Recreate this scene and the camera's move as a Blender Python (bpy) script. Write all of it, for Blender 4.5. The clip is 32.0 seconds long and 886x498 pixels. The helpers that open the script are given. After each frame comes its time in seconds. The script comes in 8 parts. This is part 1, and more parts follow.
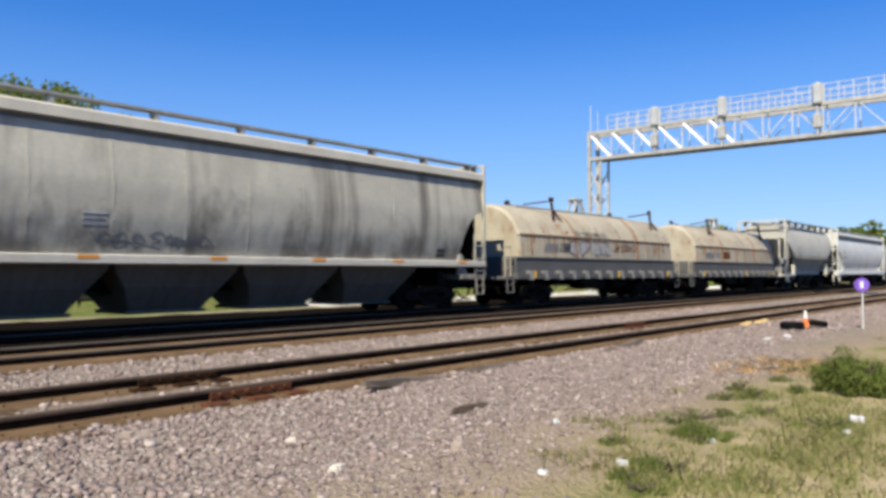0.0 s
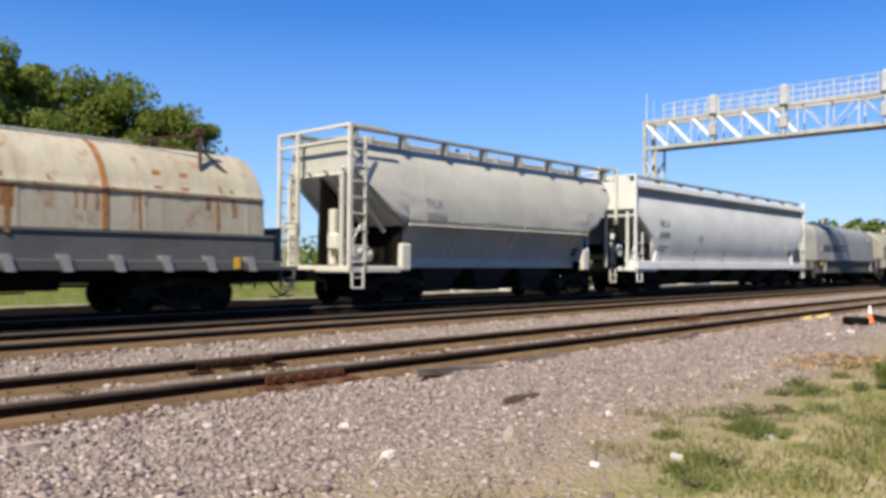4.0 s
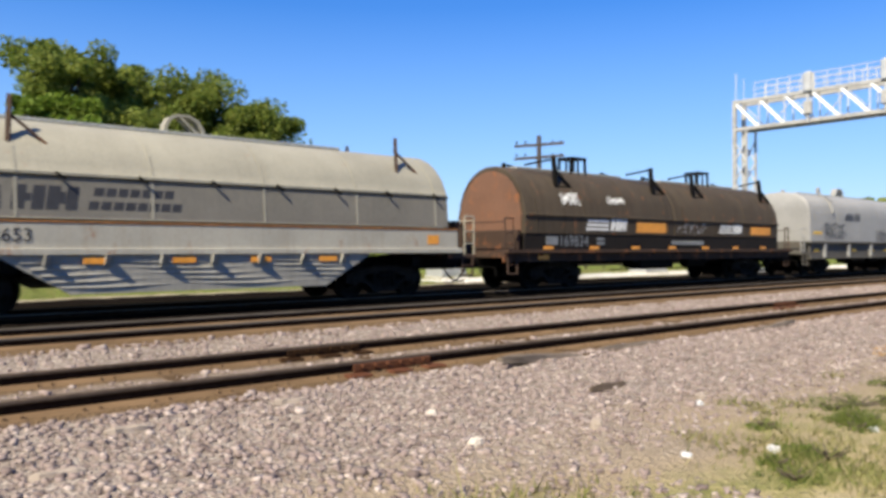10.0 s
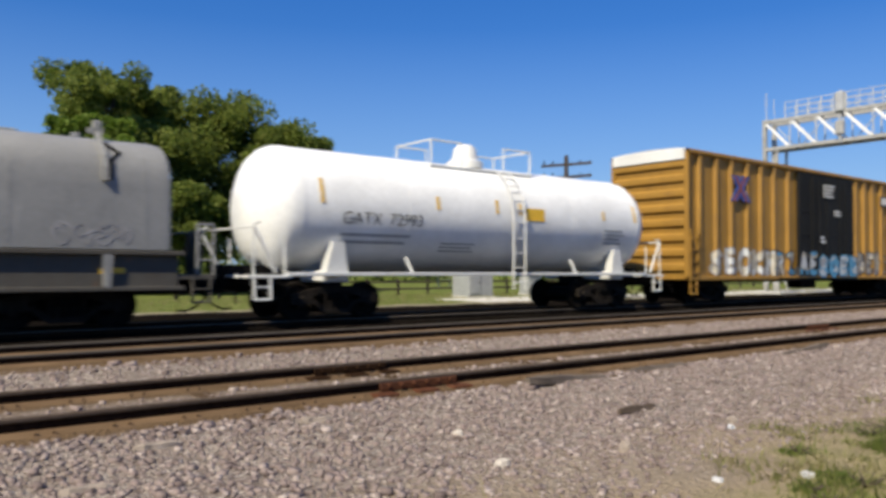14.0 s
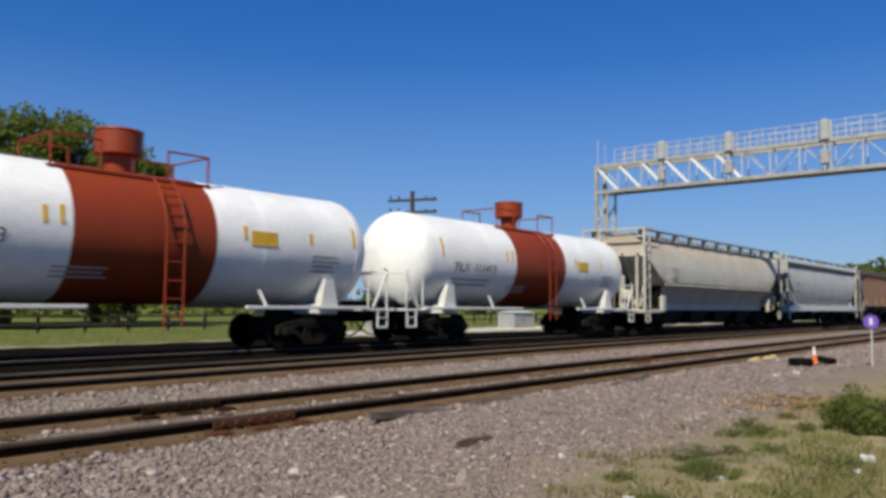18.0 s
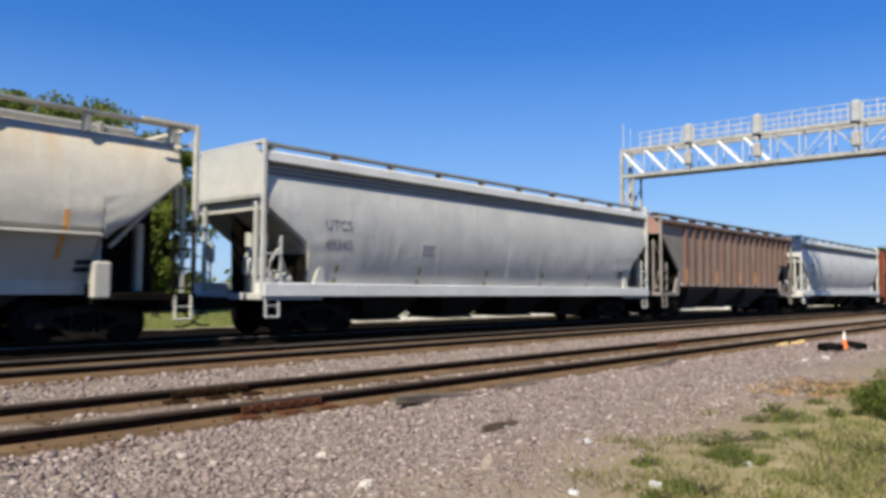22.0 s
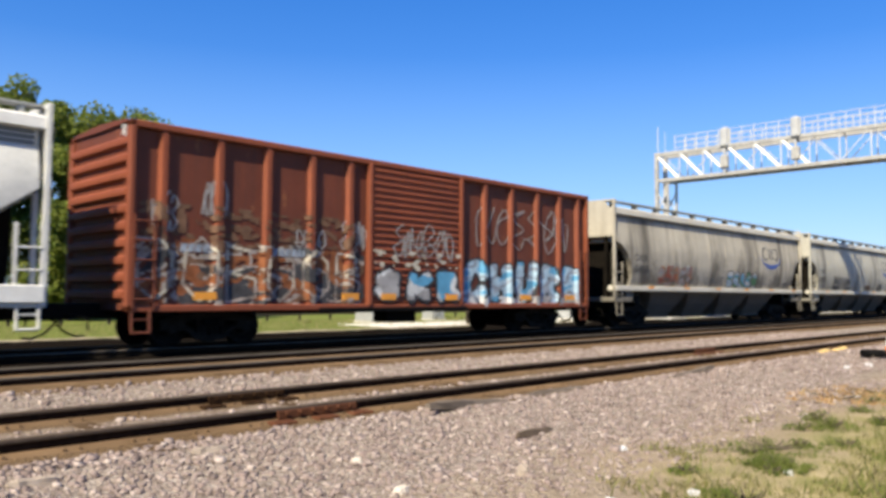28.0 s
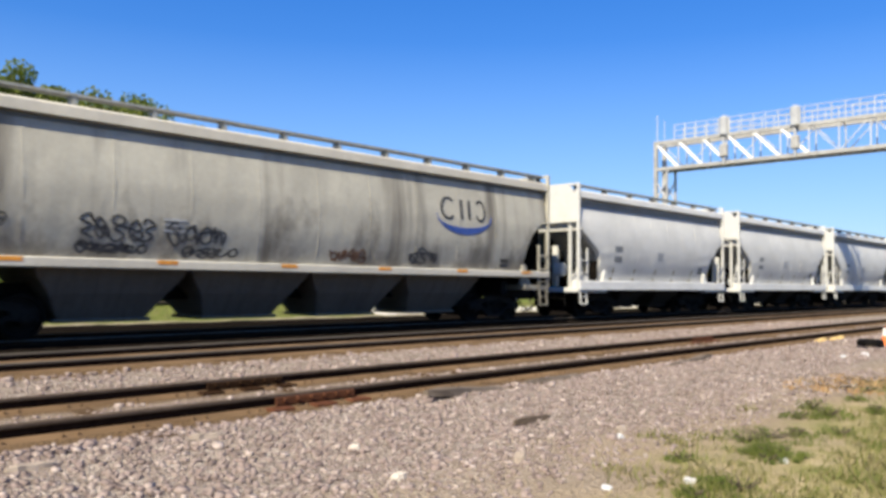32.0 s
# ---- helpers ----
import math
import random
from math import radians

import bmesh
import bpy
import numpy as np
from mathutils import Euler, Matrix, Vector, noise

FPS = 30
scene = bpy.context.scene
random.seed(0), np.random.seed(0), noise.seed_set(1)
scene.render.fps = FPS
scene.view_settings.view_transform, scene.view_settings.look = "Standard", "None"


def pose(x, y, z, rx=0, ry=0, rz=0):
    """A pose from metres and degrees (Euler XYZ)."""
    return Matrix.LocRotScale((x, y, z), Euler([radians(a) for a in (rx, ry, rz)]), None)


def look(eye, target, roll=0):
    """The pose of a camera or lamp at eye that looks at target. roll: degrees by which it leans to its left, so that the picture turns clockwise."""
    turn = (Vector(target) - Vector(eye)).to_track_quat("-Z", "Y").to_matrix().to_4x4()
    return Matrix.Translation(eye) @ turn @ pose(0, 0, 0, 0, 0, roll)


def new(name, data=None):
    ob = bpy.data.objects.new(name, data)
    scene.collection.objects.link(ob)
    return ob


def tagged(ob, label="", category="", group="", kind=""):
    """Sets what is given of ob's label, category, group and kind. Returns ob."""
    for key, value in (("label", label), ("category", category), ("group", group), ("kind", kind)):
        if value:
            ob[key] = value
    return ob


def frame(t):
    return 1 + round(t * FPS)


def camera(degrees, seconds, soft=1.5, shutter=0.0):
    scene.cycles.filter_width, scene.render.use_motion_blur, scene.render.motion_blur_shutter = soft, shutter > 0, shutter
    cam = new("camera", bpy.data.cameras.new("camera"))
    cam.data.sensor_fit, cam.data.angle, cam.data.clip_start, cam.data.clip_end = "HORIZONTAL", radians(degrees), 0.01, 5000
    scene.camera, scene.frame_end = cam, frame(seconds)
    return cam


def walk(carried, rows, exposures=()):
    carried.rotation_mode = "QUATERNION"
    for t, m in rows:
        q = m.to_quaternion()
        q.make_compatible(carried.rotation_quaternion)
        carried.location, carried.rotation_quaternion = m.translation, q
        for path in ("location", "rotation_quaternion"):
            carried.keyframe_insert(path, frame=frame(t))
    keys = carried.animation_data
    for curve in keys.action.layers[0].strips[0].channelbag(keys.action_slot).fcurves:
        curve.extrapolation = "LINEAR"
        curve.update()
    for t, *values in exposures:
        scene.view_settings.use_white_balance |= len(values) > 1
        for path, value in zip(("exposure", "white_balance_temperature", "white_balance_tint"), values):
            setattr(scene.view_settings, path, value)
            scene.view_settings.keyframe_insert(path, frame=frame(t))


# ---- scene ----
cam = camera(59.75, 32.0, soft=3.5, shutter=0.2)
EYE_Z = 1.32
PATH = [  # seconds, heading right of the track normal, tilt, roll
    (0, 50.43, 1.83, -0.18), (0.5, 50.39, 1.90, -0.05), (1, 50.14, 1.82, -0.08), (1.5, 50.19, 2.00, -0.09),
    (2, 49.80, 1.86, -0.25), (2.5, 49.65, 1.70, 0.20), (4.5, 46.14, 0.92, 0.43), (5, 48.19, 0.90, 0.49),
    (5.5, 48.67, 1.30, 0.53), (6, 48.74, 1.36, 0.43), (6.5, 50.01, 1.27, 0.17), (7, 50.30, 1.16, 0.13),
    (7.5, 50.33, 0.98, 0.12), (8, 49.71, 0.67, -0.03), (8.5, 49.32, 0.39, 0.18), (9, 48.46, 0.20, 0.13),
    (9.5, 45.77, 0.05, -0.03), (10, 40.55, 0.12, -0.16), (10.5, 31.24, 0.56, -0.37), (11, 24.32, 0.68, 0.20),
    (11.5, 20.52, 0.64, 0.66), (12, 16.85, 0.46, 0.61), (12.5, 16.80, 0.33, 0.46), (13, 19.59, 1.33, 1.02),
    (13.5, 29.48, 1.71, 1.00), (14, 38.58, 1.56, 0.19), (14.5, 45.16, 1.36, 1.24), (16.5, 48.66, 1.38, 0.33),
    (17, 48.55, 4.04, -0.43), (17.5, 50.91, 5.68, 0.11), (18, 49.94, 4.14, 0.57), (18.5, 49.26, 3.68, -0.18),
    (19, 49.73, 2.88, -0.40), (19.5, 48.43, 3.57, -0.19), (20, 48.73, 3.50, 0.01), (20.5, 48.67, 3.46, 0.13),
    (21, 48.50, 3.39, 0.29), (21.5, 48.36, 3.27, 0.82), (22, 48.15, 3.04, 0.42), (22.5, 46.91, 2.79, 0.77),
    (23, 46.50, 2.41, 0.79), (23.5, 45.50, 2.42, 0.74), (24, 44.90, 2.65, 0.50), (24.5, 45.11, 2.89, 0.34),
    (26.5, 44.79, 3.32, 0.89), (27, 43.89, 3.24, 0.65), (27.5, 45.90, 3.31, 0.23), (28, 45.70, 3.45, 0.37),
    (28.5, 46.02, 3.42, 0.54), (29, 46.22, 3.37, 0.45), (29.5, 46.42, 3.39, 0.41), (30, 46.40, 3.22, 0.21),
    (30.5, 46.34, 3.09, 0.53), (31, 46.31, 3.03, 0.85), (31.5, 45.96, 2.81, 0.64), (32, 45.82, 2.54, 0.62),
]

EXPOSURE = [(0, -0.04), (2.5, -0.06), (4.5, 0.06), (6, 0.0), (7, -0.04), (8, 0.12), (9, 0.14), (10, 0.2), (10.5, 0.24), (11, 0.30), (11.5, 0.54), (12, 0.76), (13, 0.45), (13.5, 0.0), (14, -0.35), (14.5, -0.42), (16.5, -0.14), (17, -0.44), (17.5, -0.6), (18, -0.66), (18.5, -0.58), (19, -0.52),
            (20, -0.4), (22, -0.2), (23, -0.16), (24, 0.12), (24.5, 0.22), (26.5, 0.02), (27, -0.08), (28, 0.22), (32, 0.15)]
WARMTH = ((0, 2.5, 4.5, 6, 10, 12, 14, 16.5, 18, 24, 26.5, 28, 32), (6480, 6480, 6700, 6800, 6800, 7200, 6650, 6500, 6420, 6600, 6900, 6950, 6780))


def aim(heading, tilt, roll):
    """The camera swings about a standing body, an arm's length before it."""
    a, p = radians(heading), radians(tilt)
    eye = Vector((0.19 * (math.sin(a) - 0.766), 0.19 * (math.cos(a) - 0.643), EYE_Z))
    ahead = Vector((math.sin(a) * math.cos(p), math.cos(a) * math.cos(p), math.sin(p)))
    return look(eye, eye + ahead * 10, roll)


walk(cam, [(t, aim(h, p, r)) for t, h, p, r in PATH], exposures=[(t, e + 0.93, float(np.interp(t, *WARMTH)), 6) for t, e in EXPOSURE])

# ---- light ----
SUN_WAY = Vector((-1.0, -0.36, 1.12)).normalized()
world = bpy.data.worlds.new("world")
scene.world = world
world.use_nodes = True
sky = world.node_tree.nodes.new("ShaderNodeTexSky")
sky.sky_type, sky.sun_disc = "NISHITA", False
sky.sun_elevation = math.asin(SUN_WAY.z)
sky.sun_rotation = math.atan2(SUN_WAY.x, SUN_WAY.y)
sky.altitude, sky.air_density, sky.dust_density, sky.ozone_density = 200, 1.0, 0.0, 5.5
rich = world.node_tree.nodes.new("ShaderNodeHueSaturation")
rich.inputs["Hue"].default_value = 0.521
rich.inputs["Saturation"].default_value = 1.55
even = world.node_tree.nodes.new("ShaderNodeGamma")
even.inputs[1].default_value = 0.72
world.node_tree.links.new(sky.outputs[0], even.inputs[0])
world.node_tree.links.new(even.outputs[0], rich.inputs["Color"])
up = world.node_tree.nodes.new("ShaderNodeSeparateXYZ")
world.node_tree.links.new(world.node_tree.nodes.new("ShaderNodeTexCoord").outputs["Generated"], up.inputs[0])
low = world.node_tree.nodes.new("ShaderNodeMapRange")
low.inputs[1].default_value, low.inputs[2].default_value, low.inputs[3].default_value, low.inputs[4].default_value = 0.0, 0.30, 0.75, 0.0
world.node_tree.links.new(up.outputs[2], low.inputs[0])
haze = world.node_tree.nodes.new("ShaderNodeMix")
haze.data_type = "RGBA"
haze.inputs[7].default_value = (1.12, 2.0, 3.85, 1)
world.node_tree.links.new(low.outputs[0], haze.inputs[0])
world.node_tree.links.new(rich.outputs[0], haze.inputs[6])
world.node_tree.links.new(haze.outputs[2], world.node_tree.nodes["Background"].inputs[0])
world.node_tree.nodes["Background"].inputs[1].default_value = 0.137
sun = bpy.data.lights.new("sun", "SUN")
sun.energy, sun.angle, sun.color = 5.1, radians(0.55), (1.0, 0.90, 0.74)
new("sun", sun).matrix_world = look((0, 0, 60), Vector((0, 0, 60)) - SUN_WAY)

# ---- materials ----
MATS = {}


def nodes_of(m):
    m.use_nodes = True
    nt = m.node_tree
    return nt, nt.nodes["Principled BSDF"]


def tex(nt, kind, vec, scale, stretch=(1, 1, 1), detail=5.0, rough=0.6):
    mp = nt.nodes.new("ShaderNodeMapping")
    mp.inputs["Scale"].default_value = stretch
    nt.links.new(vec, mp.inputs["Vector"])
    n = nt.nodes.new(kind)
    n.inputs["Scale"].default_value = scale
    if kind == "ShaderNodeTexNoise":
        n.inputs["Detail"].default_value, n.inputs["Roughness"].default_value = detail, rough
    nt.links.new(mp.outputs[0], n.inputs["Vector"])
    return n


def ramp(nt, src, stops):
    r = nt.nodes.new("ShaderNodeValToRGB")
    el = r.color_ramp.elements
    while len(el) < len(stops):
        el.new(0.5)
    for e, (p, c) in zip(el, stops):
        e.position, e.color = p, (*c, 1) if len(c) == 3 else c
    nt.links.new(src, r.inputs[0])
    return r


def blend(nt, fac, a, b, mode="MIX"):
    n = nt.nodes.new("ShaderNodeMix")
    n.data_type, n.blend_type = "RGBA", mode
    for sock, val in ((n.inputs[0], fac), (n.inputs[6], a), (n.inputs[7], b)):
        if isinstance(val, bpy.types.NodeSocket):
            nt.links.new(val, sock)
        else:
            sock.default_value = val if isinstance(val, float) else (*val, 1)
    return n.outputs[2]


def bump(nt, p, height, strength, dist=0.02):
    b = nt.nodes.new("ShaderNodeBump")
    b.inputs["Strength"].default_value, b.inputs["Distance"].default_value = strength, dist
    nt.links.new(height, b.inputs["Height"])
    nt.links.new(b.outputs[0], p.inputs["Normal"])


def paint(name, col, grime=(0.12, 0.1, 0.08), dirt=0.35, rust=0.0, rough=0.5, streak=(5.0, 1.0, 0.35), metal=0.0, dent=0.05, eave=None, runs=None, smear_shade=None):
    """Weathered vehicle paint: broad fading, grime running down in streaks, specks of rust, slight buckling."""
    if name in MATS:
        return MATS[name]
    m = MATS[name] = bpy.data.materials.new(name)
    nt, p = nodes_of(m)
    tc = nt.nodes.new("ShaderNodeTexCoord").outputs["Object"]
    fade = tex(nt, "ShaderNodeTexNoise", tc, 0.7, (1, 1, 1.4), 3)
    lo, hi = tuple(c * 0.86 for c in col), tuple(min(1, c * 1.08) for c in col)
    base = ramp(nt, fade.outputs[0], [(0.3, lo), (0.7, hi)]).outputs[0]
    run = tex(nt, "ShaderNodeTexNoise", tc, 1.6, streak, 6, 0.65)
    mask = ramp(nt, run.outputs[0], [(0.62 - dirt * 0.35, (0, 0, 0)), (0.82, (dirt, dirt, dirt))]).outputs[0]
    base = blend(nt, mask, base, grime)
    fine = tex(nt, "ShaderNodeTexNoise", tc, 22, (1, 1, 0.5), 5)
    base = blend(nt, 0.25, base, ramp(nt, fine.outputs[0], [(0.3, (0.35, 0.35, 0.35)), (0.7, (1, 1, 1))]).outputs[0], "MULTIPLY")
    if rust:
        spot = tex(nt, "ShaderNodeTexNoise", tc, 2.3, (1.5, 1, 0.7), 8, 0.75)
        rm = ramp(nt, spot.outputs[0], [(0.66 - rust * 0.22, (0, 0, 0)), (0.74 - rust * 0.14, (0.85, 0.85, 0.85))]).outputs[0]
        base = blend(nt, rm, base, (0.22, 0.085, 0.035))
    if runs:
        # bold washed-down stripes of soot
        wash = tex(nt, "ShaderNodeTexNoise", tc, 0.75, (1.0, 0.0, 0.07), 6, 0.68)
        wm = ramp(nt, wash.outputs[0], [(0.60 - runs * 0.2, (0, 0, 0)), (0.66, (0.8, 0.8, 0.8))]).outputs[0]
        base = blend(nt, wm, base, grime)
    if smear_shade:
        # broken soot patches along the side, plus shade painted in towards the bottom
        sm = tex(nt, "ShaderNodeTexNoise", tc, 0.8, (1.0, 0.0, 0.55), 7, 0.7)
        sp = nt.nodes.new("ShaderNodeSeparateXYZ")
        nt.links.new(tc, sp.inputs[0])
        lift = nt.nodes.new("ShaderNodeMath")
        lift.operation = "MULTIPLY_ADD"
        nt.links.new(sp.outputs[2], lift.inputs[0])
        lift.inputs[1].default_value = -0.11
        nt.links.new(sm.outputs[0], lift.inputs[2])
        k = ramp(nt, lift.outputs[0], [(smear_shade, (0, 0, 0)), (smear_shade + 0.14, (0.72, 0.72, 0.72))]).outputs[0]
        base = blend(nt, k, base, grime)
    if eave:
        # rust bleeding down from the roof edge
        sep = nt.nodes.new("ShaderNodeSeparateXYZ")
        nt.links.new(tc, sep.inputs[0])
        drip = tex(nt, "ShaderNodeTexNoise", tc, 1.3, (1.3, 0.0, 0.12), 6, 0.7)
        mr = nt.nodes.new("ShaderNodeMapRange")
        mr.inputs[1].default_value, mr.inputs[2].default_value = eave
        nt.links.new(sep.outputs[2], mr.inputs[0])
        k = nt.nodes.new("ShaderNodeMath")
        k.operation = "MULTIPLY"
        nt.links.new(mr.outputs[0], k.inputs[0])
        nt.links.new(ramp(nt, drip.outputs[0], [(0.40, (0.06, 0.06, 0.06)), (0.62, (0.62, 0.62, 0.62))]).outputs[0], k.inputs[1])
        base = blend(nt, k.outputs[0], base, (0.42, 0.28, 0.13))
    nt.links.new(base, p.inputs["Base Color"])
    p.inputs["Roughness"].default_value, p.inputs["Metallic"].default_value = rough, metal
    p.inputs["Specular IOR Level"].default_value = 0.12 if rough > 0.65 else 0.3
    bump(nt, p, tex(nt, "ShaderNodeTexNoise", tc, 1.3, (1.6, 1, 0.8), 2).outputs[0], dent * 6, 0.05)
    return m


def plain(name, col, rough=0.7, metal=0.0, var=0.25, scale=8.0, relief=0.15, stretch=(1, 1, 1), gloss=None):
    if name in MATS:
        return MATS[name]
    m = MATS[name] = bpy.data.materials.new(name)
    nt, p = nodes_of(m)
    tc = nt.nodes.new("ShaderNodeTexCoord").outputs["Object"]
    a = tex(nt, "ShaderNodeTexNoise", tc, scale, stretch, 6)
    b = tex(nt, "ShaderNodeTexNoise", tc, scale * 0.12, stretch, 3)
    c1 = ramp(nt, a.outputs[0], [(0.25, tuple(c * (1 - var) for c in col)), (0.75, tuple(min(1, c * (1 + var)) for c in col))]).outputs[0]
    c2 = blend(nt, 0.5, c1, ramp(nt, b.outputs[0], [(0.3, (0.6, 0.6, 0.6)), (0.7, (1, 1, 1))]).outputs[0], "MULTIPLY")
    nt.links.new(c2, p.inputs["Base Color"])
    p.inputs["Roughness"].default_value, p.inputs["Metallic"].default_value = rough, metal
    # dusty, porous and sooty surfaces hardly shine
    p.inputs["Specular IOR Level"].default_value = gloss if gloss is not None else 0.08 if rough > 0.65 else 0.4
    if relief:
        bump(nt, p, a.outputs[0], relief, 0.02)
    return m


def scatter_mat(name, cols, rough=0.85, leaf=0.0):
    """Colour that differs from piece to piece of one mesh."""
    if name in MATS:
        return MATS[name]
    m = MATS[name] = bpy.data.materials.new(name)
    nt, p = nodes_of(m)
    g = nt.nodes.new("ShaderNodeNewGeometry")
    n = len(cols)
    r = ramp(nt, g.outputs["Random Per Island"], [(i / (n - 1), c) for i, c in enumerate(cols)])
    tc = nt.nodes.new("ShaderNodeTexCoord").outputs["Object"]
    a = tex(nt, "ShaderNodeTexNoise", tc, 0.35 if leaf else 30, (1, 1, 1), 3)
    c = blend(nt, 0.6, r.outputs[0], ramp(nt, a.outputs[0], [(0.3, (0.55, 0.55, 0.55)), (0.7, (1.0, 1.0, 1.0))]).outputs[0], "MULTIPLY")
    nt.links.new(c, p.inputs["Base Color"])
    p.inputs["Roughness"].default_value, p.inputs["Specular IOR Level"].default_value = rough, 0.15
    if leaf:
        t = nt.nodes.new("ShaderNodeBsdfTranslucent")
        nt.links.new(c, t.inputs["Color"])
        mx = nt.nodes.new("ShaderNodeMixShader")
        mx.inputs[0].default_value = leaf
        nt.links.new(p.outputs[0], mx.inputs[1])
        nt.links.new(t.outputs[0], mx.inputs[2])
        nt.links.new(mx.outputs[0], nt.nodes["Material Output"].inputs[0])
    return m


def ground_mat():
    """Gravel by the tracks, dusty earth, then patchy dry grass; green grass beyond the line."""
    m = bpy.data.materials.new("ground")
    nt, p = nodes_of(m)
    tc = nt.nodes.new("ShaderNodeTexCoord").outputs["Object"]
    sep = nt.nodes.new("ShaderNodeSeparateXYZ")
    nt.links.new(tc, sep.inputs[0])
    wob = tex(nt, "ShaderNodeTexNoise", tc, 0.5, (1, 1, 1), 5)
    add = nt.nodes.new("ShaderNodeMath")
    add.operation = "MULTIPLY_ADD"
    nt.links.new(wob.outputs[0], add.inputs[0])
    add.inputs[1].default_value = 3.0
    nt.links.new(sep.outputs[1], add.inputs[2])

    def band(lo, hi):
        r = nt.nodes.new("ShaderNodeMapRange")
        r.inputs[1].default_value, r.inputs[2].default_value = lo, hi
        nt.links.new(add.outputs[0], r.inputs[0])
        return r.outputs[0]
    vor = tex(nt, "ShaderNodeTexVoronoi", tc, 30)
    cell = nt.nodes.new("ShaderNodeSeparateColor")
    nt.links.new(vor.outputs["Color"], cell.inputs[0])
    gravel = ramp(nt, cell.outputs[0], [(0.0, (0.121, 0.0967, 0.0847)), (0.45, (0.235, 0.196, 0.166)), (0.88, (0.303, 0.261, 0.224)), (1.0, (0.424, 0.381, 0.333))]).outputs[0]
    broad = tex(nt, "ShaderNodeTexNoise", tc, 0.9, (1, 1, 1), 6)
    gravel = blend(nt, 0.5, gravel, ramp(nt, broad.outputs[0], [(0.3, (0.62, 0.6, 0.58)), (0.65, (1, 0.98, 0.95))]).outputs[0], "MULTIPLY")
    grit = tex(nt, "ShaderNodeTexNoise", tc, 45, (1, 1, 1), 6)
    dust = ramp(nt, grit.outputs[0], [(0.3, (0.187, 0.144, 0.0966)), (0.7, (0.313, 0.253, 0.178))]).outputs[0]
    patch = tex(nt, "ShaderNodeTexNoise", tc, 1.6, (1, 1, 1), 7, 0.7)
    grass = ramp(nt, patch.outputs[0], [(0.36, (0.12, 0.135, 0.04)), (0.48, (0.225, 0.20, 0.09)), (0.6, (0.32, 0.262, 0.16))]).outputs[0]
    mx = nt.nodes.new("ShaderNodeMapRange")
    mx.inputs[1].default_value, mx.inputs[2].default_value, mx.inputs[3].default_value, mx.inputs[4].default_value = 2.0, 9.0, 0.6, 0.4
    nt.links.new(sep.outputs[0], mx.inputs[0])
    sm = nt.nodes.new("ShaderNodeMath")
    nt.links.new(add.outputs[0], sm.inputs[0])
    nt.links.new(mx.outputs[0], sm.inputs[1])
    gr = nt.nodes.new("ShaderNodeMapRange")
    gr.inputs[1].default_value, gr.inputs[2].default_value = 4.9, 6.3
    nt.links.new(sm.outputs[0], gr.inputs[0])
    c = blend(nt, gr.outputs[0], dust, gravel)
    c = blend(nt, band(3.6, 4.4), grass, c)
    far = ramp(nt, patch.outputs[0], [(0.3, (0.0879, 0.123, 0.0263)), (0.7, (0.164, 0.175, 0.0585))]).outputs[0]
    dry = ramp(nt, grit.outputs[0], [(0.3, (0.21, 0.172, 0.112)), (0.7, (0.375, 0.33, 0.248))]).outputs[0]
    def near_line(centre, half, soft):
        d = nt.nodes.new("ShaderNodeMath")
        d.operation = "SUBTRACT"
        nt.links.new(sep.outputs[1], d.inputs[0])
        d.inputs[1].default_value = centre
        e = nt.nodes.new("ShaderNodeMath")
        e.operation = "ABSOLUTE"
        nt.links.new(d.outputs[0], e.inputs[0])
        k = nt.nodes.new("ShaderNodeMath")
        k.operation = "MULTIPLY_ADD"
        nt.links.new(patch.outputs[0], k.inputs[0])
        k.inputs[1].default_value = soft * 1.6
        nt.links.new(e.outputs[0], k.inputs[2])
        r = nt.nodes.new("ShaderNodeMapRange")
        r.inputs[1].default_value, r.inputs[2].default_value = half + soft * 1.1, half + soft * 0.5
        nt.links.new(k.outputs[0], r.inputs[0])
        return r.outputs[0]
    stain = ramp(nt, grit.outputs[0], [(0.3, (0.07, 0.045, 0.026)), (0.7, (0.165, 0.112, 0.066))]).outputs[0]
    # black of oiled ballast, with the shade under the train painted in
    oil_and_shade = ramp(nt, grit.outputs[0], [(0.3, (0.004, 0.0035, 0.003)), (0.7, (0.014, 0.011, 0.009))]).outputs[0]
    for rail_y in (6.50, 8.00):
        c = blend(nt, near_line(rail_y, 0.30, 0.25), c, stain)
    part_way = nt.nodes.new("ShaderNodeMath")
    part_way.operation = "MULTIPLY"
    part_way.inputs[1].default_value = 0.35
    nt.links.new(near_line(7.29, 0.6, 0.3), part_way.inputs[0])
    c = blend(nt, part_way.outputs[0], c, stain)
    c = blend(nt, near_line(11.65, 1.15, 0.25), c, stain)
    c = blend(nt, near_line(18.2, 5.75, 0.2), c, oil_and_shade)
    c = blend(nt, band(25.0, 25.4), c, dry)
    c = blend(nt, band(25.7, 26.4), c, far)
    nt.links.new(c, p.inputs["Base Color"])
    p.inputs["Roughness"].default_value, p.inputs["Specular IOR Level"].default_value = 1.0, 0.0
    bump(nt, p, vor.outputs["Distance"], 0.9, 0.03)
    return m


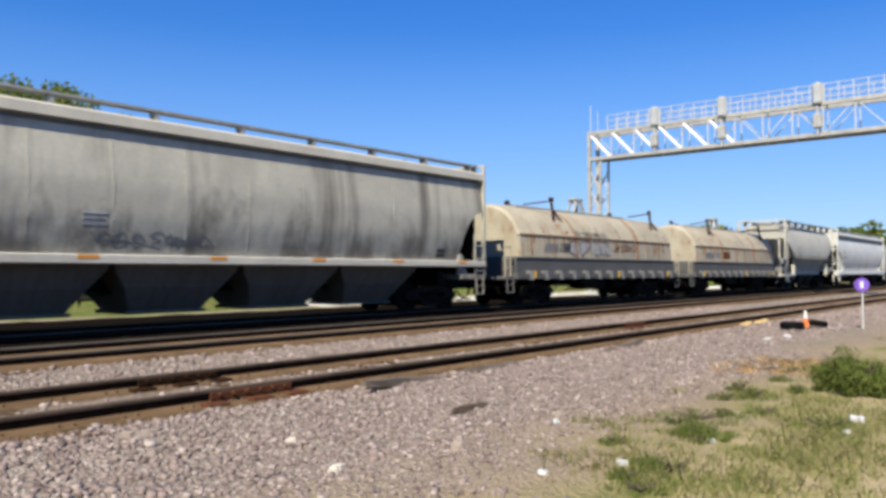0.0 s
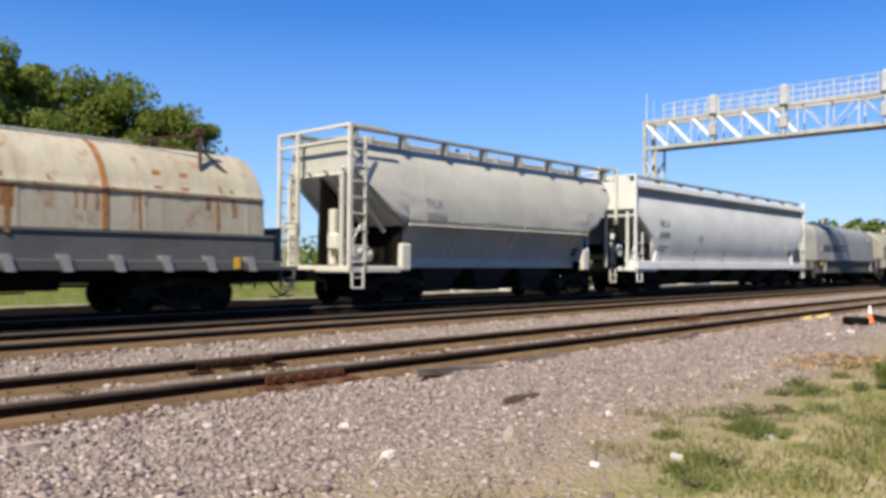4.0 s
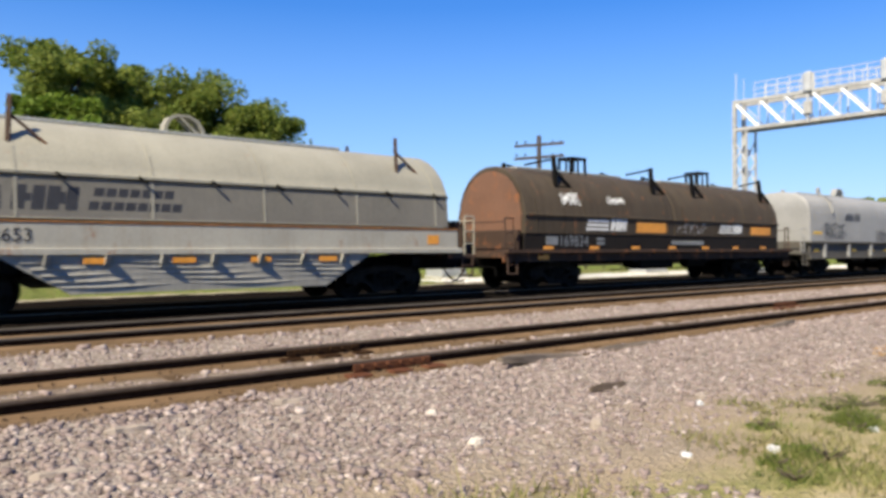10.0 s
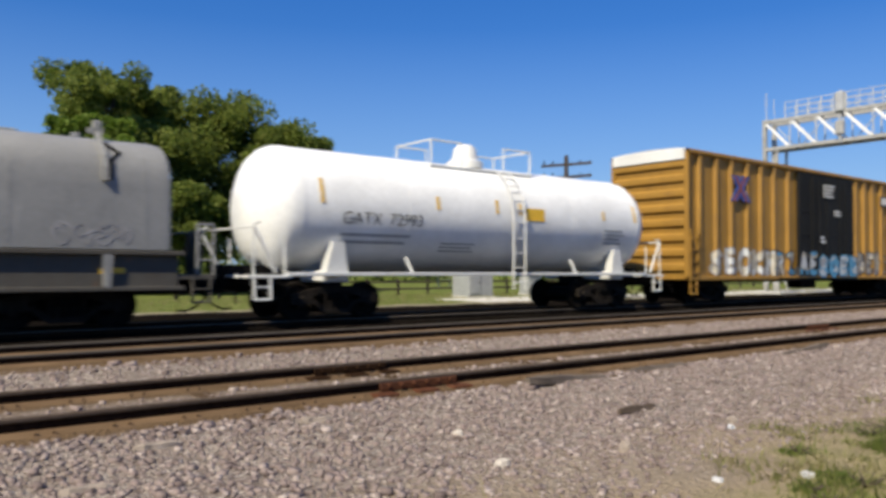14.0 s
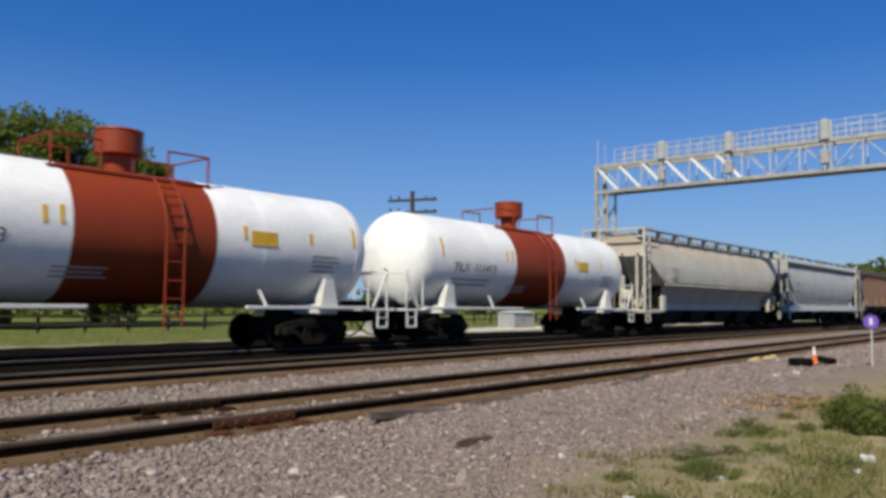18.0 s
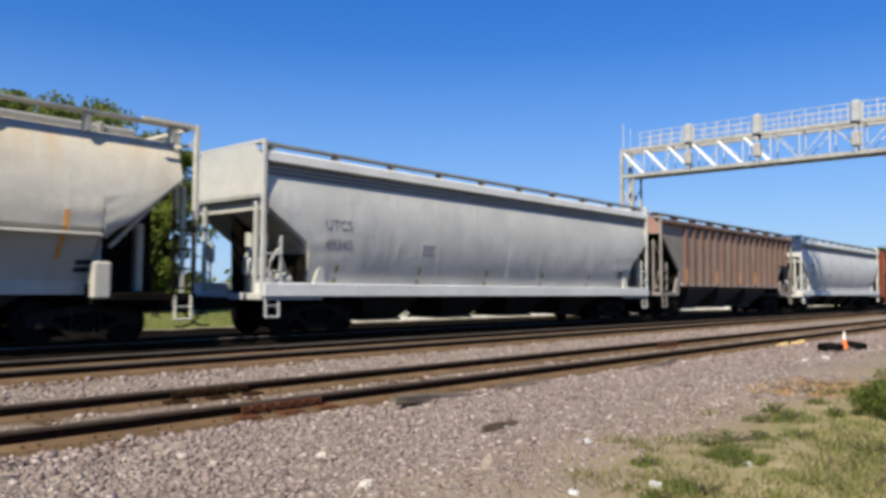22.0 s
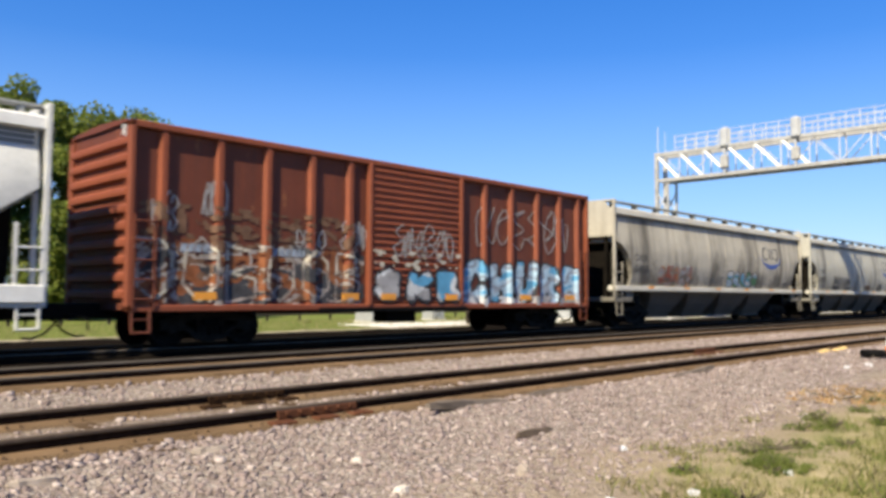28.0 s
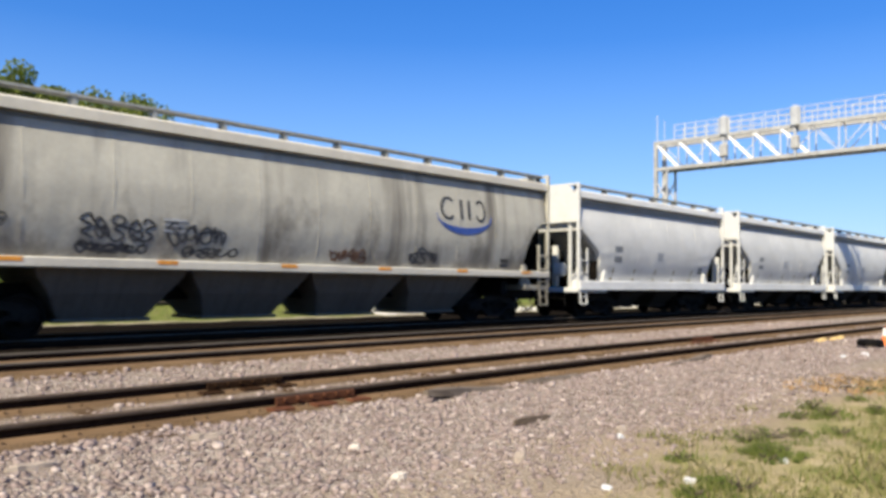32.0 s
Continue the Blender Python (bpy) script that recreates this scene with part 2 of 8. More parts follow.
GROUND = ground_mat()
RAIL_SIDE = plain("rail_rust", (0.028, 0.0155, 0.009), 0.95, 0.0, 0.4, 14, 0.3, (1, 1, 1), 0.0)
RAIL_FOOT = plain("rail_foot_dust", (0.125, 0.081, 0.047), 0.95, 0.0, 0.35, 5, 0.3, (0.3, 1, 1))
RAIL_HEAD = plain("rail_head_worn", (0.10, 0.085, 0.072), 0.8, 0.0, 0.2, 6, 0.0, (0.2, 1, 1), 0.0)
RAIL_HEAD_OLD = plain("rail_head_rusty", (0.075, 0.056, 0.043), 0.75, 0.0, 0.3, 9, 0.1, (1, 1, 1), 0.05)
RED_RUST = plain("bright_rust", (0.085, 0.034, 0.018), 0.9, 0.0, 0.4, 18, 0.4)
TIMBER = plain("creosoted_timber", (0.085, 0.057, 0.035), 0.95, 0.0, 0.45, 10, 0.5, (0.25, 1, 1), 0.0)
STONE = scatter_mat("ballast_stone", [(0.13, 0.098, 0.09), (0.215, 0.168, 0.152), (0.265, 0.212, 0.19), (0.235, 0.18, 0.165), (0.285, 0.23, 0.208), (0.43, 0.365, 0.33)])
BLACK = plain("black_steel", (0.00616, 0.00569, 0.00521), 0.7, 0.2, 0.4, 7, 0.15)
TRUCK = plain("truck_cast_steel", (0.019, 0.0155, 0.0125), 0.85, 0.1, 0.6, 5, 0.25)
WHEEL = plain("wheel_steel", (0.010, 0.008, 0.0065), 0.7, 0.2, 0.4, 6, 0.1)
GALV = plain("galvanised_steel", (0.50, 0.50, 0.50), 0.55, 0.1, 0.16, 6, 0.05)
SIGNAL = plain("signal_grey", (0.36, 0.37, 0.38), 0.6, 0.0, 0.12, 5, 0.03)
CHORD = plain("weathered_chord_steel", (0.34, 0.335, 0.32), 0.6, 0.1, 0.25, 4, 0.05)
# whiter steel that puts the sunlight on six diagonals into the colour
DIAGONAL_LIT = plain("white_diagonal_steel", (0.74, 0.74, 0.74), 0.5, 0.0, 0.06, 5, 0.02)
GLASS = plain("signal_lens", (0.0237, 0.0277, 0.0316), 0.15, 0.0, 0.1, 5, 0.0)
WHITE = paint("white_paint", (0.66, 0.655, 0.625), dirt=0.12, rough=0.4)
TANK_WHITE = paint("tank_white", (0.80, 0.80, 0.785), (0.294, 0.258, 0.202), dirt=0.16, rough=0.35, streak=(3, 1, 0.4), dent=0.012)
TANK_RED = paint("oxide_red", (0.235, 0.036, 0.008), (0.07, 0.024, 0.015), dirt=0.35, rough=0.5, dent=0.01)
HOPPER_CLEAN = paint("hopper_clean_white", (0.53, 0.53, 0.51), (0.24, 0.23, 0.21), dirt=0.06, rough=0.5, dent=0.05)
HOPPER_WHITE = paint("hopper_white", (0.445, 0.443, 0.418), (0.20, 0.19, 0.17), dirt=0.10, rough=0.5, dent=0.09)
HOPPER_CREAM = paint("hopper_cream", (0.503, 0.476, 0.41), (0.19, 0.15, 0.0948), dirt=0.22, rough=0.55, dent=0.06)
HOPPER_PALE = paint("hopper_pale_grey", (0.375, 0.362, 0.32), (0.17, 0.14, 0.10), dirt=0.22, rough=0.55, dent=0.06)
HOPPER_STAINED = paint("hopper_stained_cream", (0.485, 0.46, 0.395), (0.19, 0.15, 0.0948), dirt=0.2, rough=0.55, dent=0.07, eave=(3.0, 4.0))
HOPPER_DIRTY = paint("hopper_dirty_cream", (0.39, 0.375, 0.32), (0.085, 0.074, 0.06), dirt=0.3, rough=0.65, streak=(0.6, 1, 0.07), dent=0.07, runs=0.4, smear_shade=0.25)
HOPPER_SOOTY = paint("hopper_sooty_cream", (0.40, 0.37, 0.31), (0.0592, 0.0521, 0.0427), dirt=0.5, rough=0.7, streak=(0.6, 1, 0.07), dent=0.07, runs=0.55, smear_shade=0.22)
HOPPER_BROWN = paint("hopper_faded_brown", (0.25, 0.225, 0.21), (0.15, 0.11, 0.09), dirt=0.5, rust=0.15, rough=0.75, dent=0.06)
RIB_BROWN = paint("rib_brown", (0.15, 0.09, 0.068), (0.28, 0.24, 0.22), dirt=0.35, rough=0.75)
# near black that puts the shade under and between cars into the colour
SOOT_SHADE = plain("sooty_underside", (0.010, 0.0085, 0.007), 0.9, 0, 0.4, 5, 0.2, gloss=0.0)
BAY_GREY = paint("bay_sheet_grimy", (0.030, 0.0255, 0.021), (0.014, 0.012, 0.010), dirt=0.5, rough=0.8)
SLOPE_GREY = paint("slope_sheet_grey", (0.22, 0.215, 0.2), (0.06, 0.055, 0.05), dirt=0.5, rough=0.7)
STRIPE_GREY = paint("stripe_grey", (0.126, 0.134, 0.142), dirt=0.2, rough=0.6)
ROOF_GREY = paint("roof_grey", (0.269, 0.269, 0.253), dirt=0.4, rough=0.7)
GRATE = plain("walkway_grating", (0.34, 0.34, 0.31), 0.6, 0.4, 0.3, 12, 0.1)
COIL_CREAM = paint("coil_cream", (0.365, 0.333, 0.255), (0.20, 0.115, 0.055), dirt=0.5, rust=0.5, rough=0.65, dent=0.04)
COIL_BEIGE = paint("coil_beige", (0.262, 0.247, 0.197), (0.158, 0.134, 0.0948), dirt=0.3, rust=0.12, rough=0.6, dent=0.04)
COIL_GREY = paint("coil_grey", (0.22, 0.22, 0.217), (0.134, 0.134, 0.134), dirt=0.2, rough=0.55, dent=0.05)
COIL_LIGHT = paint("coil_light_grey", (0.25, 0.247, 0.238), (0.237, 0.229, 0.213), dirt=0.22, rough=0.55, dent=0.05)
COIL_BROWN = paint("coil_dark_brown", (0.06, 0.047, 0.034), (0.018, 0.0145, 0.011), dirt=0.6, rust=0.34, rough=0.75, dent=0.04)
BAND_DARK = paint("band_dark_grey", (0.16, 0.15, 0.13), (0.237, 0.205, 0.158), dirt=0.3, rough=0.7)
FRAME_GREY = paint("frame_grey", (0.085, 0.079, 0.069), (0.075, 0.055, 0.042), dirt=0.45, rust=0.15, rough=0.7)
FRAME_BROWN = paint("frame_rusty", (0.05, 0.032, 0.024), (0.0395, 0.0316, 0.0277), dirt=0.4, rust=0.5, rough=0.8)
BOX_YELLOW = paint("boxcar_yellow", (0.315, 0.17, 0.031), (0.13, 0.075, 0.03), dirt=0.42, rough=0.5, dent=0.04)
# boxcar red in two tones: sunlit posts lighter, shaded panels darker
BOX_BROWN_LIT = paint("boxcar_post_red", (0.19, 0.05, 0.023), (0.08, 0.032, 0.02), dirt=0.35, rust=0.2, rough=0.65, dent=0.02)
BOX_BROWN = paint("boxcar_red_brown", (0.115, 0.030, 0.015), (0.045, 0.024, 0.018), dirt=0.55, rust=0.3, rough=0.65, dent=0.06)
TROUGH_BLUE = paint("trough_blue_grey", (0.10, 0.10, 0.10), (0.07, 0.06, 0.05), dirt=0.4, rust=0.2, rough=0.7)
RUST_SEAM = plain("rust_seam", (0.24, 0.115, 0.045), 0.9, 0, 0.5, 9, 0.2)
BOX_BLACK = paint("door_black", (0.012, 0.012, 0.012), (0.06, 0.055, 0.05), dirt=0.25, rough=0.66, dent=0.03)
DULL_YELLOW = plain("dirty_reflector", (0.20, 0.135, 0.02), 0.7, 0, 0.35, 10, 0)
YELLOW = plain("reflector_yellow", (0.616, 0.37, 0.0264), 0.5, 0, 0.15, 10, 0)
ORANGE = plain("placard_orange", (0.634, 0.264, 0.0352), 0.5, 0, 0.2, 9, 0)
INK = plain("lettering_black", (0.0277, 0.0277, 0.0316), 0.6, 0, 0.3, 10, 0)
INK_GREY = plain("lettering_grey", (0.158, 0.166, 0.174), 0.6, 0, 0.3, 10, 0)
INK_FAINT = plain("lettering_faint", (0.30, 0.31, 0.32), 0.6, 0, 0.3, 10, 0)
INK_WHITE = plain("lettering_white", (0.626, 0.626, 0.607), 0.6, 0, 0.2, 10, 0)
BLUE = plain("logo_blue", (0.03, 0.07, 0.28), 0.5, 0, 0.15, 8, 0)
SPRAY = [plain("spray_" + n, c, 0.55, 0, 0.35, 4, 0) for n, c in (
    ("white", (0.49, 0.498, 0.498)), ("sky_blue", (0.079, 0.269, 0.435)), ("black", (0.0237, 0.0237, 0.0277)), ("red", (0.237, 0.0553, 0.0316)),
    ("orange", (0.30, 0.12, 0.045)), ("grey", (0.269, 0.261, 0.261)), ("green", (0.0474, 0.174, 0.079)), ("cream", (0.435, 0.395, 0.316)), ("pale_blue", (0.30, 0.42, 0.52)))]
LEAF = scatter_mat("tree_leaf", [(0.10, 0.15, 0.024), (0.16, 0.21, 0.04), (0.25, 0.28, 0.065), (0.115, 0.165, 0.03)], 0.6, 0.55)
LEAF_YOUNG = scatter_mat("bush_leaf", [(0.10, 0.17, 0.02), (0.15, 0.23, 0.03), (0.21, 0.28, 0.05)], 0.6, 0.45)
WEED = scatter_mat("weed_leaf", [(0.07, 0.105, 0.018), (0.115, 0.155, 0.03), (0.19, 0.205, 0.055), (0.09, 0.13, 0.024)], 0.7, 0.35)
BARK = plain("bark", (0.079, 0.0632, 0.0474), 0.95, 0, 0.4, 9, 0.6, (1, 1, 0.3))
BLADE = scatter_mat("grass_blade", [(0.11, 0.14, 0.03), (0.22, 0.21, 0.075), (0.34, 0.28, 0.16), (0.16, 0.18, 0.048)], 0.8, 0.3)
POLE = plain("weathered_pole", (0.065, 0.052, 0.042), 0.95, 0, 0.3, 8, 0.4, (1, 1, 0.15))

# ---- geometry helpers ----
class Geo:
    """Vertices and faces of one mesh in the making."""

    def __init__(self):
        self.v, self.f = [], []

    def add(self, verts, faces):
        n = len(self.v)
        self.v += [tuple(p) for p in verts]
        self.f += [tuple(i + n for i in f) for f in faces]
        return self

    def box(self, x0, x1, y0, y1, z0, z1, c=0.0):
        """A box with its edges chamfered by c."""
        c = min(c, (x1 - x0) * 0.45, (y1 - y0) * 0.45, (z1 - z0) * 0.45)
        if c <= 0:
            v = [(x, y, z) for z in (z0, z1) for y in (y0, y1) for x in (x0, x1)]
            return self.add(v, [(0, 2, 3, 1), (4, 5, 7, 6), (0, 1, 5, 4), (2, 6, 7, 3), (0, 4, 6, 2), (1, 3, 7, 5)])
        cx, cy, cz = (x0 + x1) / 2, (y0 + y1) / 2, (z0 + z1) / 2
        hx, hy, hz = (x1 - x0) / 2, (y1 - y0) / 2, (z1 - z0) / 2
        v, ix = [], {}
        for sx in (-1, 1):
            for sy in (-1, 1):
                for sz in (-1, 1):
                    for k in range(3):
                        d = [hx - c, hy - c, hz - c]
                        d[k] += c
                        ix[sx, sy, sz, k] = len(v)
                        v.append((cx + sx * d[0], cy + sy * d[1], cz + sz * d[2]))
        s, f = (-1, 1), []
        ring = [(-1, -1), (1, -1), (1, 1), (-1, 1)]
        for a in s:
            f.append(tuple(ix[a, p, q, 0] for p, q in ring))
            f.append(tuple(ix[p, a, q, 1] for p, q in ring))
            f.append(tuple(ix[p, q, a, 2] for p, q in ring))
            for b in s:
                f.append((ix[a, b, -1, 0], ix[a, b, 1, 0], ix[a, b, 1, 1], ix[a, b, -1, 1]))
                f.append((ix[a, -1, b, 0], ix[a, 1, b, 0], ix[a, 1, b, 2], ix[a, -1, b, 2]))
                f.append((ix[-1, a, b, 1], ix[1, a, b, 1], ix[1, a, b, 2], ix[-1, a, b, 2]))
                for d in s:
                    f.append(tuple(ix[a, b, d, k] for k in range(3)))
        return self.add(v, f)

    def bar(self, p, q, w, h=None):
        """A square bar from p to q."""
        p, q = Vector(p), Vector(q)
        d = (q - p).normalized()
        side = d.cross(Vector((0, 0, 1)))
        side = side.normalized() if side.length > 1e-4 else Vector((1, 0, 0))
        up, h = side.cross(d), h or w
        v = [e + side * a * w / 2 + up * b * h / 2 for e in (p, q) for a, b in ((-1, -1), (1, -1), (1, 1), (-1, 1))]
        return self.add(v, [(3, 2, 1, 0), (4, 5, 6, 7)] + [(i, (i + 1) % 4, 4 + (i + 1) % 4, 4 + i) for i in range(4)])

    def tube(self, p, q, r, n=8, r2=None, cap=True):
        p, q = Vector(p), Vector(q)
        d = (q - p).normalized()
        a = d.cross(Vector((0, 0, 1)) if abs(d.z) < 0.9 else Vector((1, 0, 0))).normalized()
        b, r2 = a.cross(d), r if r2 is None else r2
        v = [e + (a * math.cos(t) + b * math.sin(t)) * k for e, k in ((p, r), (q, r2)) for t in (2 * math.pi * i / n for i in range(n))]
        f = [(i, (i + 1) % n, n + (i + 1) % n, n + i) for i in range(n)]
        return self.add(v, f + ([tuple(range(n))[::-1], tuple(range(n, 2 * n))] if cap else []))

    def pipe(self, pts, r, n=6):
        for p, q in zip(pts, pts[1:]):
            self.tube(p, q, r, n)
        return self

    def spin(self, prof, centre, axis="y", n=24):
        """A body of revolution: prof of (radius, along)."""
        v, m = [], len(prof)
        for i in range(n):
            c, s = math.cos(2 * math.pi * i / n), math.sin(2 * math.pi * i / n)
            for r, a in prof:
                o = {"y": (r * c, a, r * s), "x": (a, r * c, r * s), "z": (r * c, r * s, a)}[axis]
                v.append(tuple(centre[k] + o[k] for k in range(3)))
        f = [(i * m + j, i * m + j + 1, (i + 1) % n * m + j + 1, (i + 1) % n * m + j) for i in range(n) for j in range(m - 1)]
        return self.add(v, f)

    def loft(self, rings, cap=True, closed=True):
        """Skin over rings of equally many points."""
        m, v, f = len(rings[0]), [p for r in rings for p in r], []
        for i in range(len(rings) - 1):
            for j in range(m if closed else m - 1):
                k = (j + 1) % m
                f.append((i * m + j, i * m + k, (i + 1) * m + k, (i + 1) * m + j))
        if cap:
            f += [tuple(range(m))[::-1], tuple(range(len(v) - m, len(v)))]
        return self.add(v, f)

    def prism(self, outline, x0, x1):
        """An outline of (y, z) drawn out along x."""
        return self.loft([[(x, y, z) for y, z in outline] for x in (x0, x1)])

    def slab(self, outline, y0, y1):
        """An outline of (x, z) drawn out along y."""
        return self.loft([[(x, y, z) for x, z in outline] for y in (y0, y1)])

    def mesh(self, name, mat, smooth=False):
        me = bpy.data.meshes.new(name)
        me.from_pydata(self.v, [], self.f)
        bm = bmesh.new()
        bm.from_mesh(me)
        bmesh.ops.recalc_face_normals(bm, faces=bm.faces)
        if smooth:
            for e in bm.edges:
                e.smooth = len(e.link_faces) == 2 and e.calc_face_angle(0) < 0.6
            for fc in bm.faces:
                fc.smooth = True
        bm.to_mesh(me)
        bm.free()
        for mt in mat if isinstance(mat, (list, tuple)) else [mat]:
            me.materials.append(mt)
        return me


def part(name, geo, mat, parent=None, label="", smooth=False, at=None):
    """One mesh object under a thing or a part."""
    me = geo if isinstance(geo, bpy.types.Mesh) else geo.mesh(name, mat, smooth)
    ob = new(name, me)
    ob.parent = parent
    if at is not None:
        ob.matrix_basis = at
    return tagged(ob, label) if label else ob


def thing(name, label, category, group="", kind=""):
    return tagged(new(name), label, category, group, kind)


SHARED = {}


def shared(key, make, mat, smooth=False):
    """A mesh that several objects use."""
    if key not in SHARED:
        g = Geo()
        make(g)
        SHARED[key] = g.mesh(key, mat, smooth)
    return SHARED[key]


def side_of(prof, z):
    """Half width of a body at height z, from its outline of (z, half width)."""
    return float(np.interp(z, [p[0] for p in prof], [p[1] for p in prof]))


def hull(prof):
    """Closed outline (y, z) from a half outline (z, half width), bottom up."""
    return [(-w, z) for z, w in prof] + [(w, z) for z, w in reversed(prof)]


def lettering(name, text, x, z, size, prof, mat, parent, label=""):
    """Lettering laid on the near side of a body with that outline."""
    cu = bpy.data.curves.new(name, "FONT")
    cu.body, cu.size = text, size * 1.38
    tmp = new("tmp", cu)
    me = bpy.data.meshes.new_from_object(tmp.evaluated_get(bpy.context.evaluated_depsgraph_get()))
    bpy.data.objects.remove(tmp)
    g = Geo()
    off = 0.012
    vs = [(x + v.co.x, -side_of(prof, z + v.co.y) - off, z + v.co.y) for v in me.vertices]
    g.add(vs, [tuple(p.vertices) for p in me.polygons])
    return part(name, g, mat, parent, label)


def patch(g, x0, x1, z0, z1, prof, off=0.008, lean=0.0):
    """A flat painted or stuck patch on the near side, thin but solid."""
    rows = []
    n = max(1, int((z1 - z0) / 0.25))
    for i in range(n + 1):
        z = z0 + (z1 - z0) * i / n
        y, s = side_of(prof, z) + off, lean * i / n
        rows.append([(x0 + s, -y, z), (x1 + s, -y, z), (x1 + s, -y + 0.02, z), (x0 + s, -y + 0.02, z)])
    return g.loft(rows)


def bars(name, x, z, widths, h, gap, prof, mat, parent):
    """Unreadable lines of lettering, as bars."""
    g = Geo()
    for w in widths:
        patch(g, x, x + w, z, z + h, prof)
        z -= h + gap
    return part(name, g, mat, parent)


SIGNS = [((0.0, 0.1), (0.3, 0.9), (0.9, 0.6), (0.5, 0.2), (0.1, 0.55), (0.7, 1.0), (1.0, 0.3)), ((0.0, 0.6), (0.5, 1.0), (0.9, 0.5), (0.4, 0.0), (0.15, 0.4), (0.6, 0.7)),
         ((0.0, 0.3), (0.2, 0.95), (0.35, 0.15), (0.6, 0.85), (0.7, 0.05), (1.0, 0.6)), ((0.1, 0.0), (0.8, 0.25), (0.2, 0.5), (0.9, 0.75), (0.3, 1.0), (0.0, 0.7)),
         ((0.0, 0.9), (0.4, 0.3), (0.9, 0.1), (1.0, 0.7), (0.5, 0.9), (0.45, 0.4))]


def scribble(rng, name, x0, x1, z0, z1, prof, mat, parent, label="", n=14, w=0.05):
    """A sprayed scrawl: one unbroken stroke of sign-like turns that follows the side."""
    m = max(2, round(n * 0.42))
    step, pts = (x1 - x0) / m, []
    for k in range(m):
        lean, lo, hi = rng.uniform(-0.15, 0.2), rng.uniform(0, 0.15), rng.uniform(0.8, 1.0)
        flip, turn = rng.random() < 0.6, rng.random() < 0.7
        for u, v in rng.choice(SIGNS):
            u, v = 1.25 * (1 - u if flip else u) - 0.2, lo + (hi - lo) * (1 - v if turn else v)
            pts.append((x0 + (k + 0.1 + 0.75 * u + lean * v + rng.uniform(-0.06, 0.06)) * step, z0 + (z1 - z0) * v))
    path = []
    for i in range(len(pts) - 1):
        p, q, r, s = pts[max(0, i - 1)], pts[i], pts[i + 1], pts[min(len(pts) - 1, i + 2)]
        for j in range(4):
            t = j / 4
            path.append(tuple(0.5 * (2 * q[c] + (r[c] - p[c]) * t + (2 * p[c] - 5 * q[c] + 4 * r[c] - s[c]) * t * t + (3 * q[c] - p[c] - 3 * r[c] + s[c]) * t ** 3) for c in (0, 1)))
    rows, e = [], len(path) - 1
    for i, (px, pz) in enumerate(path):
        pz = min(z1, max(z0, pz))
        qx, qz = path[min(i + 1, e)][0] - path[max(i - 1, 0)][0], path[min(i + 1, e)][1] - path[max(i - 1, 0)][1]
        d = math.hypot(qx, qz) or 1
        ww = w * (0.8 + 0.4 * abs(qz) / d)
        u, v = -qz / d * ww / 2, qx / d * ww / 2
        rows.append([(px + f * u, -side_of(prof, pz + f * v) - o - 0.0004 * (i % 7), pz + f * v) for f, o in ((-1, 0.007), (1, 0.007), (1, 0.001), (-1, 0.001))])
    return part(name, Geo().loft(rows), mat, parent, label)


GLYPHS = {
    "A": [[(0, 0), (0.45, 1), (0.95, 0)], [(0.2, 0.38), (0.75, 0.38)]], "B": [[(0.1, 0), (0.1, 1), (0.7, 0.92), (0.75, 0.65), (0.2, 0.52), (0.85, 0.42), (0.85, 0.1), (0.1, 0)]],
    "C": [[(0.9, 0.75), (0.65, 1), (0.25, 0.9), (0.05, 0.5), (0.2, 0.1), (0.6, 0), (0.92, 0.22)]], "E": [[(0.85, 0.95), (0.15, 0.95), (0.15, 0.05), (0.9, 0.05)], [(0.15, 0.5), (0.7, 0.5)]],
    "F": [[(0.9, 0.95), (0.15, 0.95), (0.15, 0)], [(0.15, 0.5), (0.7, 0.5)]], "H": [[(0.12, 1), (0.15, 0)], [(0.85, 1), (0.85, 0)], [(0.15, 0.5), (0.85, 0.5)]],
    "K": [[(0.15, 1), (0.15, 0)], [(0.85, 1), (0.2, 0.45), (0.9, 0)]], "L": [[(0.15, 1), (0.15, 0.05), (0.85, 0.08)]], "N": [[(0.1, 0), (0.12, 1), (0.85, 0), (0.88, 1)]],
    "O": [[(0.5, 1), (0.12, 0.75), (0.1, 0.25), (0.5, 0), (0.88, 0.25), (0.88, 0.75), (0.5, 1)]], "R": [[(0.12, 0), (0.12, 1), (0.7, 0.95), (0.82, 0.7), (0.6, 0.5), (0.2, 0.46)], [(0.5, 0.46), (0.95, 0)]],
    "S": [[(0.85, 0.85), (0.5, 1), (0.15, 0.8), (0.3, 0.55), (0.75, 0.42), (0.8, 0.15), (0.45, 0), (0.1, 0.18)]], "U": [[(0.1, 1), (0.12, 0.25), (0.45, 0), (0.82, 0.22), (0.88, 1)]],
    "X": [[(0.1, 1), (0.9, 0)], [(0.9, 1), (0.1, 0)]], "Z": [[(0.1, 0.95), (0.88, 0.98), (0.12, 0.05), (0.92, 0.02)]],
}


def on(prof):
    """Half width of a body anywhere on its side, from its outline."""
    return lambda x, z: side_of(prof, z)


def on_posts(posts, doors=(0, 0), face=1.45, door=1.585):
    """Half width of a boxcar's side: sheets, standing posts and the door."""
    def half(x, z):
        if doors[0] < x < doors[1]:
            return door
        near = min(abs(x - p) for p in posts)
        return face + 0.105 * min(1.0, max(0.0, (0.15 - near) / 0.06))
    return half


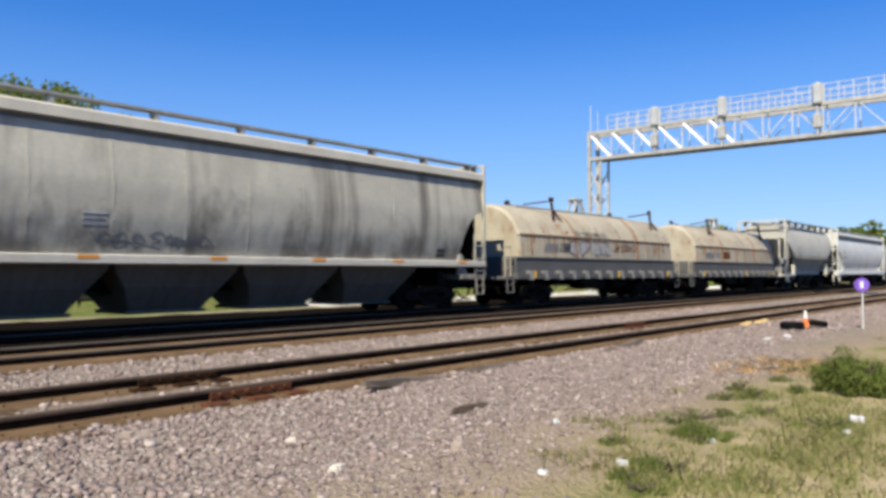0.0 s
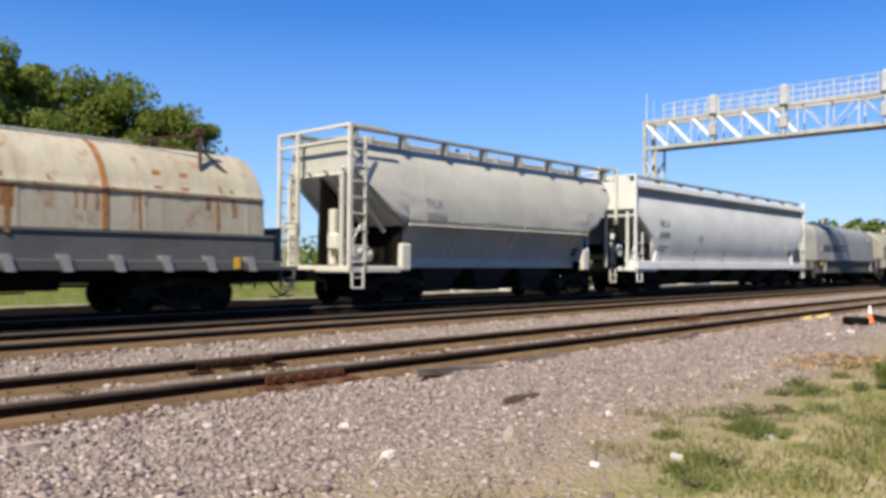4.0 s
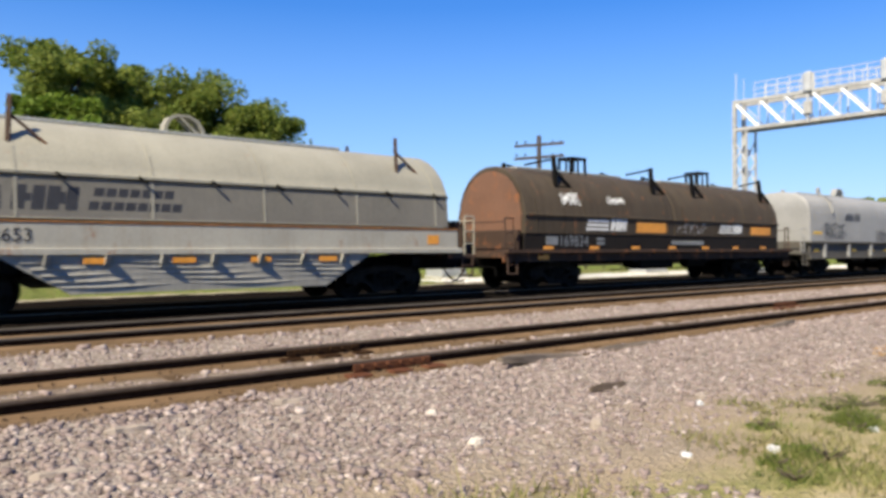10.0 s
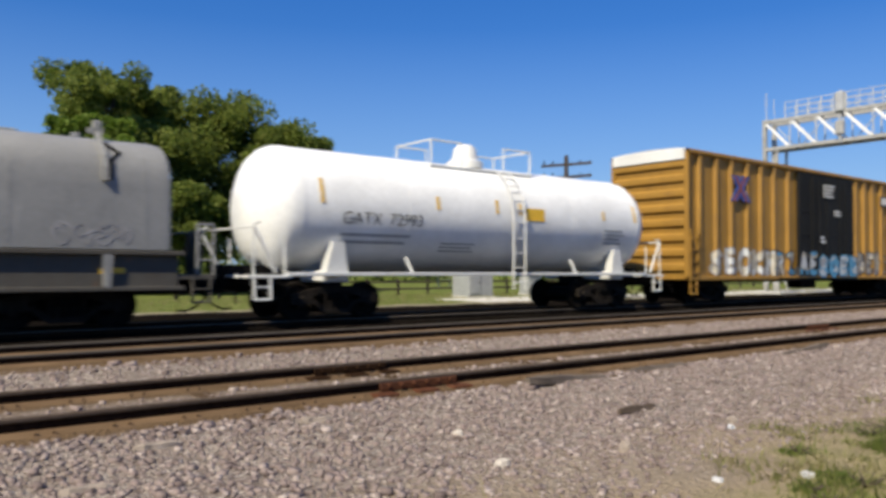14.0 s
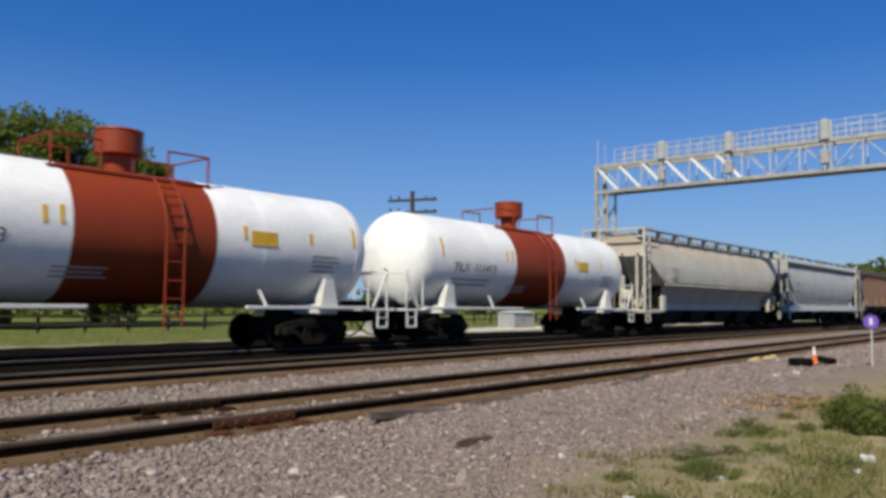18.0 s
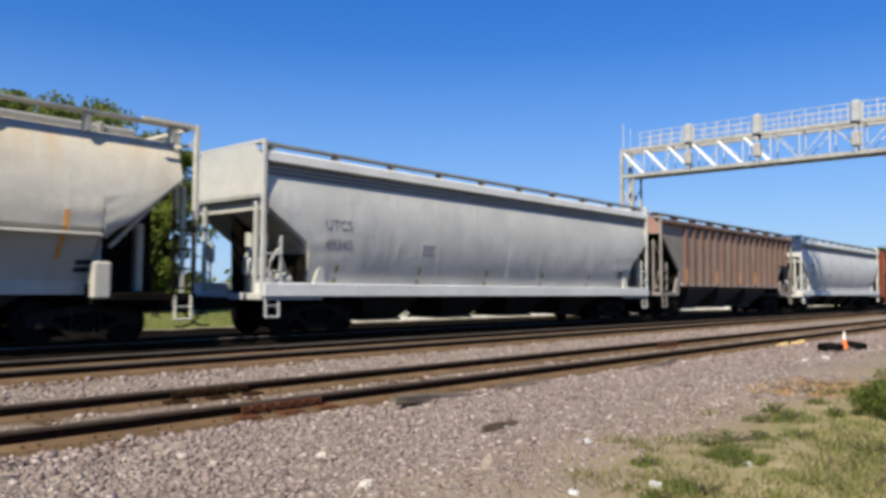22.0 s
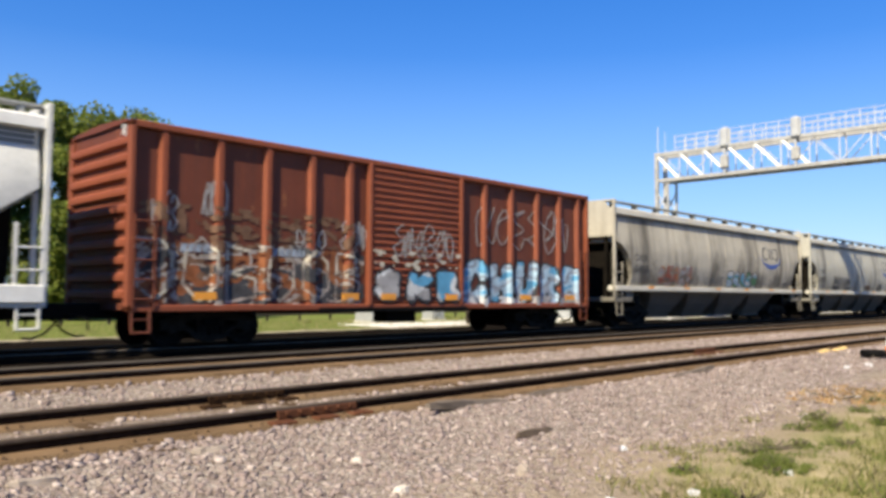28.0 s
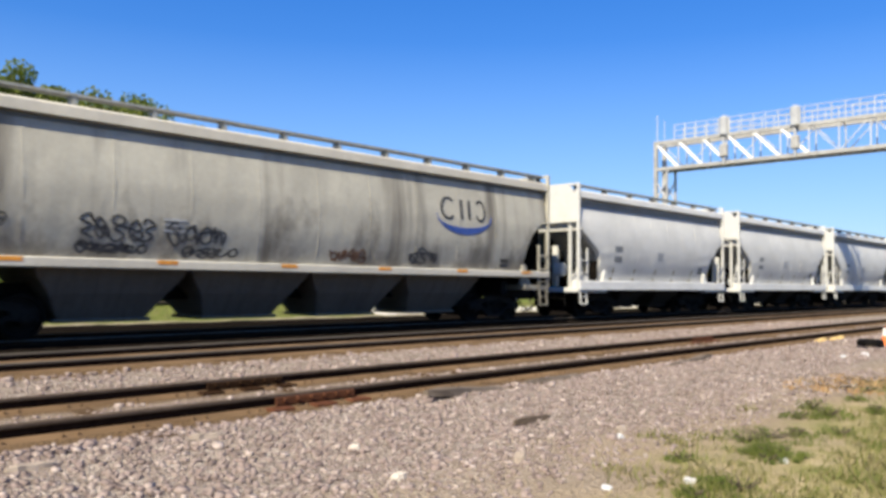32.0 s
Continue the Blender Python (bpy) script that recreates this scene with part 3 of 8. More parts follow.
def spray(name, text, x0, x1, z0, z1, half, w, edge, fills, ink, parent, seed=1, cell=0.035, label="", fade=0.0):
    """Sprayed letters: broad strokes that lie on the side, mottled in several colours, with a dark edge."""
    rng = random.Random(seed)
    step = (x1 - x0) / len(text)
    nx, nz = int((x1 - x0) / cell), int((z1 - z0) / cell)
    gx, gz = np.meshgrid(x0 + (np.arange(nx) + 0.5) * cell, z0 + (np.arange(nz) + 0.5) * cell)
    best, who = np.full(gx.shape, 9.0), np.zeros(gx.shape, int)
    for k, ch in enumerate(text):
        lean, dip, grow = rng.uniform(-0.06, 0.12), rng.uniform(0, 0.08), rng.uniform(0.86, 1.0)
        for line in GLYPHS[ch]:
            pts = [(x0 + (k + 0.5 + (u - 0.5) * max(0.3, 1 - 1.7 * (w + edge) / step) + lean * (v - 0.5)) * step, z0 + w + edge + (z1 - z0 - 2 * (w + edge)) * (dip + v * (grow - dip))) for u, v in line]
            for (ax, az), (bx, bz) in zip(pts, pts[1:]):
                dx, dz = bx - ax, bz - az
                t = np.clip(((gx - ax) * dx + (gz - az) * dz) / (dx * dx + dz * dz + 1e-9), 0, 1)
                d = np.hypot(gx - ax - t * dx, gz - az - t * dz)
                who[d < best] = k
                best = np.minimum(best, d)
    sets = {}
    for j in range(nz):
        for i in range(nx):
            d = best[j, i] + 0.25 * w * noise.noise(Vector((gx[j, i] * 5, gz[j, i] * 5, seed)))
            if d > w + edge or (fade and noise.noise(Vector((gx[j, i] * 4, gz[j, i] * 7, seed + 9))) < fade - 0.6):
                continue
            v = noise.noise(Vector((gx[j, i] * 1.1, gz[j, i] * 2.4, seed + 3))) * 1.1 + 0.55 - 0.35 * (gz[j, i] - z0) / (z1 - z0) + 0.15
            m = ink if d > w else fills[min(len(fills) - 1, max(0, int(v * len(fills))))]
            sets.setdefault((int(who[j, i]), m.name), (m, []))[1].append((i, j))
    for (k, mn), (m, cells) in sets.items():
        g, ix = Geo(), {}
        for i, j in cells:
            f = []
            for a, b in ((i, j), (i + 1, j), (i + 1, j + 1), (i, j + 1)):
                if (a, b) not in ix:
                    px, pz = x0 + a * cell, z0 + b * cell
                    ix[a, b] = len(g.v)
                    g.v.append((px, -half(px, pz) - 0.007, pz))
                f.append(ix[a, b])
            g.f.append(tuple(f))
        part(name, g, m, parent, label)


def split_pieces(ob):
    """Give each loose piece of a part its own object of the same name."""
    me = ob.data
    n, faces = len(me.vertices), [tuple(p.vertices) for p in me.polygons]
    root = list(range(n))

    def find(i):
        while root[i] != i:
            root[i] = root[root[i]]
            i = root[i]
        return i
    for f in faces:
        a = find(f[0])
        for i in f[1:]:
            root[find(i)] = a
    sets = {}
    for f in faces:
        sets.setdefault(find(f[0]), []).append(f)
    if len(sets) < 2:
        return
    co = [tuple(v.co) for v in me.vertices]
    mats = list(me.materials)
    for k, fs in enumerate(sets.values()):
        used = sorted({i for f in fs for i in f})
        ix = {v: i for i, v in enumerate(used)}
        g = Geo().add([co[i] for i in used], [tuple(ix[i] for i in f) for f in fs])
        piece = g.mesh(ob.name.split(".")[0], mats)
        if k == 0:
            ob.data = piece
        else:
            twin = ob.copy()
            twin.data = piece
            scene.collection.objects.link(twin)

# ---- the train ----
TRACK_Y, RAIL_Z = 16.15, 0.2
WHEELS, CARS = [], []
S_ROWS = [(0, 0), (2.5, -25.18), (5, -50.37), (7.5, -75.53), (10, -100.73), (12.5, -125.87), (15, -151), (17.5, -176.23), (20, -201.78), (22.5, -227.42), (25, -253.13), (28.5, -289.12), (32, -325.07)]


def sideframe(g):
    """A cast truck side: bowed top, open window with bolster, journal boxes at the ends."""
    for y in (-0.06,):
        g.slab([(-1.12, 0.36), (-1.12, 0.56), (-0.80, 0.66), (-0.35, 0.74), (-0.30, 0.60), (-0.62, 0.52), (-0.62, 0.36)], y, y + 0.12)
        g.slab([(1.12, 0.36), (0.62, 0.36), (0.62, 0.52), (0.30, 0.60), (0.35, 0.74), (0.80, 0.66), (1.12, 0.56)], y, y + 0.12)
        g.slab([(-0.36, 0.62), (-0.36, 0.76), (0.36, 0.76), (0.36, 0.62)], y, y + 0.13)
        g.slab([(-0.66, 0.42), (-0.30, 0.14), (0.30, 0.14), (0.66, 0.42), (0.54, 0.46), (0.26, 0.24), (-0.26, 0.24), (-0.54, 0.46)], y, y + 0.12)
        for x in (-0.31, 0.25):
            g.box(x, x + 0.06, y, y + 0.12, 0.22, 0.64)


def springs(g):
    for y in (0.0,):
        for x in (-0.15, 0.0, 0.15):
            g.spin([(0.062, z) for z in (0.24, 0.26)] + [(0.045 + 0.02 * (i % 2), 0.27 + 0.025 * i) for i in range(8)], (x, y, 0), "z", 8)


def bolster(g):
    g.box(-0.2, 0.2, -1.05, 1.05, 0.46, 0.60, 0.03)
    g.box(-0.3, 0.3, -0.25, 0.25, 0.58, 0.80, 0.04)
    # dark block added between the wheels to close the view through
    g.box(-0.78, 0.78, -0.55, 0.55, 0.16, 0.64, 0.05)
    for x in (-0.42, 0.42):
        g.bar((x, -0.8, 0.33), (x, 0.8, 0.33), 0.1)


def wheelset_geo(g, r):
    tread = [(0.10, 0.64), (0.13, 0.66), (0.16, 0.72), (r - 0.10, 0.735), (r - 0.06, 0.68), (r + 0.025, 0.69), (r + 0.025, 0.715), (r, 0.735), (r - 0.01, 0.825), (r - 0.06, 0.83), (r - 0.09, 0.77), (0.17, 0.76), (0.13, 0.84), (0.10, 0.85)]
    for s in (-1, 1):
        g.spin([(a, b * s) for a, b in tread], (0, 0, 0), "y", 28)
    g.tube((0, -1.0, 0), (0, 1.0, 0), 0.08, 10)


def bearing(g):
    g.spin([(0.0, -1.06), (0.08, -1.06), (0.09, -1.04), (0.13, -1.02), (0.13, -0.86)], (0, 0, 0), "y", 12)
    for k in range(3):
        a = 2.1 * k
        g.tube((0.05 * math.cos(a), -1.08, 0.05 * math.sin(a)), (0.05 * math.cos(a), -1.05, 0.05 * math.sin(a)), 0.015, 6)


def trucks(car, xs, r=0.42, base=0.875):
    for x in xs:
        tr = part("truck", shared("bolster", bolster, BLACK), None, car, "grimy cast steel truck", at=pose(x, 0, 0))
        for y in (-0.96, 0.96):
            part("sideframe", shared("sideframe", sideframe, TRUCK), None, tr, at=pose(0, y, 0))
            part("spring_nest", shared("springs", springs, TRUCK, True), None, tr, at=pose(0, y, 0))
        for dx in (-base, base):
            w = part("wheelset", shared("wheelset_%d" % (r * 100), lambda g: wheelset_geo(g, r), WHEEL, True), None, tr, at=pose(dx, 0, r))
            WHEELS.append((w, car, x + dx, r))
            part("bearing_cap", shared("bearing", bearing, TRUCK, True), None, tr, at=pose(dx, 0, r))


def coupler(g):
    g.box(-0.75, 0.9, -0.22, 0.22, 0.62, 0.92, 0.03)
    g.box(-1.05, -0.7, -0.1, 0.1, 0.70, 0.88, 0.03)
    g.box(-1.28, -1.0, -0.16, 0.14, 0.66, 0.93, 0.05)
    g.bar((-0.62, -1.35, 0.66), (-0.62, 0.0, 0.72), 0.03)
    g.bar((-0.62, -1.35, 0.66), (-0.62, -1.4, 0.42), 0.03)


def hose(g):
    pts = [(-0.7, -0.3, 0.66), (-0.85, -0.32, 0.52), (-1.0, -0.28, 0.34), (-1.2, -0.2, 0.24), (-1.35, -0.12, 0.26)]
    g.pipe(pts, 0.025, 6)


def couplers(car, L, ext=0.0):
    for m in (pose(-ext, 0, 0), pose(L + ext, 0, 0, 0, 0, 180)):
        part("coupler", shared("coupler", coupler, BLACK), None, car, at=m)
        part("air_hose", shared("air_hose", hose, BLACK, True), None, car, at=m)


def new_car(name, label, category, x0):
    car = thing(name, label, category, "cars of the freight train")
    CARS.append((car, x0))
    return car


def ladder_geo(g, z0, z1, w=0.42, step=0.42, r=0.022):
    for x in (0, w):
        g.bar((x, 0, z0), (x, 0, z1), 0.055, 0.05)
    z = z0 + 0.2
    while z < z1 - 0.1:
        g.tube((0, -0.02, z), (w, -0.02, z), r, 6)
        z += step


def stirrup(g):
    g.pipe([(0, 0, 0.98), (0, -0.02, 0.48), (0.36, -0.02, 0.48), (0.36, 0, 0.98)], 0.028, 6)
    g.bar((0, 0, 0.74), (0.36, 0, 0.74), 0.05, 0.03)


def shell(g, prof, L, cuts, n=9):
    """A hopper's body: the outline drawn along the car, cut away below towards both ends; cuts of (x, lowest z)."""
    top, xs = prof[-1][0], [c[0] for c in cuts]
    stations = xs + [L - x for x in reversed(xs)]
    rings = []
    for x in stations:
        zb = np.interp(min(x, L - x), xs, [c[1] for c in cuts])
        zs = [zb + (3.42 - zb) * (i / n) for i in range(n + 1)] + [p[0] for p in prof if p[0] > 3.45]
        rings.append([(x, -side_of(prof, z), z) for z in zs] + [(x, side_of(prof, z), z) for z in reversed(zs)])
    g.loft(rings)


ROUND = [(1.10, 0.93), (1.26, 0.94), (1.75, 1.20), (2.12, 1.44), (2.14, 1.56), (2.5, 1.57), (2.9, 1.53), (3.3, 1.43), (3.65, 1.32), (3.98, 1.14), (4.2, 0.92), (4.3, 0.5), (4.33, 0.0)]
SILLED = [(1.22, 1.26), (1.5, 1.375), (1.9, 1.485), (2.35, 1.548), (2.8, 1.545), (3.3, 1.475), (3.72, 1.37), (3.75, 1.335), (4.03, 1.34), (4.05, 1.46), (4.26, 1.42), (4.34, 1.22), (4.38, 0.6), (4.40, 0.0)]
GRIMY = [(1.50, 1.37), (1.8, 1.455), (2.3, 1.54), (2.9, 1.545), (3.4, 1.48), (3.96, 1.39), (3.98, 1.33), (4.06, 1.33), (4.08, 1.48), (4.28, 1.42), (4.36, 1.2), (4.40, 0.6), (4.42, 0.0)]


def running_boards(car, L, z=4.42, posts=9, y=1.15, mat=None):
    for s in (-1, 1):
        g = Geo()
        g.box(0.05, L - 0.05, s * y - 0.14, s * y + 0.14, z, z + 0.05)
        for x in np.linspace(0.4, L - 0.4, posts):
            g.box(x - 0.05, x + 0.05, s * y - 0.12, s * y + 0.10, z - 0.36, z)
        part("running_board", g, GRATE, car, "galvanised walkway along the roof")
    g = Geo()
    g.box(0.8, L - 0.8, -0.42, 0.42, z - 0.22, z - 0.02, 0.05)
    for x in np.linspace(1.6, L - 1.6, 8):
        g.box(x - 0.06, x + 0.06, -0.5, 0.5, z - 0.2, z + 0.02, 0.02)
    part("roof_hatch", g, ROOF_GREY, car, "long trough hatch on the roof")


def bay(g, x, w, top, mouth, z1, z0, waist=(0.40, 0.29, 0.21)):
    """A discharge bay: a funnel with its outlet gate."""
    g.loft([[(x - w / 2, -top, z1), (x + w / 2, -top, z1), (x + w / 2, top, z1), (x - w / 2, top, z1)],
            *[[(x - w * k, -d, z), (x + w * k, -d, z), (x + w * k, d, z), (x - w * k, d, z)]
              for k, d, z in ((waist[0], top * 0.82 + mouth * 0.18, z1 * 0.72 + z0 * 0.28), (waist[1], top * 0.55 + mouth * 0.45, z1 * 0.42 + z0 * 0.58), (waist[2], mouth, z0))]])
    g.box(x - w * (waist[2] + 0.03), x + w * (waist[2] + 0.03), -mouth - 0.05, mouth + 0.05, z0 - 0.08, z0, 0.01)


def hopper_end(car, L, mat, post_top=4.44, cage=False, platform=0.98, deep=1.75, panel=1.28, panel_mat=None):
    """Corner posts, ladders, platform and bracing at both ends."""
    for side, flip in ((0, 1), (1, -1)):
        X = (lambda x: x) if flip == 1 else (lambda x: L - x)
        m = pose(0, 0, 0) if flip == 1 else pose(L, 0, 0, 0, 0, 180)

        def frame_geo(g):
            for y in (-1.48, 1.48):
                g.box(-0.04, 0.06, y - 0.05, y + 0.05, 2.55 if cage and side else platform - 0.05, post_top, 0.01)
                if cage:
                    g.bar((0.0, y, post_top - 0.03), (1.2, y, post_top - 0.03), 0.07)
            g.bar((0.0, -1.48, post_top - 0.03), (0.0, 1.48, post_top - 0.03), 0.07)
            if cage:
                g.bar((0.0, -1.48, post_top - 0.38), (0.0, 1.48, post_top - 0.38), 0.06)
                g.box(-0.04, 0.04, 0.6, 0.7, 2.55 if side else platform, post_top)
            else:
                g.bar((0.0, -1.48, post_top - panel), (0.0, 1.48, post_top - panel), 0.06)
        part("end_frame", shared("end_frame_%s_%s_%s" % (cage and 1 + side, mat.name, post_top), frame_geo, mat), None, car, at=m)

        if not cage:
            part("end_panel", shared("end_panel_%s_%s" % (mat.name, post_top), lambda g: g.prism([(-1.47, post_top - panel), (-1.47, post_top - 0.5), (-1.12, post_top - 0.06), (1.12, post_top - 0.06), (1.47, post_top - 0.5), (1.47, post_top - panel)], -0.03, 0.02), panel_mat or mat), None, car, at=m)

        def plat(g):
            g.box(-0.05, deep, -1.5, 1.5, platform - 0.16, platform, 0.02)
            for y in (-1.46, 1.36):
                if not cage:
                    g.slab([(deep - 0.35, platform), (deep + 0.12, platform), (deep + 0.05, platform + 0.62), (deep - 0.10, platform + 0.62)], y, y + 0.10)
        # far end of caged cars: shade put into a near-black platform
        part("end_platform", shared("end_plat_%s_%s_%s_%s" % (mat.name, platform, deep, cage and 1 + side), plat, SOOT_SHADE if cage and side else mat), None, car, at=m)
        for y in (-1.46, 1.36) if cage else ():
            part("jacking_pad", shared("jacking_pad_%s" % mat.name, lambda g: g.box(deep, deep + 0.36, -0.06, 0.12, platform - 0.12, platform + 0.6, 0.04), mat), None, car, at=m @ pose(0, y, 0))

        # bracing of grimy cars is near black, its shade painted in
        tone = SOOT_SHADE if mat in (HOPPER_DIRTY, HOPPER_SOOTY) else mat
        key = "%s_%s_%s" % (cage, platform, tone.name)
        for y in (-1.1, -0.35, 0.35, 1.1):
            part("slope_brace", shared("slope_brace_%s_%s" % (y, key), lambda g: g.bar((0.1, y, 3.2 if not cage else 3.5), (deep - 0.15, y * 0.9, platform + 0.9), 0.09, 0.07), tone), None, car, at=m)
        for y in (-1.1, 1.1):
            part("end_post", shared("end_post_%s_%s" % (y, key), lambda g: g.bar((0.08, y, platform), (0.08, y, 3.3), 0.08, 0.1), tone), None, car, at=m)
        part("centre_post", shared("centre_post_" + key, lambda g: g.box(0.5, 0.66, -0.25, 0.25, platform, 2.5, 0.03), tone), None, car, at=m)
        if side == 0:
            for nm, make in (("brake_wheel", lambda g: g.spin([(0.0, -0.06), (0.2, -0.06), (0.2, -0.03), (0.05, 0.0), (0.0, 0.0)], (-0.02, 0.75, 2.0), "x", 14)),
                             ("brake_housing", lambda g: g.box(0.0, 0.12, 0.66, 0.84, 1.75, 2.2, 0.03)),
                             ("brake_cylinder", lambda g: g.tube((0.75, -0.8, platform + 0.3), (1.2, -0.8, platform + 0.3), 0.2, 14)),
                             ("air_tank", lambda g: g.tube((0.3, -1.05, platform + 0.22), (0.72, -0.85, platform + 0.26), 0.13, 12)),
                             ("brake_valve", lambda g: g.box(0.3, 0.62, -0.6, -0.2, platform + 0.4, platform + 0.85, 0.06)),
                             ("air_pipe", lambda g: g.pipe([(0.5, -0.95, platform + 0.3), (0.45, -1.15, platform + 0.75), (0.7, -1.1, platform + 1.05), (1.1, -0.9, platform + 0.5)], 0.03, 6))):
                part(nm, shared(nm + "_" + key, make, tone, True), None, car, at=m)
        for y in (-1.5, 1.5):
            lad = pose(X(0.05) if flip == 1 else X(0.49), y, 0)
            # far-end ladder of caged cars is a dark copy, shade painted in
            part("ladder", shared("ladder_%s_%s" % (mat.name, cage and 1 + side), lambda g: ladder_geo(g, platform - 0.1, (2.75 if side else post_top - 0.25) if cage else 2.35, 0.44, 0.40), SOOT_SHADE if cage and side else mat), None, car, at=lad)
            part("stirrup_step", shared("stirrup_" + mat.name, stirrup, mat), None, car, at=pose(X(0.08) if flip == 1 else X(0.44), y, 0))


def hopper(x0, x1, style, label, bays=4, mat=None, seed=1, marks=None, posts=9):
    L = x1 - x0
    car = new_car("covered_hopper_car", label, "hopper car", x0)
    trim = HOPPER_CREAM if mat in (HOPPER_STAINED, HOPPER_PALE) else mat
    if style == "round":
        prof, cuts = ROUND, [(0.26, 3.4), (0.7, 3.05), (1.45, 2.42), (1.95, 2.12), (2.0, 1.1), (3.2, 1.1)]
    elif style == "silled":
        prof, cuts = SILLED, [(0.14, 2.98), (1.2, 2.25), (1.34, 1.95), (1.40, 1.22), (3, 1.22)]
    else:
        prof, cuts = GRIMY, [(0.14, 3.25), (0.9, 2.55), (1.25, 2.1), (1.2, 1.9), (1.35, 1.5), (3, 1.5)]
        cuts = [(0.14, 3.08), (0.5, 2.94), (0.85, 2.64), (1.1, 2.22), (1.2, 1.82), (1.24, 1.5), (3, 1.5)]
    g = Geo()
    shell(g, prof, L, cuts, 10)
    part("body", g, mat, car, smooth=True)
    # slope sheets and cross plate over each truck; dark ones carry painted shade
    for flip in (1, -1):
        pts = [c for c in cuts if c[0] < 2.3]
        X = (lambda x: x) if flip == 1 else (lambda x: L - x)
        out = [(X(x - 0.012), z - 0.006) for x, z in pts] + [(X(x - 0.05), z - 0.045) for x, z in reversed(pts)]
        g = Geo()
        g.slab(out, -1.34, 1.34)
        part("slope_sheet", g, SOOT_SHADE if style == "grimy" else SLOPE_GREY if style == "silled" else trim, car)
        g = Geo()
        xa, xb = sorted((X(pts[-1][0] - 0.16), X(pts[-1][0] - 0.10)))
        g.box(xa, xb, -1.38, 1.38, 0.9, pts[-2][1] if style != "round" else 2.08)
        part("cross_plate", g, SOOT_SHADE, car)
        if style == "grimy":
            # dark plate added where the open end shows only shade
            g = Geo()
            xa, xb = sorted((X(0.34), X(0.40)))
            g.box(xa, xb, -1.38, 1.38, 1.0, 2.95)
            part("end_bulkhead", g, SOOT_SHADE, car)
        # web added to close the view through the end
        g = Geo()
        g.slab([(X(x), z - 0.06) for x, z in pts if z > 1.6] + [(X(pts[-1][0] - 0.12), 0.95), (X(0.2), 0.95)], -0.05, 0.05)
        part("centre_web", g, SOOT_SHADE, car)
    for x in np.linspace(2.6, L - 2.6, 9 if L > 14 else 6):
        for s in (-1, 1):
            g = Geo()
            g.loft([[(x - 0.02, s * (side_of(prof, z) - 0.01), z), (x - 0.02, s * (side_of(prof, z) + 0.006), z), (x + 0.02, s * (side_of(prof, z) + 0.006), z), (x + 0.02, s * (side_of(prof, z) - 0.01), z)] for z in np.linspace(cuts[-1][1], 3.7 if style != "grimy" else 3.94, 8)])
            part("weld_seam", g, mat, car)
    if style == "round":
        for s in (-1, 1):
            g = Geo()
            g.prism([(s * 1.53, 2.08), (s * 1.60, 2.10), (s * 1.60, 2.14), (s * 1.53, 2.16)], 2.0, L - 2.0)
            part("side_flange", g, mat, car)
        for s in (-1, 1):
            g = Geo()
            g.prism([(s * 0.91, 0.98), (s * 0.99, 0.98), (s * 0.99, 1.22), (s * 0.91, 1.24)], 2.0, L - 2.0)
            part("bottom_edge", g, mat, car)
        for x in (L - 5.9, L - 2.7):
            g = Geo()
            patch(g, x, x + 0.08, 1.66, 2.55 if mat is HOPPER_STAINED else 2.1, prof)
            part("reflector", g, ORANGE, car, "orange yellow reflective strip")
    else:
        zs = (0.94, 1.26) if style == "silled" else (1.33, 1.52)
        for s in (-1, 1):
            g = Geo()
            y0, y1 = sorted((s * 1.2, s * 1.57))
            g.box(0.0, L, y0, y1, zs[0], zs[1], 0.02)
            part("side_sill", g, WHITE if style == "silled" else HOPPER_CREAM, car, "pale side sill")
        for s in (-1, 1):
            g = Geo()
            y0, y1 = sorted((s * 1.29, s * 1.345))
            # on grimy cars this stripe is the chord's shade, drawn as colour
            for lo, hi in ((3.76, 3.835), (3.86, 3.935), (3.96, 4.035)) if style == "silled" else ((3.985, 4.055),):
                g = Geo()
                g.box(0.2, L - 0.2, y0 - (0.004 if s < 0 else 0), y1 + (0.004 if s > 0 else 0), lo, hi)
                part("eave_stripe", g, STRIPE_GREY, car, "dark stripe under the roof edge")
        # sunlit brightness of the roof edge is put into a paler paint
        for s in (-1, 1):
            g = Geo()
            lo, hi = (4.05, 4.26) if style == "silled" else (4.07, 4.28)
            g.prism([(s * 1.31, lo), (s * 1.51, lo + 0.01), (s * 1.50, hi), (s * 1.36, hi + 0.06)], 0.05, L - 0.05)
            part("top_chord", g, WHITE if style == "silled" else HOPPER_CREAM, car, "roof edge beam with its sunlit tone painted in")
        for k, x in enumerate(np.linspace(2.2, L - 1.4, 6)):
            g = Geo()
            patch(g, x, x + (0.09 if style == "silled" else 0.42), *((1.28, 1.72) if style == "silled" else (1.43, 1.51)), prof if style == "silled" else [(0, 1.57), (3, 1.57)])
            part("reflector", g, DULL_YELLOW if style == "silled" else ORANGE, car, "dull yellow reflective strip")
    bottom, top = cuts[-1][1], {"round": 0.9, "silled": 1.27, "grimy": 1.30}[style]
    xs = np.linspace(2.9, L - 2.9, bays * 2 + 1)[1::2]
    w = (L - 5.6) / bays
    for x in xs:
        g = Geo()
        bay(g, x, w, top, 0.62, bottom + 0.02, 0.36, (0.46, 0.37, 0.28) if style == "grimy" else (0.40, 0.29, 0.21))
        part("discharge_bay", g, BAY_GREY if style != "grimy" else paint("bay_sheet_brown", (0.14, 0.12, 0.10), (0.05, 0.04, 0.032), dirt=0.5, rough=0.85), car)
    g = Geo()
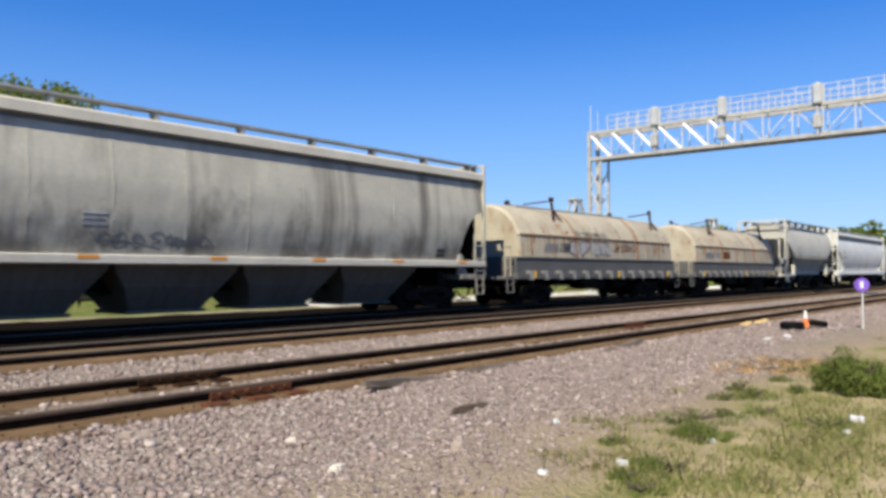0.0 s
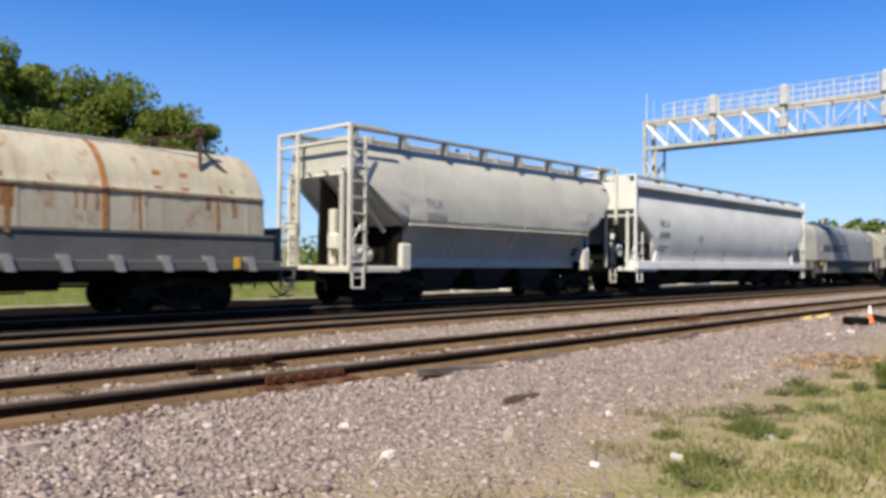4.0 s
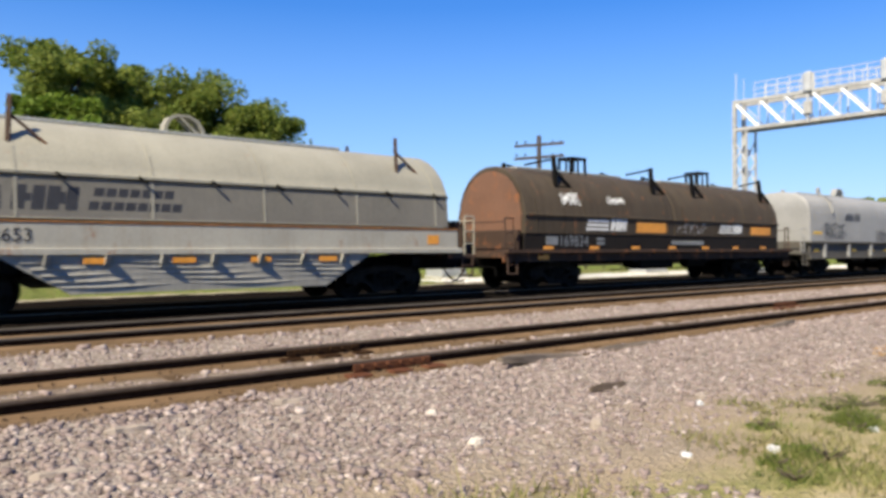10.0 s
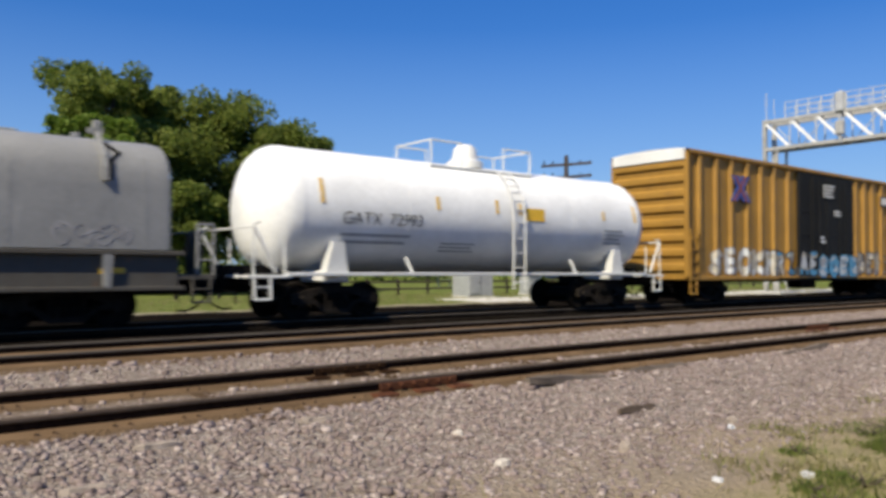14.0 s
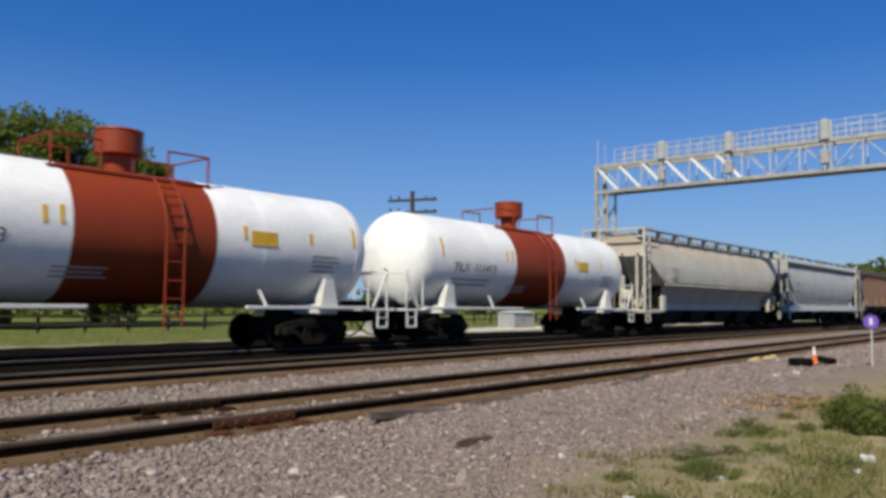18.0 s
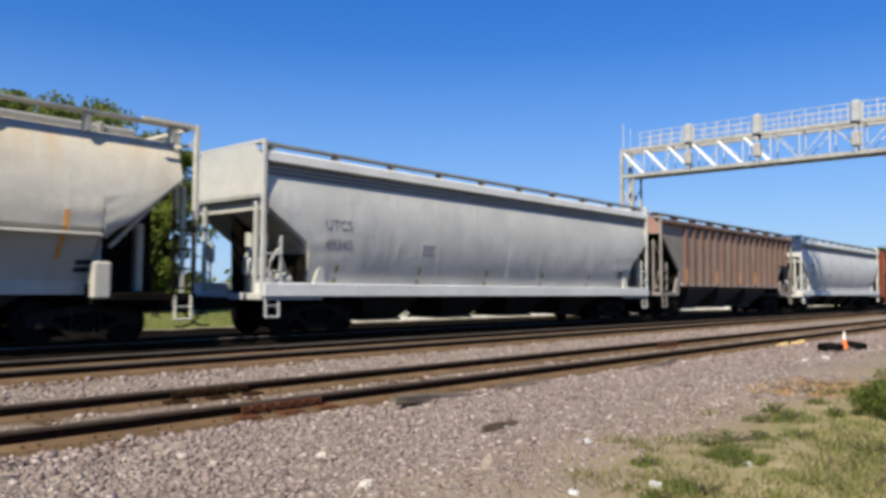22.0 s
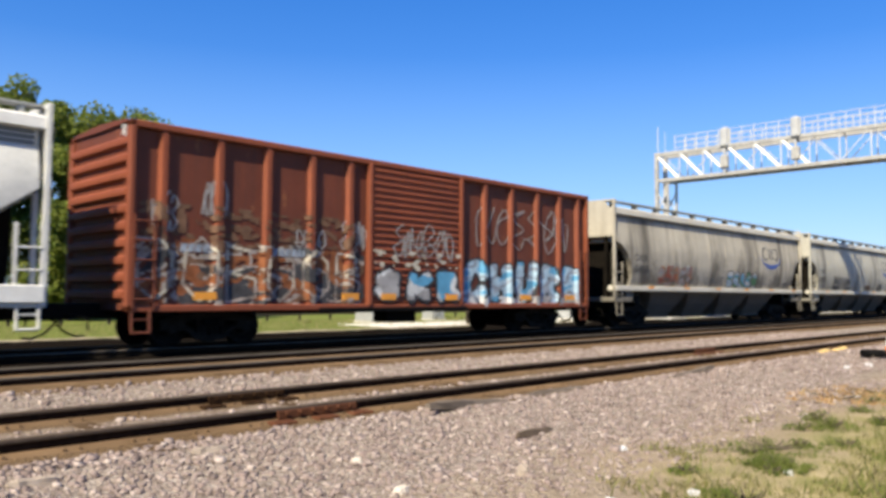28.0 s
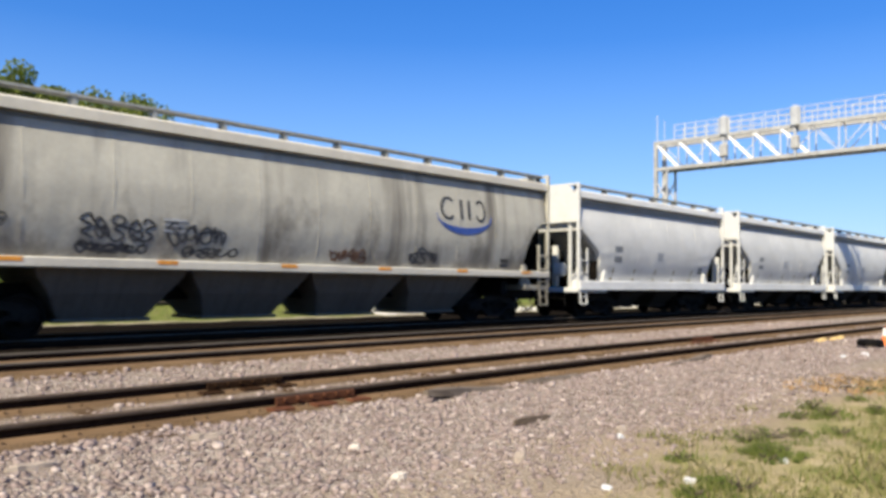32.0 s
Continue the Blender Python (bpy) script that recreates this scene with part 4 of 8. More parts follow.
    g.box(0.2, L - 0.2, -0.3, 0.3, 0.72, 1.05, 0.02)
    for x in (1.9, L - 1.9):
        g.box(x - 0.15, x + 0.15, -1.3, 1.3, 0.78, 1.2, 0.03)
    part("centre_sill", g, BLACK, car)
    walkway = {"round": 4.50, "silled": 4.48, "grimy": 4.53}[style]
    hopper_end(car, L, trim, walkway + 0.05, cage=style == "round", platform=1.02 if style != "grimy" else 1.1, deep=1.75 if style != "grimy" else 1.2)
    running_boards(car, L, walkway, posts)
    trucks(car, (2.0, L - 2.0))
    couplers(car, L)
    for kind, text, x, z, size, ink in marks or ():
        if kind == "text":
            lettering("lettering", text, x, z, size, prof, ink, car)
        elif kind == "bars":
            bars("stencil_block", x, z, text, size, size * 0.8, prof, ink, car)
    rng = random.Random(seed)
    bars("small_stencil", L - 2.3, 1.75 if style != "round" else 1.55, [0.35, 0.35], 0.1, 0.04, prof, INK, car)
    bars("data_stencil", 5.2, 2.3, [0.5, 0.42, 0.5], 0.05, 0.06, prof, INK_FAINT, car)
    return car, prof, L, rng


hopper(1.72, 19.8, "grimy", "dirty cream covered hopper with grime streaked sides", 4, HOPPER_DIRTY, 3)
car, prof, L, rng = CARS[-1][0], GRIMY, 18.08, random.Random(5)
scribble(rng, "graffiti", 5.4, 8.2, 1.62, 2.0, prof, STRIPE_GREY, car, "faint dark sprayed scrawl", 16, 0.03)

FLAT = [(0, 1.6), (6, 1.6)]


def hood_prof(style):
    if style == "arch":
        return [(1.60, 1.38), (2.09, 1.39), (2.10, 1.43), (2.15, 1.43), (2.17, 1.39), (2.6, 1.31), (2.9, 1.17), (3.15, 0.98), (3.35, 0.74), (3.48, 0.46), (3.55, 0.2), (3.56, 0.0)]
    if style == "boxy":
        return [(1.48, 1.44), (2.6, 1.42), (2.95, 1.38), (3.2, 1.28), (3.4, 1.08), (3.53, 0.8), (3.61, 0.45), (3.64, 0.0)]
    return [(1.70, 1.46), (2.45, 1.405), (2.47, 1.44), (2.52, 1.44), (2.55, 1.40), (2.7, 1.335), (2.95, 1.20), (3.2, 0.97), (3.4, 0.70), (3.53, 0.4), (3.58, 0.0)]


def hood_geo(g, prof, x0, x1, bulge=0.18):
    """A removable hood: arched sheet with slightly domed ends."""
    out = hull(prof[:-1] + [(prof[-1][0], 0.02)])
    zc = prof[0][0]
    rings = []
    for x, k in ((x0, 1 - bulge * 0.3), (x0 + bulge * 0.35, 1 - bulge * 0.06), (x0 + bulge, 1.0), (x1 - bulge, 1.0), (x1 - bulge * 0.35, 1 - bulge * 0.06), (x1, 1 - bulge * 0.3)):
        rings.append([(x, y * k, zc + (z - zc) * k) for y, z in out])
    g.loft(rings)


def lift_bracket(g, style):
    """Stacking bracket: an upright with a raking strut on a foot plate."""
    y, w = -0.95, 0.11 if style == "arch" else 0.075
    g.bar((0, y * 1.16, 2.98), (0.06, y * 1.02, 3.86), w)
    g.bar((0.0, y * 1.04, 3.56), (0.62, y * 1.16, 3.02), w * 0.65)
    g.bar((-0.05, y * 1.14, 2.98), (0.7, y * 1.14, 2.98), w * 0.6)
    if style == "arch":
        g.bar((0, y * 1.02, 3.8), (-0.75, y * 0.6, 3.62), 0.06)
    elif style == "staked":
        g.bar((0.06, y * 1.02, 3.8), (-1.15, y * 0.55, 3.62), 0.05)
        g.box(-0.06, 0.16, y * 1.02 - 0.06, y * 1.02 + 0.06, 3.78, 3.94, 0.02)


def lift_bail(g):
    """Crane bail: a bent plate standing over the ridge, open below."""
    out = [(-0.46, 3.5), (-0.44, 3.72), (-0.34, 3.88), (-0.18, 3.96), (0.1, 3.96), (0.3, 3.86), (0.42, 3.68), (0.46, 3.5)]
    inner = [(x * 0.86, z - 0.05) for x, z in out]
    g.slab(out + inner[::-1], -0.13, 0.13)
    for y in (-0.1, 0.1):
        g.bar((-0.12, y, 3.92), (0.3, y, 3.55), 0.05)


def lift_frame(g):
    """Crane bail of a riveted hood: two splayed frames under a short beam."""
    for y in (-0.12, 0.12):
        for x in (-1, 1):
            g.bar((x * 0.48, y * 1.4, 3.46), (x * 0.2, y, 4.08), 0.07)
        g.bar((-0.02, y, 4.06), (0.28, y, 3.5), 0.05)
    g.box(-0.36, 0.36, -0.17, 0.17, 4.05, 4.17, 0.03)


def lift_hoops(g):
    """Crane bail of an old hood: square hoops of bar joined at the top."""
    for y in (-0.24, 0.24):
        g.bar((-0.36, y, 3.48), (-0.34, y, 4.0), 0.07)
        g.bar((0.36, y, 3.48), (0.34, y, 4.0), 0.07)
        g.bar((0.0, y, 3.48), (0.0, y, 3.98), 0.05)
        g.bar((-0.38, y, 4.0), (0.38, y, 4.0), 0.08)
    for x in (-0.34, 0.34):
        g.bar((x, -0.24, 4.0), (x, 0.24, 4.0), 0.07)


def side_mast(g, prof):
    """Stacking mast lying up the hood's side, with a notched guide plate."""
    pts = [(-side_of(prof, z) - 0.05, z) for z in (2.72, 2.95, 3.15, 3.32, 3.45)] + [(-0.82, 3.68), (-0.8, 3.88)]
    for (ya, za), (yb, zb) in zip(pts, pts[1:]):
        g.bar((0, ya, za), (0, yb, zb), 0.10, 0.08)
    g.bar((-0.16, -0.82, 3.7), (0.1, -0.82, 3.7), 0.1)
    g.box(-0.08, 0.08, -0.86, -0.74, 3.72, 3.9, 0.02)


def mast_guide(g, prof):
    pts = [(-side_of(prof, z) - 0.03, z) for z in (2.75, 3.1, 3.42)]
    g.bar((0.09, pts[0][0], 2.75), (0.12, pts[1][0], 3.1), 0.07, 0.05)
    g.bar((0.05, pts[1][0], 3.05), (0.30, pts[1][0] + 0.12, 3.28), 0.07, 0.05)
    g.bar((0.30, pts[1][0] + 0.12, 3.26), (0.05, pts[2][0], 3.46), 0.07, 0.05)


def coil_car(x0, x1, style, label, hood_mat, frame_mat, hoods=1, ext=0.85, masts=(0.22, 0.115)):
    """Hood ends at x0 and x1; the underframe runs on past them."""
    L = x1 - x0
    car = new_car("coil_car", label, "coil car", x0)
    prof = hood_prof(style)
    sw = 0.012 if style == "boxy" else 0.028
    cutsx = np.linspace(0, L, hoods + 1)
    for a, b in zip(cutsx, cutsx[1:]):
        g = Geo()
        hood_geo(g, prof, a + 0.02, b - 0.02, {"arch": 0.05, "boxy": 0.14}.get(style, 0.2))
        hood = part("hood", g, hood_mat, car, smooth=True)
        for x in np.linspace(a + 0.5, b - 0.5, 6 if hoods == 1 else 4):
            for s in (-1, 1):
                g = Geo()
                rows = []
                for z, w in prof[:-1]:
                    rows.append([(x - sw, s * (w - 0.01), z), (x - sw, s * (w + sw * 0.4), z), (x + sw, s * (w + sw * 0.4), z), (x + sw, s * (w - 0.01), z)])
                g.loft(rows)
                part("hood_seam", g, hood_mat, hood)
        g = Geo()
        g.box(a + L * 0.12 / hoods, b - L * 0.2 / hoods, -0.25, 0.25, prof[-1][0] - 0.02, prof[-1][0] + 0.05, 0.01)
        part("ridge_walkway", g, GRATE, hood)
        mid = (a + b) / 2
        part("lifting_bail", shared("lift_bail_" + hood_mat.name, {"arch": lift_hoops, "staked": lift_frame}.get(style, lift_bail), {"arch": BLACK, "staked": CHORD}.get(style, hood_mat)), None, hood, at=pose(mid, 0, prof[-1][0] - 3.52))
        for x in (a + (b - a) * masts[0], b - (b - a) * masts[1]):
            for turn in (0, 180):
                if style == "boxy":
                    mast = part("stacking_mast", shared("side_mast_" + hood_mat.name, lambda g: side_mast(g, prof), hood_mat), None, hood, at=pose(x, 0, 0, 0, 0, turn))
                    part("mast_guide", shared("mast_guide_" + style, lambda g: mast_guide(g, prof), BLACK), None, hood, at=pose(x, 0, 0, 0, 0, turn))
                else:
                    part("stacking_bracket", shared("lift_bracket_" + style, lambda g: lift_bracket(g, style), BLACK if style == "arch" else FRAME_BROWN), None, hood, at=pose(x, 0, (prof[-1][0] - 3.56) * 0.8, 0, 0, turn))
    zb = prof[0][0]
    if style == "arch":
        for xa, xb in ((-0.014, 0.018), (L - 0.018, L + 0.014)):
            g = Geo()
            g.prism([(y * 0.90, zb + 0.05 + (z - zb) * 0.90) for y, z in hull(prof[:-1] + [(prof[-1][0], 0.02)])], xa, xb)
            part("hood_end", g, paint("hood_end_rust", (0.14, 0.075, 0.05), (0.08, 0.06, 0.05), dirt=0.4, rust=0.5, rough=0.8), car, "rust red end sheet")
    # trough sides and end platforms
    if style == "arch":
        for s in (-1, 1):
            g = Geo()
            y0, y1 = sorted((s * 1.30, s * 1.36))
            g.box(0.0, L, y0, y1, 1.14, zb, 0.01)
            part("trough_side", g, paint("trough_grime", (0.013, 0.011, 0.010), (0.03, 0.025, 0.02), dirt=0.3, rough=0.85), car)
        for s in (-1, 1):
            g = Geo()
            y0, y1 = sorted((s * 1.1, s * 1.58))
            g.box(-ext, L + ext, y0, y1, 1.04, 1.14, 0.01)
            part("deck_edge", g, FRAME_BROWN, car, "rusty walkway plate along the side")
        for s in (-1, 1):
            for x in np.linspace(0.6, L - 0.6, 11):
                g = Geo()
                g.slab([(x - 0.22, 0.86), (x + 0.22, 0.86), (x + 0.30, 1.04), (x - 0.30, 1.04)], s * 1.35, s * 1.43)
                g.bar((x, s * 0.4, 0.75), (x, s * 1.5, 1.02), 0.07)
                part("deck_bracket", g, FRAME_BROWN, car)
            g = Geo()
            y0, y1 = sorted((s * 1.34, s * 1.42))
            g.box(-ext, L + ext, y0, y1, 0.80, 1.04, 0.01)
            part("side_channel", g, FRAME_BROWN, car)
    elif style == "boxy":
        for s in (-1, 1):
            g = Geo()
            y0, y1 = sorted((s * 1.38, s * 1.47))
            g.box(-0.1, L + 0.1, y0, y1, 0.74, zb - 0.06, 0.01)
            y0, y1 = sorted((s * 1.38, s * 1.58))
            g.box(-0.2, L + 0.2, y0, y1, zb - 0.1, zb - 0.02, 0.01)
            g.box(-0.2, L + 0.2, y0, y1, 0.72, 0.80, 0.01)
            part("side_sill", g, frame_mat, car)
        for x in np.linspace(1.2, L - 1.2, 5 if hood_mat is COIL_LIGHT else 2):
            g = Geo()
            g.slab([(x - 0.05, 0.78), (x + 0.05, 0.78), (x + 0.09, zb - 0.1), (x - 0.09, zb - 0.1)], -1.58, -1.46)
            part("side_post", g, hood_mat, car)
    elif style == "belly":
        for s in (-1, 1):
            g = Geo()
            y0, y1 = sorted((s * 1.40, s * 1.50))
            g.box(-0.2, L + 0.2, y0, y1, 1.16, zb - 0.04, 0.02)
            y0, y1 = sorted((s * 1.38, s * 1.56))
            g.box(-0.3, L + 0.3, y0, y1, 1.06, 1.18, 0.01)
            part("trough_side", g, paint("trough_cream", (0.36, 0.34, 0.285), (0.20, 0.13, 0.07), dirt=0.35, rust=0.3, rough=0.65, dent=0.03), car, "rust stained cream trough side")
            g = Geo()
            g.box(-0.2, L + 0.2, *sorted((s * 1.40, s * 1.512)), zb - 0.075, zb - 0.035, 0.005)
            part("rust_edge", g, RUST_SEAM, car, "rusty top edge of the trough")
        out = [(2.5, 1.06), (L - 2.5, 1.06), (L - 3.7, 0.36), (3.7, 0.36)]
        for s in (-1, 1):
            g = Geo()
            g.slab(out, s * 1.40, s * 1.50)
            for z in (0.46, 0.57, 0.68, 0.79, 0.90):
                g.loft([[(x, s * (y + 0.012 * math.sin(x * 2.3 + z * 9)), z + q + 0.015 * math.sin(x * 1.9 + z * 7)) for y, q in ((1.495, 0.0), (1.514, 0.02), (1.514, 0.04), (1.495, 0.06))] for x in np.linspace(3.55 - (z - 0.46) * 1.5, L - 3.55 + (z - 0.46) * 1.5, 34)])
            part("belly_girder", g, paint("belly_grey", (0.27, 0.26, 0.232), (0.12, 0.10, 0.08), dirt=0.45, rust=0.1, rough=0.7), car, "grimy corrugated girder between the trucks")
            for x in np.linspace(3.3, L - 3.3, 7):
                g = Geo()
                g.loft([[(x + k, s * y, z) for y, z in ((1.40, 1.06), (1.68, 1.06), (1.56, 0.86), (1.40, 0.86))] for k in (-0.05, 0.05)])
                part("girder_gusset", g, MATS["belly_grey"], car)
    else:
        for s in (-1, 1):
            g = Geo()
            y0, y1 = sorted((s * 1.36, s * 1.44))
            g.box(-0.2, L + 0.2, y0, y1, 0.98, zb - 0.06, 0.01)
            y0, y1 = sorted((s * 1.36, s * 1.58))
            g.box(-0.3, L + 0.3, y0, y1, 0.92, 1.12, 0.015)
            y0, y1 = sorted((s * 1.36, s * 1.47))
            g.box(-0.2, L + 0.2, y0, y1, zb - 0.07, zb - 0.01, 0.01)
            part("trough_side", g, frame_mat, car, "grey trough side")
        for x in np.linspace(0.5, L - 0.5, 13):
            g = Geo()
            g.slab([(x - 0.12, 1.22), (x + 0.06, 1.22), (x + 0.16, 0.90), (x, 0.90)], -1.62, -1.44)
            part("stake_gusset", g, COIL_LIGHT, car, "pale worn gusset")
    # underframe, platforms, hand rails
    g = Geo()
    g.box(-ext, L + ext, -0.35, 0.35, 0.66, 1.0, 0.03)
    for x in np.linspace(1.0, L - 1.0, 7):
        g.box(x - 0.12, x + 0.12, -1.3, 1.3, 0.72, 0.98, 0.02)
    g.box(L * 0.38, L * 0.52, -1.2, -0.5, 0.52, 0.9, 0.08)
    g.tube((L * 0.58, -1.0, 0.72), (L * 0.66, -1.0, 0.72), 0.19, 14)
    g.bar((L * 0.3, -0.9, 0.5), (L * 0.62, -0.9, 0.5), 0.035)
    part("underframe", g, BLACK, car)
    for m in (pose(0, 0, 0), pose(L, 0, 0, 0, 0, 180)):
        def endplat(g):
            g.box(-ext, 0.1, -1.45, 1.45, 0.92, 1.02, 0.01)
            g.box(-0.16, -0.02, -1.25, 1.25, 1.0, zb, 0.02)
            g.box(-ext + 0.05, -ext + 0.25, 0.4, 0.9, 1.0, 1.9, 0.04)
        part("end_platform", shared("coil_end_%s_%s" % (frame_mat.name, ext), endplat, frame_mat), None, car, at=m)

        def rail(g):
            for y in (-1.42, 1.42):
                g.pipe([(-ext + 0.04, y, 0.95), (-ext + 0.04, y, 2.0), (-ext + 0.36, y, 2.0), (-ext + 0.36, y, 0.95)], 0.024, 6)
                for z in (1.3, 1.62):
                    g.tube((-ext + 0.04, y, z), (-ext + 0.36, y, z), 0.02, 6)
            g.pipe([(-ext + 0.02, -1.42, 1.9), (-ext + 0.02, 1.42, 1.9)], 0.02, 6)
        part("grab_rail", shared("coil_rail_%s_%s" % (hood_mat.name, ext), rail, hood_mat if style != "arch" else FRAME_BROWN, True), None, car, at=m)
        part("stirrup_step", shared("stirrup_" + frame_mat.name, stirrup, frame_mat), None, car, at=m @ pose(-ext + 0.1, -1.45 if m.translation.x == 0 else 1.45, 0))
    trucks(car, (1.75, L - 1.75))
    couplers(car, L, ext - 0.35)
    return car, prof, L


def slanted_logo(car, prof, x, z, h, w, mats=(None, None), stripes=5):
    """A railway's mark as plain shapes: a stack of bars and two slanted blocks."""
    g = Geo()
    for k in range(stripes):
        zz = z + h * k / stripes
        patch(g, x + 0.05 * k, x + w * 0.55, zz, zz + h / stripes * 0.62, prof)
    part("logo_stripe", g, mats[0] or INK, car)
    g = Geo()
    for k in range(2):
        xa = x + w * (0.60 + 0.20 * k)
        patch(g, xa, xa + w * 0.075, z, z + h, prof, 0.008, 0.06)
        patch(g, xa + w * 0.075, xa + w * 0.115, z + h * (0.36 - 0.1 * k), z + h * (0.66 + 0.1 * k), prof, 0.009, 0.02)
        patch(g, xa + w * 0.115, xa + w * 0.185, z, z + h, prof, 0.008, 0.06)
    part("logo_shape", g, mats[1] or mats[0] or INK, car)


def word_blocks(car, prof, x, z, h, w, n, mat):
    """A row of lettering kept plain: one slanted block for each character."""
    g, step = Geo(), w / n
    for k in range(n):
        patch(g, x + k * step, x + (k + 0.78) * step, z, z + h, prof, 0.008, h * 0.2)
    part("lettering_bar", g, mat, car)


# two cream coil cars
for a, b, tag in ((21.87, 34.59, True), (37.48, 50.1, False)):
    car, prof, L = coil_car(a, b, "staked", "rust streaked cream coil car on grey underframe" + (", graffiti on its hood" if tag else ""), COIL_CREAM, TROUGH_BLUE)
    rng = random.Random(int(a))
    for s in (-1,):
        g = Geo()
        for k in range(9):
            x = 0.6 + k * (L - 1.2) / 8
            patch(g, x, x + 0.05, 2.43, 2.52, FLAT, -0.15)
        patch(g, 0.15, L - 0.15, 2.435, 2.475, FLAT, -0.165)
        part("hood_lip", g, RUST_SEAM, car, "rusty lip along the hood")
    for x, w in ((L * 0.715, 0.06), (L * 0.30, 0.045)):
        g = Geo()
        g.loft([[(x - w, -q + 0.01, z), (x - w, -q - 0.016, z), (x + w, -q - 0.016, z), (x + w, -q + 0.01, z)] for z, q in prof[:-1]])
        part("rust_hoop", g, RUST_SEAM, car, "rusty band over the hood")
    for k in range(9):
        x, w, drop = L * (0.08 + 0.1 * k) + rng.uniform(-0.4, 0.4), rng.uniform(0.03, 0.09), rng.uniform(0.3, 0.85)
        g = Geo()
        patch(g, x, x + w, 2.42 - drop, 2.43, prof, 0.012)
        part("rust_run", g, RUST_SEAM, car, "brown rust run below the lip")
    for k in range(46):
        x, w = rng.uniform(0.4, L - 0.5), rng.uniform(0.02, 0.10)
        g = Geo()
        if k % 3:
            patch(g, x, x + w, 2.44 - rng.uniform(0.12, 0.6), 2.44, prof, 0.004, rng.uniform(-0.03, 0.03))
        else:
            patch(g, x, x + w * 2, 2.56, 2.56 + rng.uniform(0.08, 0.4), prof, 0.004, rng.uniform(-0.05, 0.05))
        part("rust_streak", g, RUST_SEAM, car, "rust run down from the lip")
    if tag:
        slanted_logo(car, prof, 1.55, 1.88, 0.36, 1.9, (INK_GREY, INK))
        spray("graffiti_letter", "OFER", 3.3, 6.6, 1.74, 2.4, on(prof), 0.12, 0.05, [SPRAY[5], INK_FAINT], SPRAY[2], car, 3, label="grey sprayed letter with a dark outline")
        scribble(rng, "graffiti_tag", 3.9, 6.4, 2.5, 2.75, prof, SPRAY[2], car, "thin black scrawl over the letters", 12, 0.03)
        scribble(rng, "scratched_tag", 7.0, 8.9, 1.95, 2.35, prof, RED_RUST, car, "rusty scratched scrawl", 9, 0.05)
    else:
        slanted_logo(car, prof, 1.2, 1.86, 0.34, 2.3, (INK_GREY, INK_GREY))
        g = Geo()
        patch(g, 3.9, 4.9, 1.86, 2.24, prof)
        part("rust_patch", g, RED_RUST, car)
    g = Geo()
    for k, x in enumerate((0.7, L * 0.55, L - 0.9)):
        patch(g, x, x + 0.14, 0.96, 1.2, FLAT)
    part("reflector", g, YELLOW, car)

car, prof, L, rng = hopper(52.44, 64.94, "round", "pale grey round sided covered hopper with open end cages", 3, HOPPER_PALE, 7,
                           [("text", "TILX", 2.6, 2.62, 0.24, INK_GREY), ("text", "30566", 2.6, 2.25, 0.24, INK_GREY)], 8)
car, prof, L, rng = hopper(66.33, 84.58, "silled", "clean white covered hopper with grey stripes under its roof", 4, HOPPER_CLEAN, 8,
                           [("text", "SRLX", 1.8, 2.62, 0.26, INK), ("text", "45008", 1.75, 2.18, 0.26, INK), ("bars", [0.9, 0.7], 1.75, 1.8, 0.07, INK_GREY)], 10)

car, prof, L = coil_car(86.83, 98.47, "boxy", "smooth grey coil car with black stripes on its hood", COIL_GREY, FRAME_GREY)
slanted_logo(car, prof, 1.1, 1.95, 0.42, 2.9)
word_blocks(car, prof, 4.2, 2.24, 0.15, 1.5, 7, INK)
word_blocks(car, prof, 4.1, 1.98, 0.15, 1.75, 8, INK)
g = Geo()
patch(g, 0.5, 1.05, 2.02, 2.12, prof)
patch(g, 0.2, 0.5, 1.16, 1.36, FLAT)
part("reflector", g, YELLOW, car)

car, prof, L = coil_car(100.87, 113.53, "belly", "beige coil car with a dark band and deep corrugated belly", COIL_BEIGE, FRAME_BROWN)
g = Geo()
for s in (1,):
    patch(g, 0.1, L - 0.1, 1.74, 2.44, prof, 0.003)
part("dark_band", g, BAND_DARK, car, "dark grey band along the hood")
g = Geo()
patch(g, 0.1, L - 0.1, 2.445, 2.466, FLAT, -0.165)
for x in np.linspace(0.6, L - 0.6, 9):
    g.bar((x, -1.46, 2.52), (x + 0.16, -1.50, 2.40), 0.04)
part("hood_lip", g, BLACK, car)
slanted_logo(car, prof, 1.1, 1.86, 0.42, 2.75, (INK, INK))
word_blocks(car, prof, 4.1, 2.13, 0.15, 1.5, 7, INK)
word_blocks(car, prof, 4.0, 1.88, 0.15, 1.75, 8, INK)
lettering("lettering", "165653", 2.1, 1.30, 0.24, [(0, 1.5), (5, 1.5)], INK, car)
bars("lettering_bar", 1.5, 1.32, [0.45], 0.2, 0.1, [(0, 1.5), (5, 1.5)], INK_GREY, car)
g = Geo()
patch(g, 1.0, 1.6 - 0.2, 1.28, 1.52, [(0, 1.5), (5, 1.5)])
patch(g, L - 0.8, L - 0.45, 1.28, 1.5, [(0, 1.5), (5, 1.5)])
for x in np.linspace(3.9, L - 3.9, 4):
    patch(g, x, x + 0.45, 0.90, 1.02, [(0, 1.53), (5, 1.53)])
part("placard", g, ORANGE, car, "orange placards")

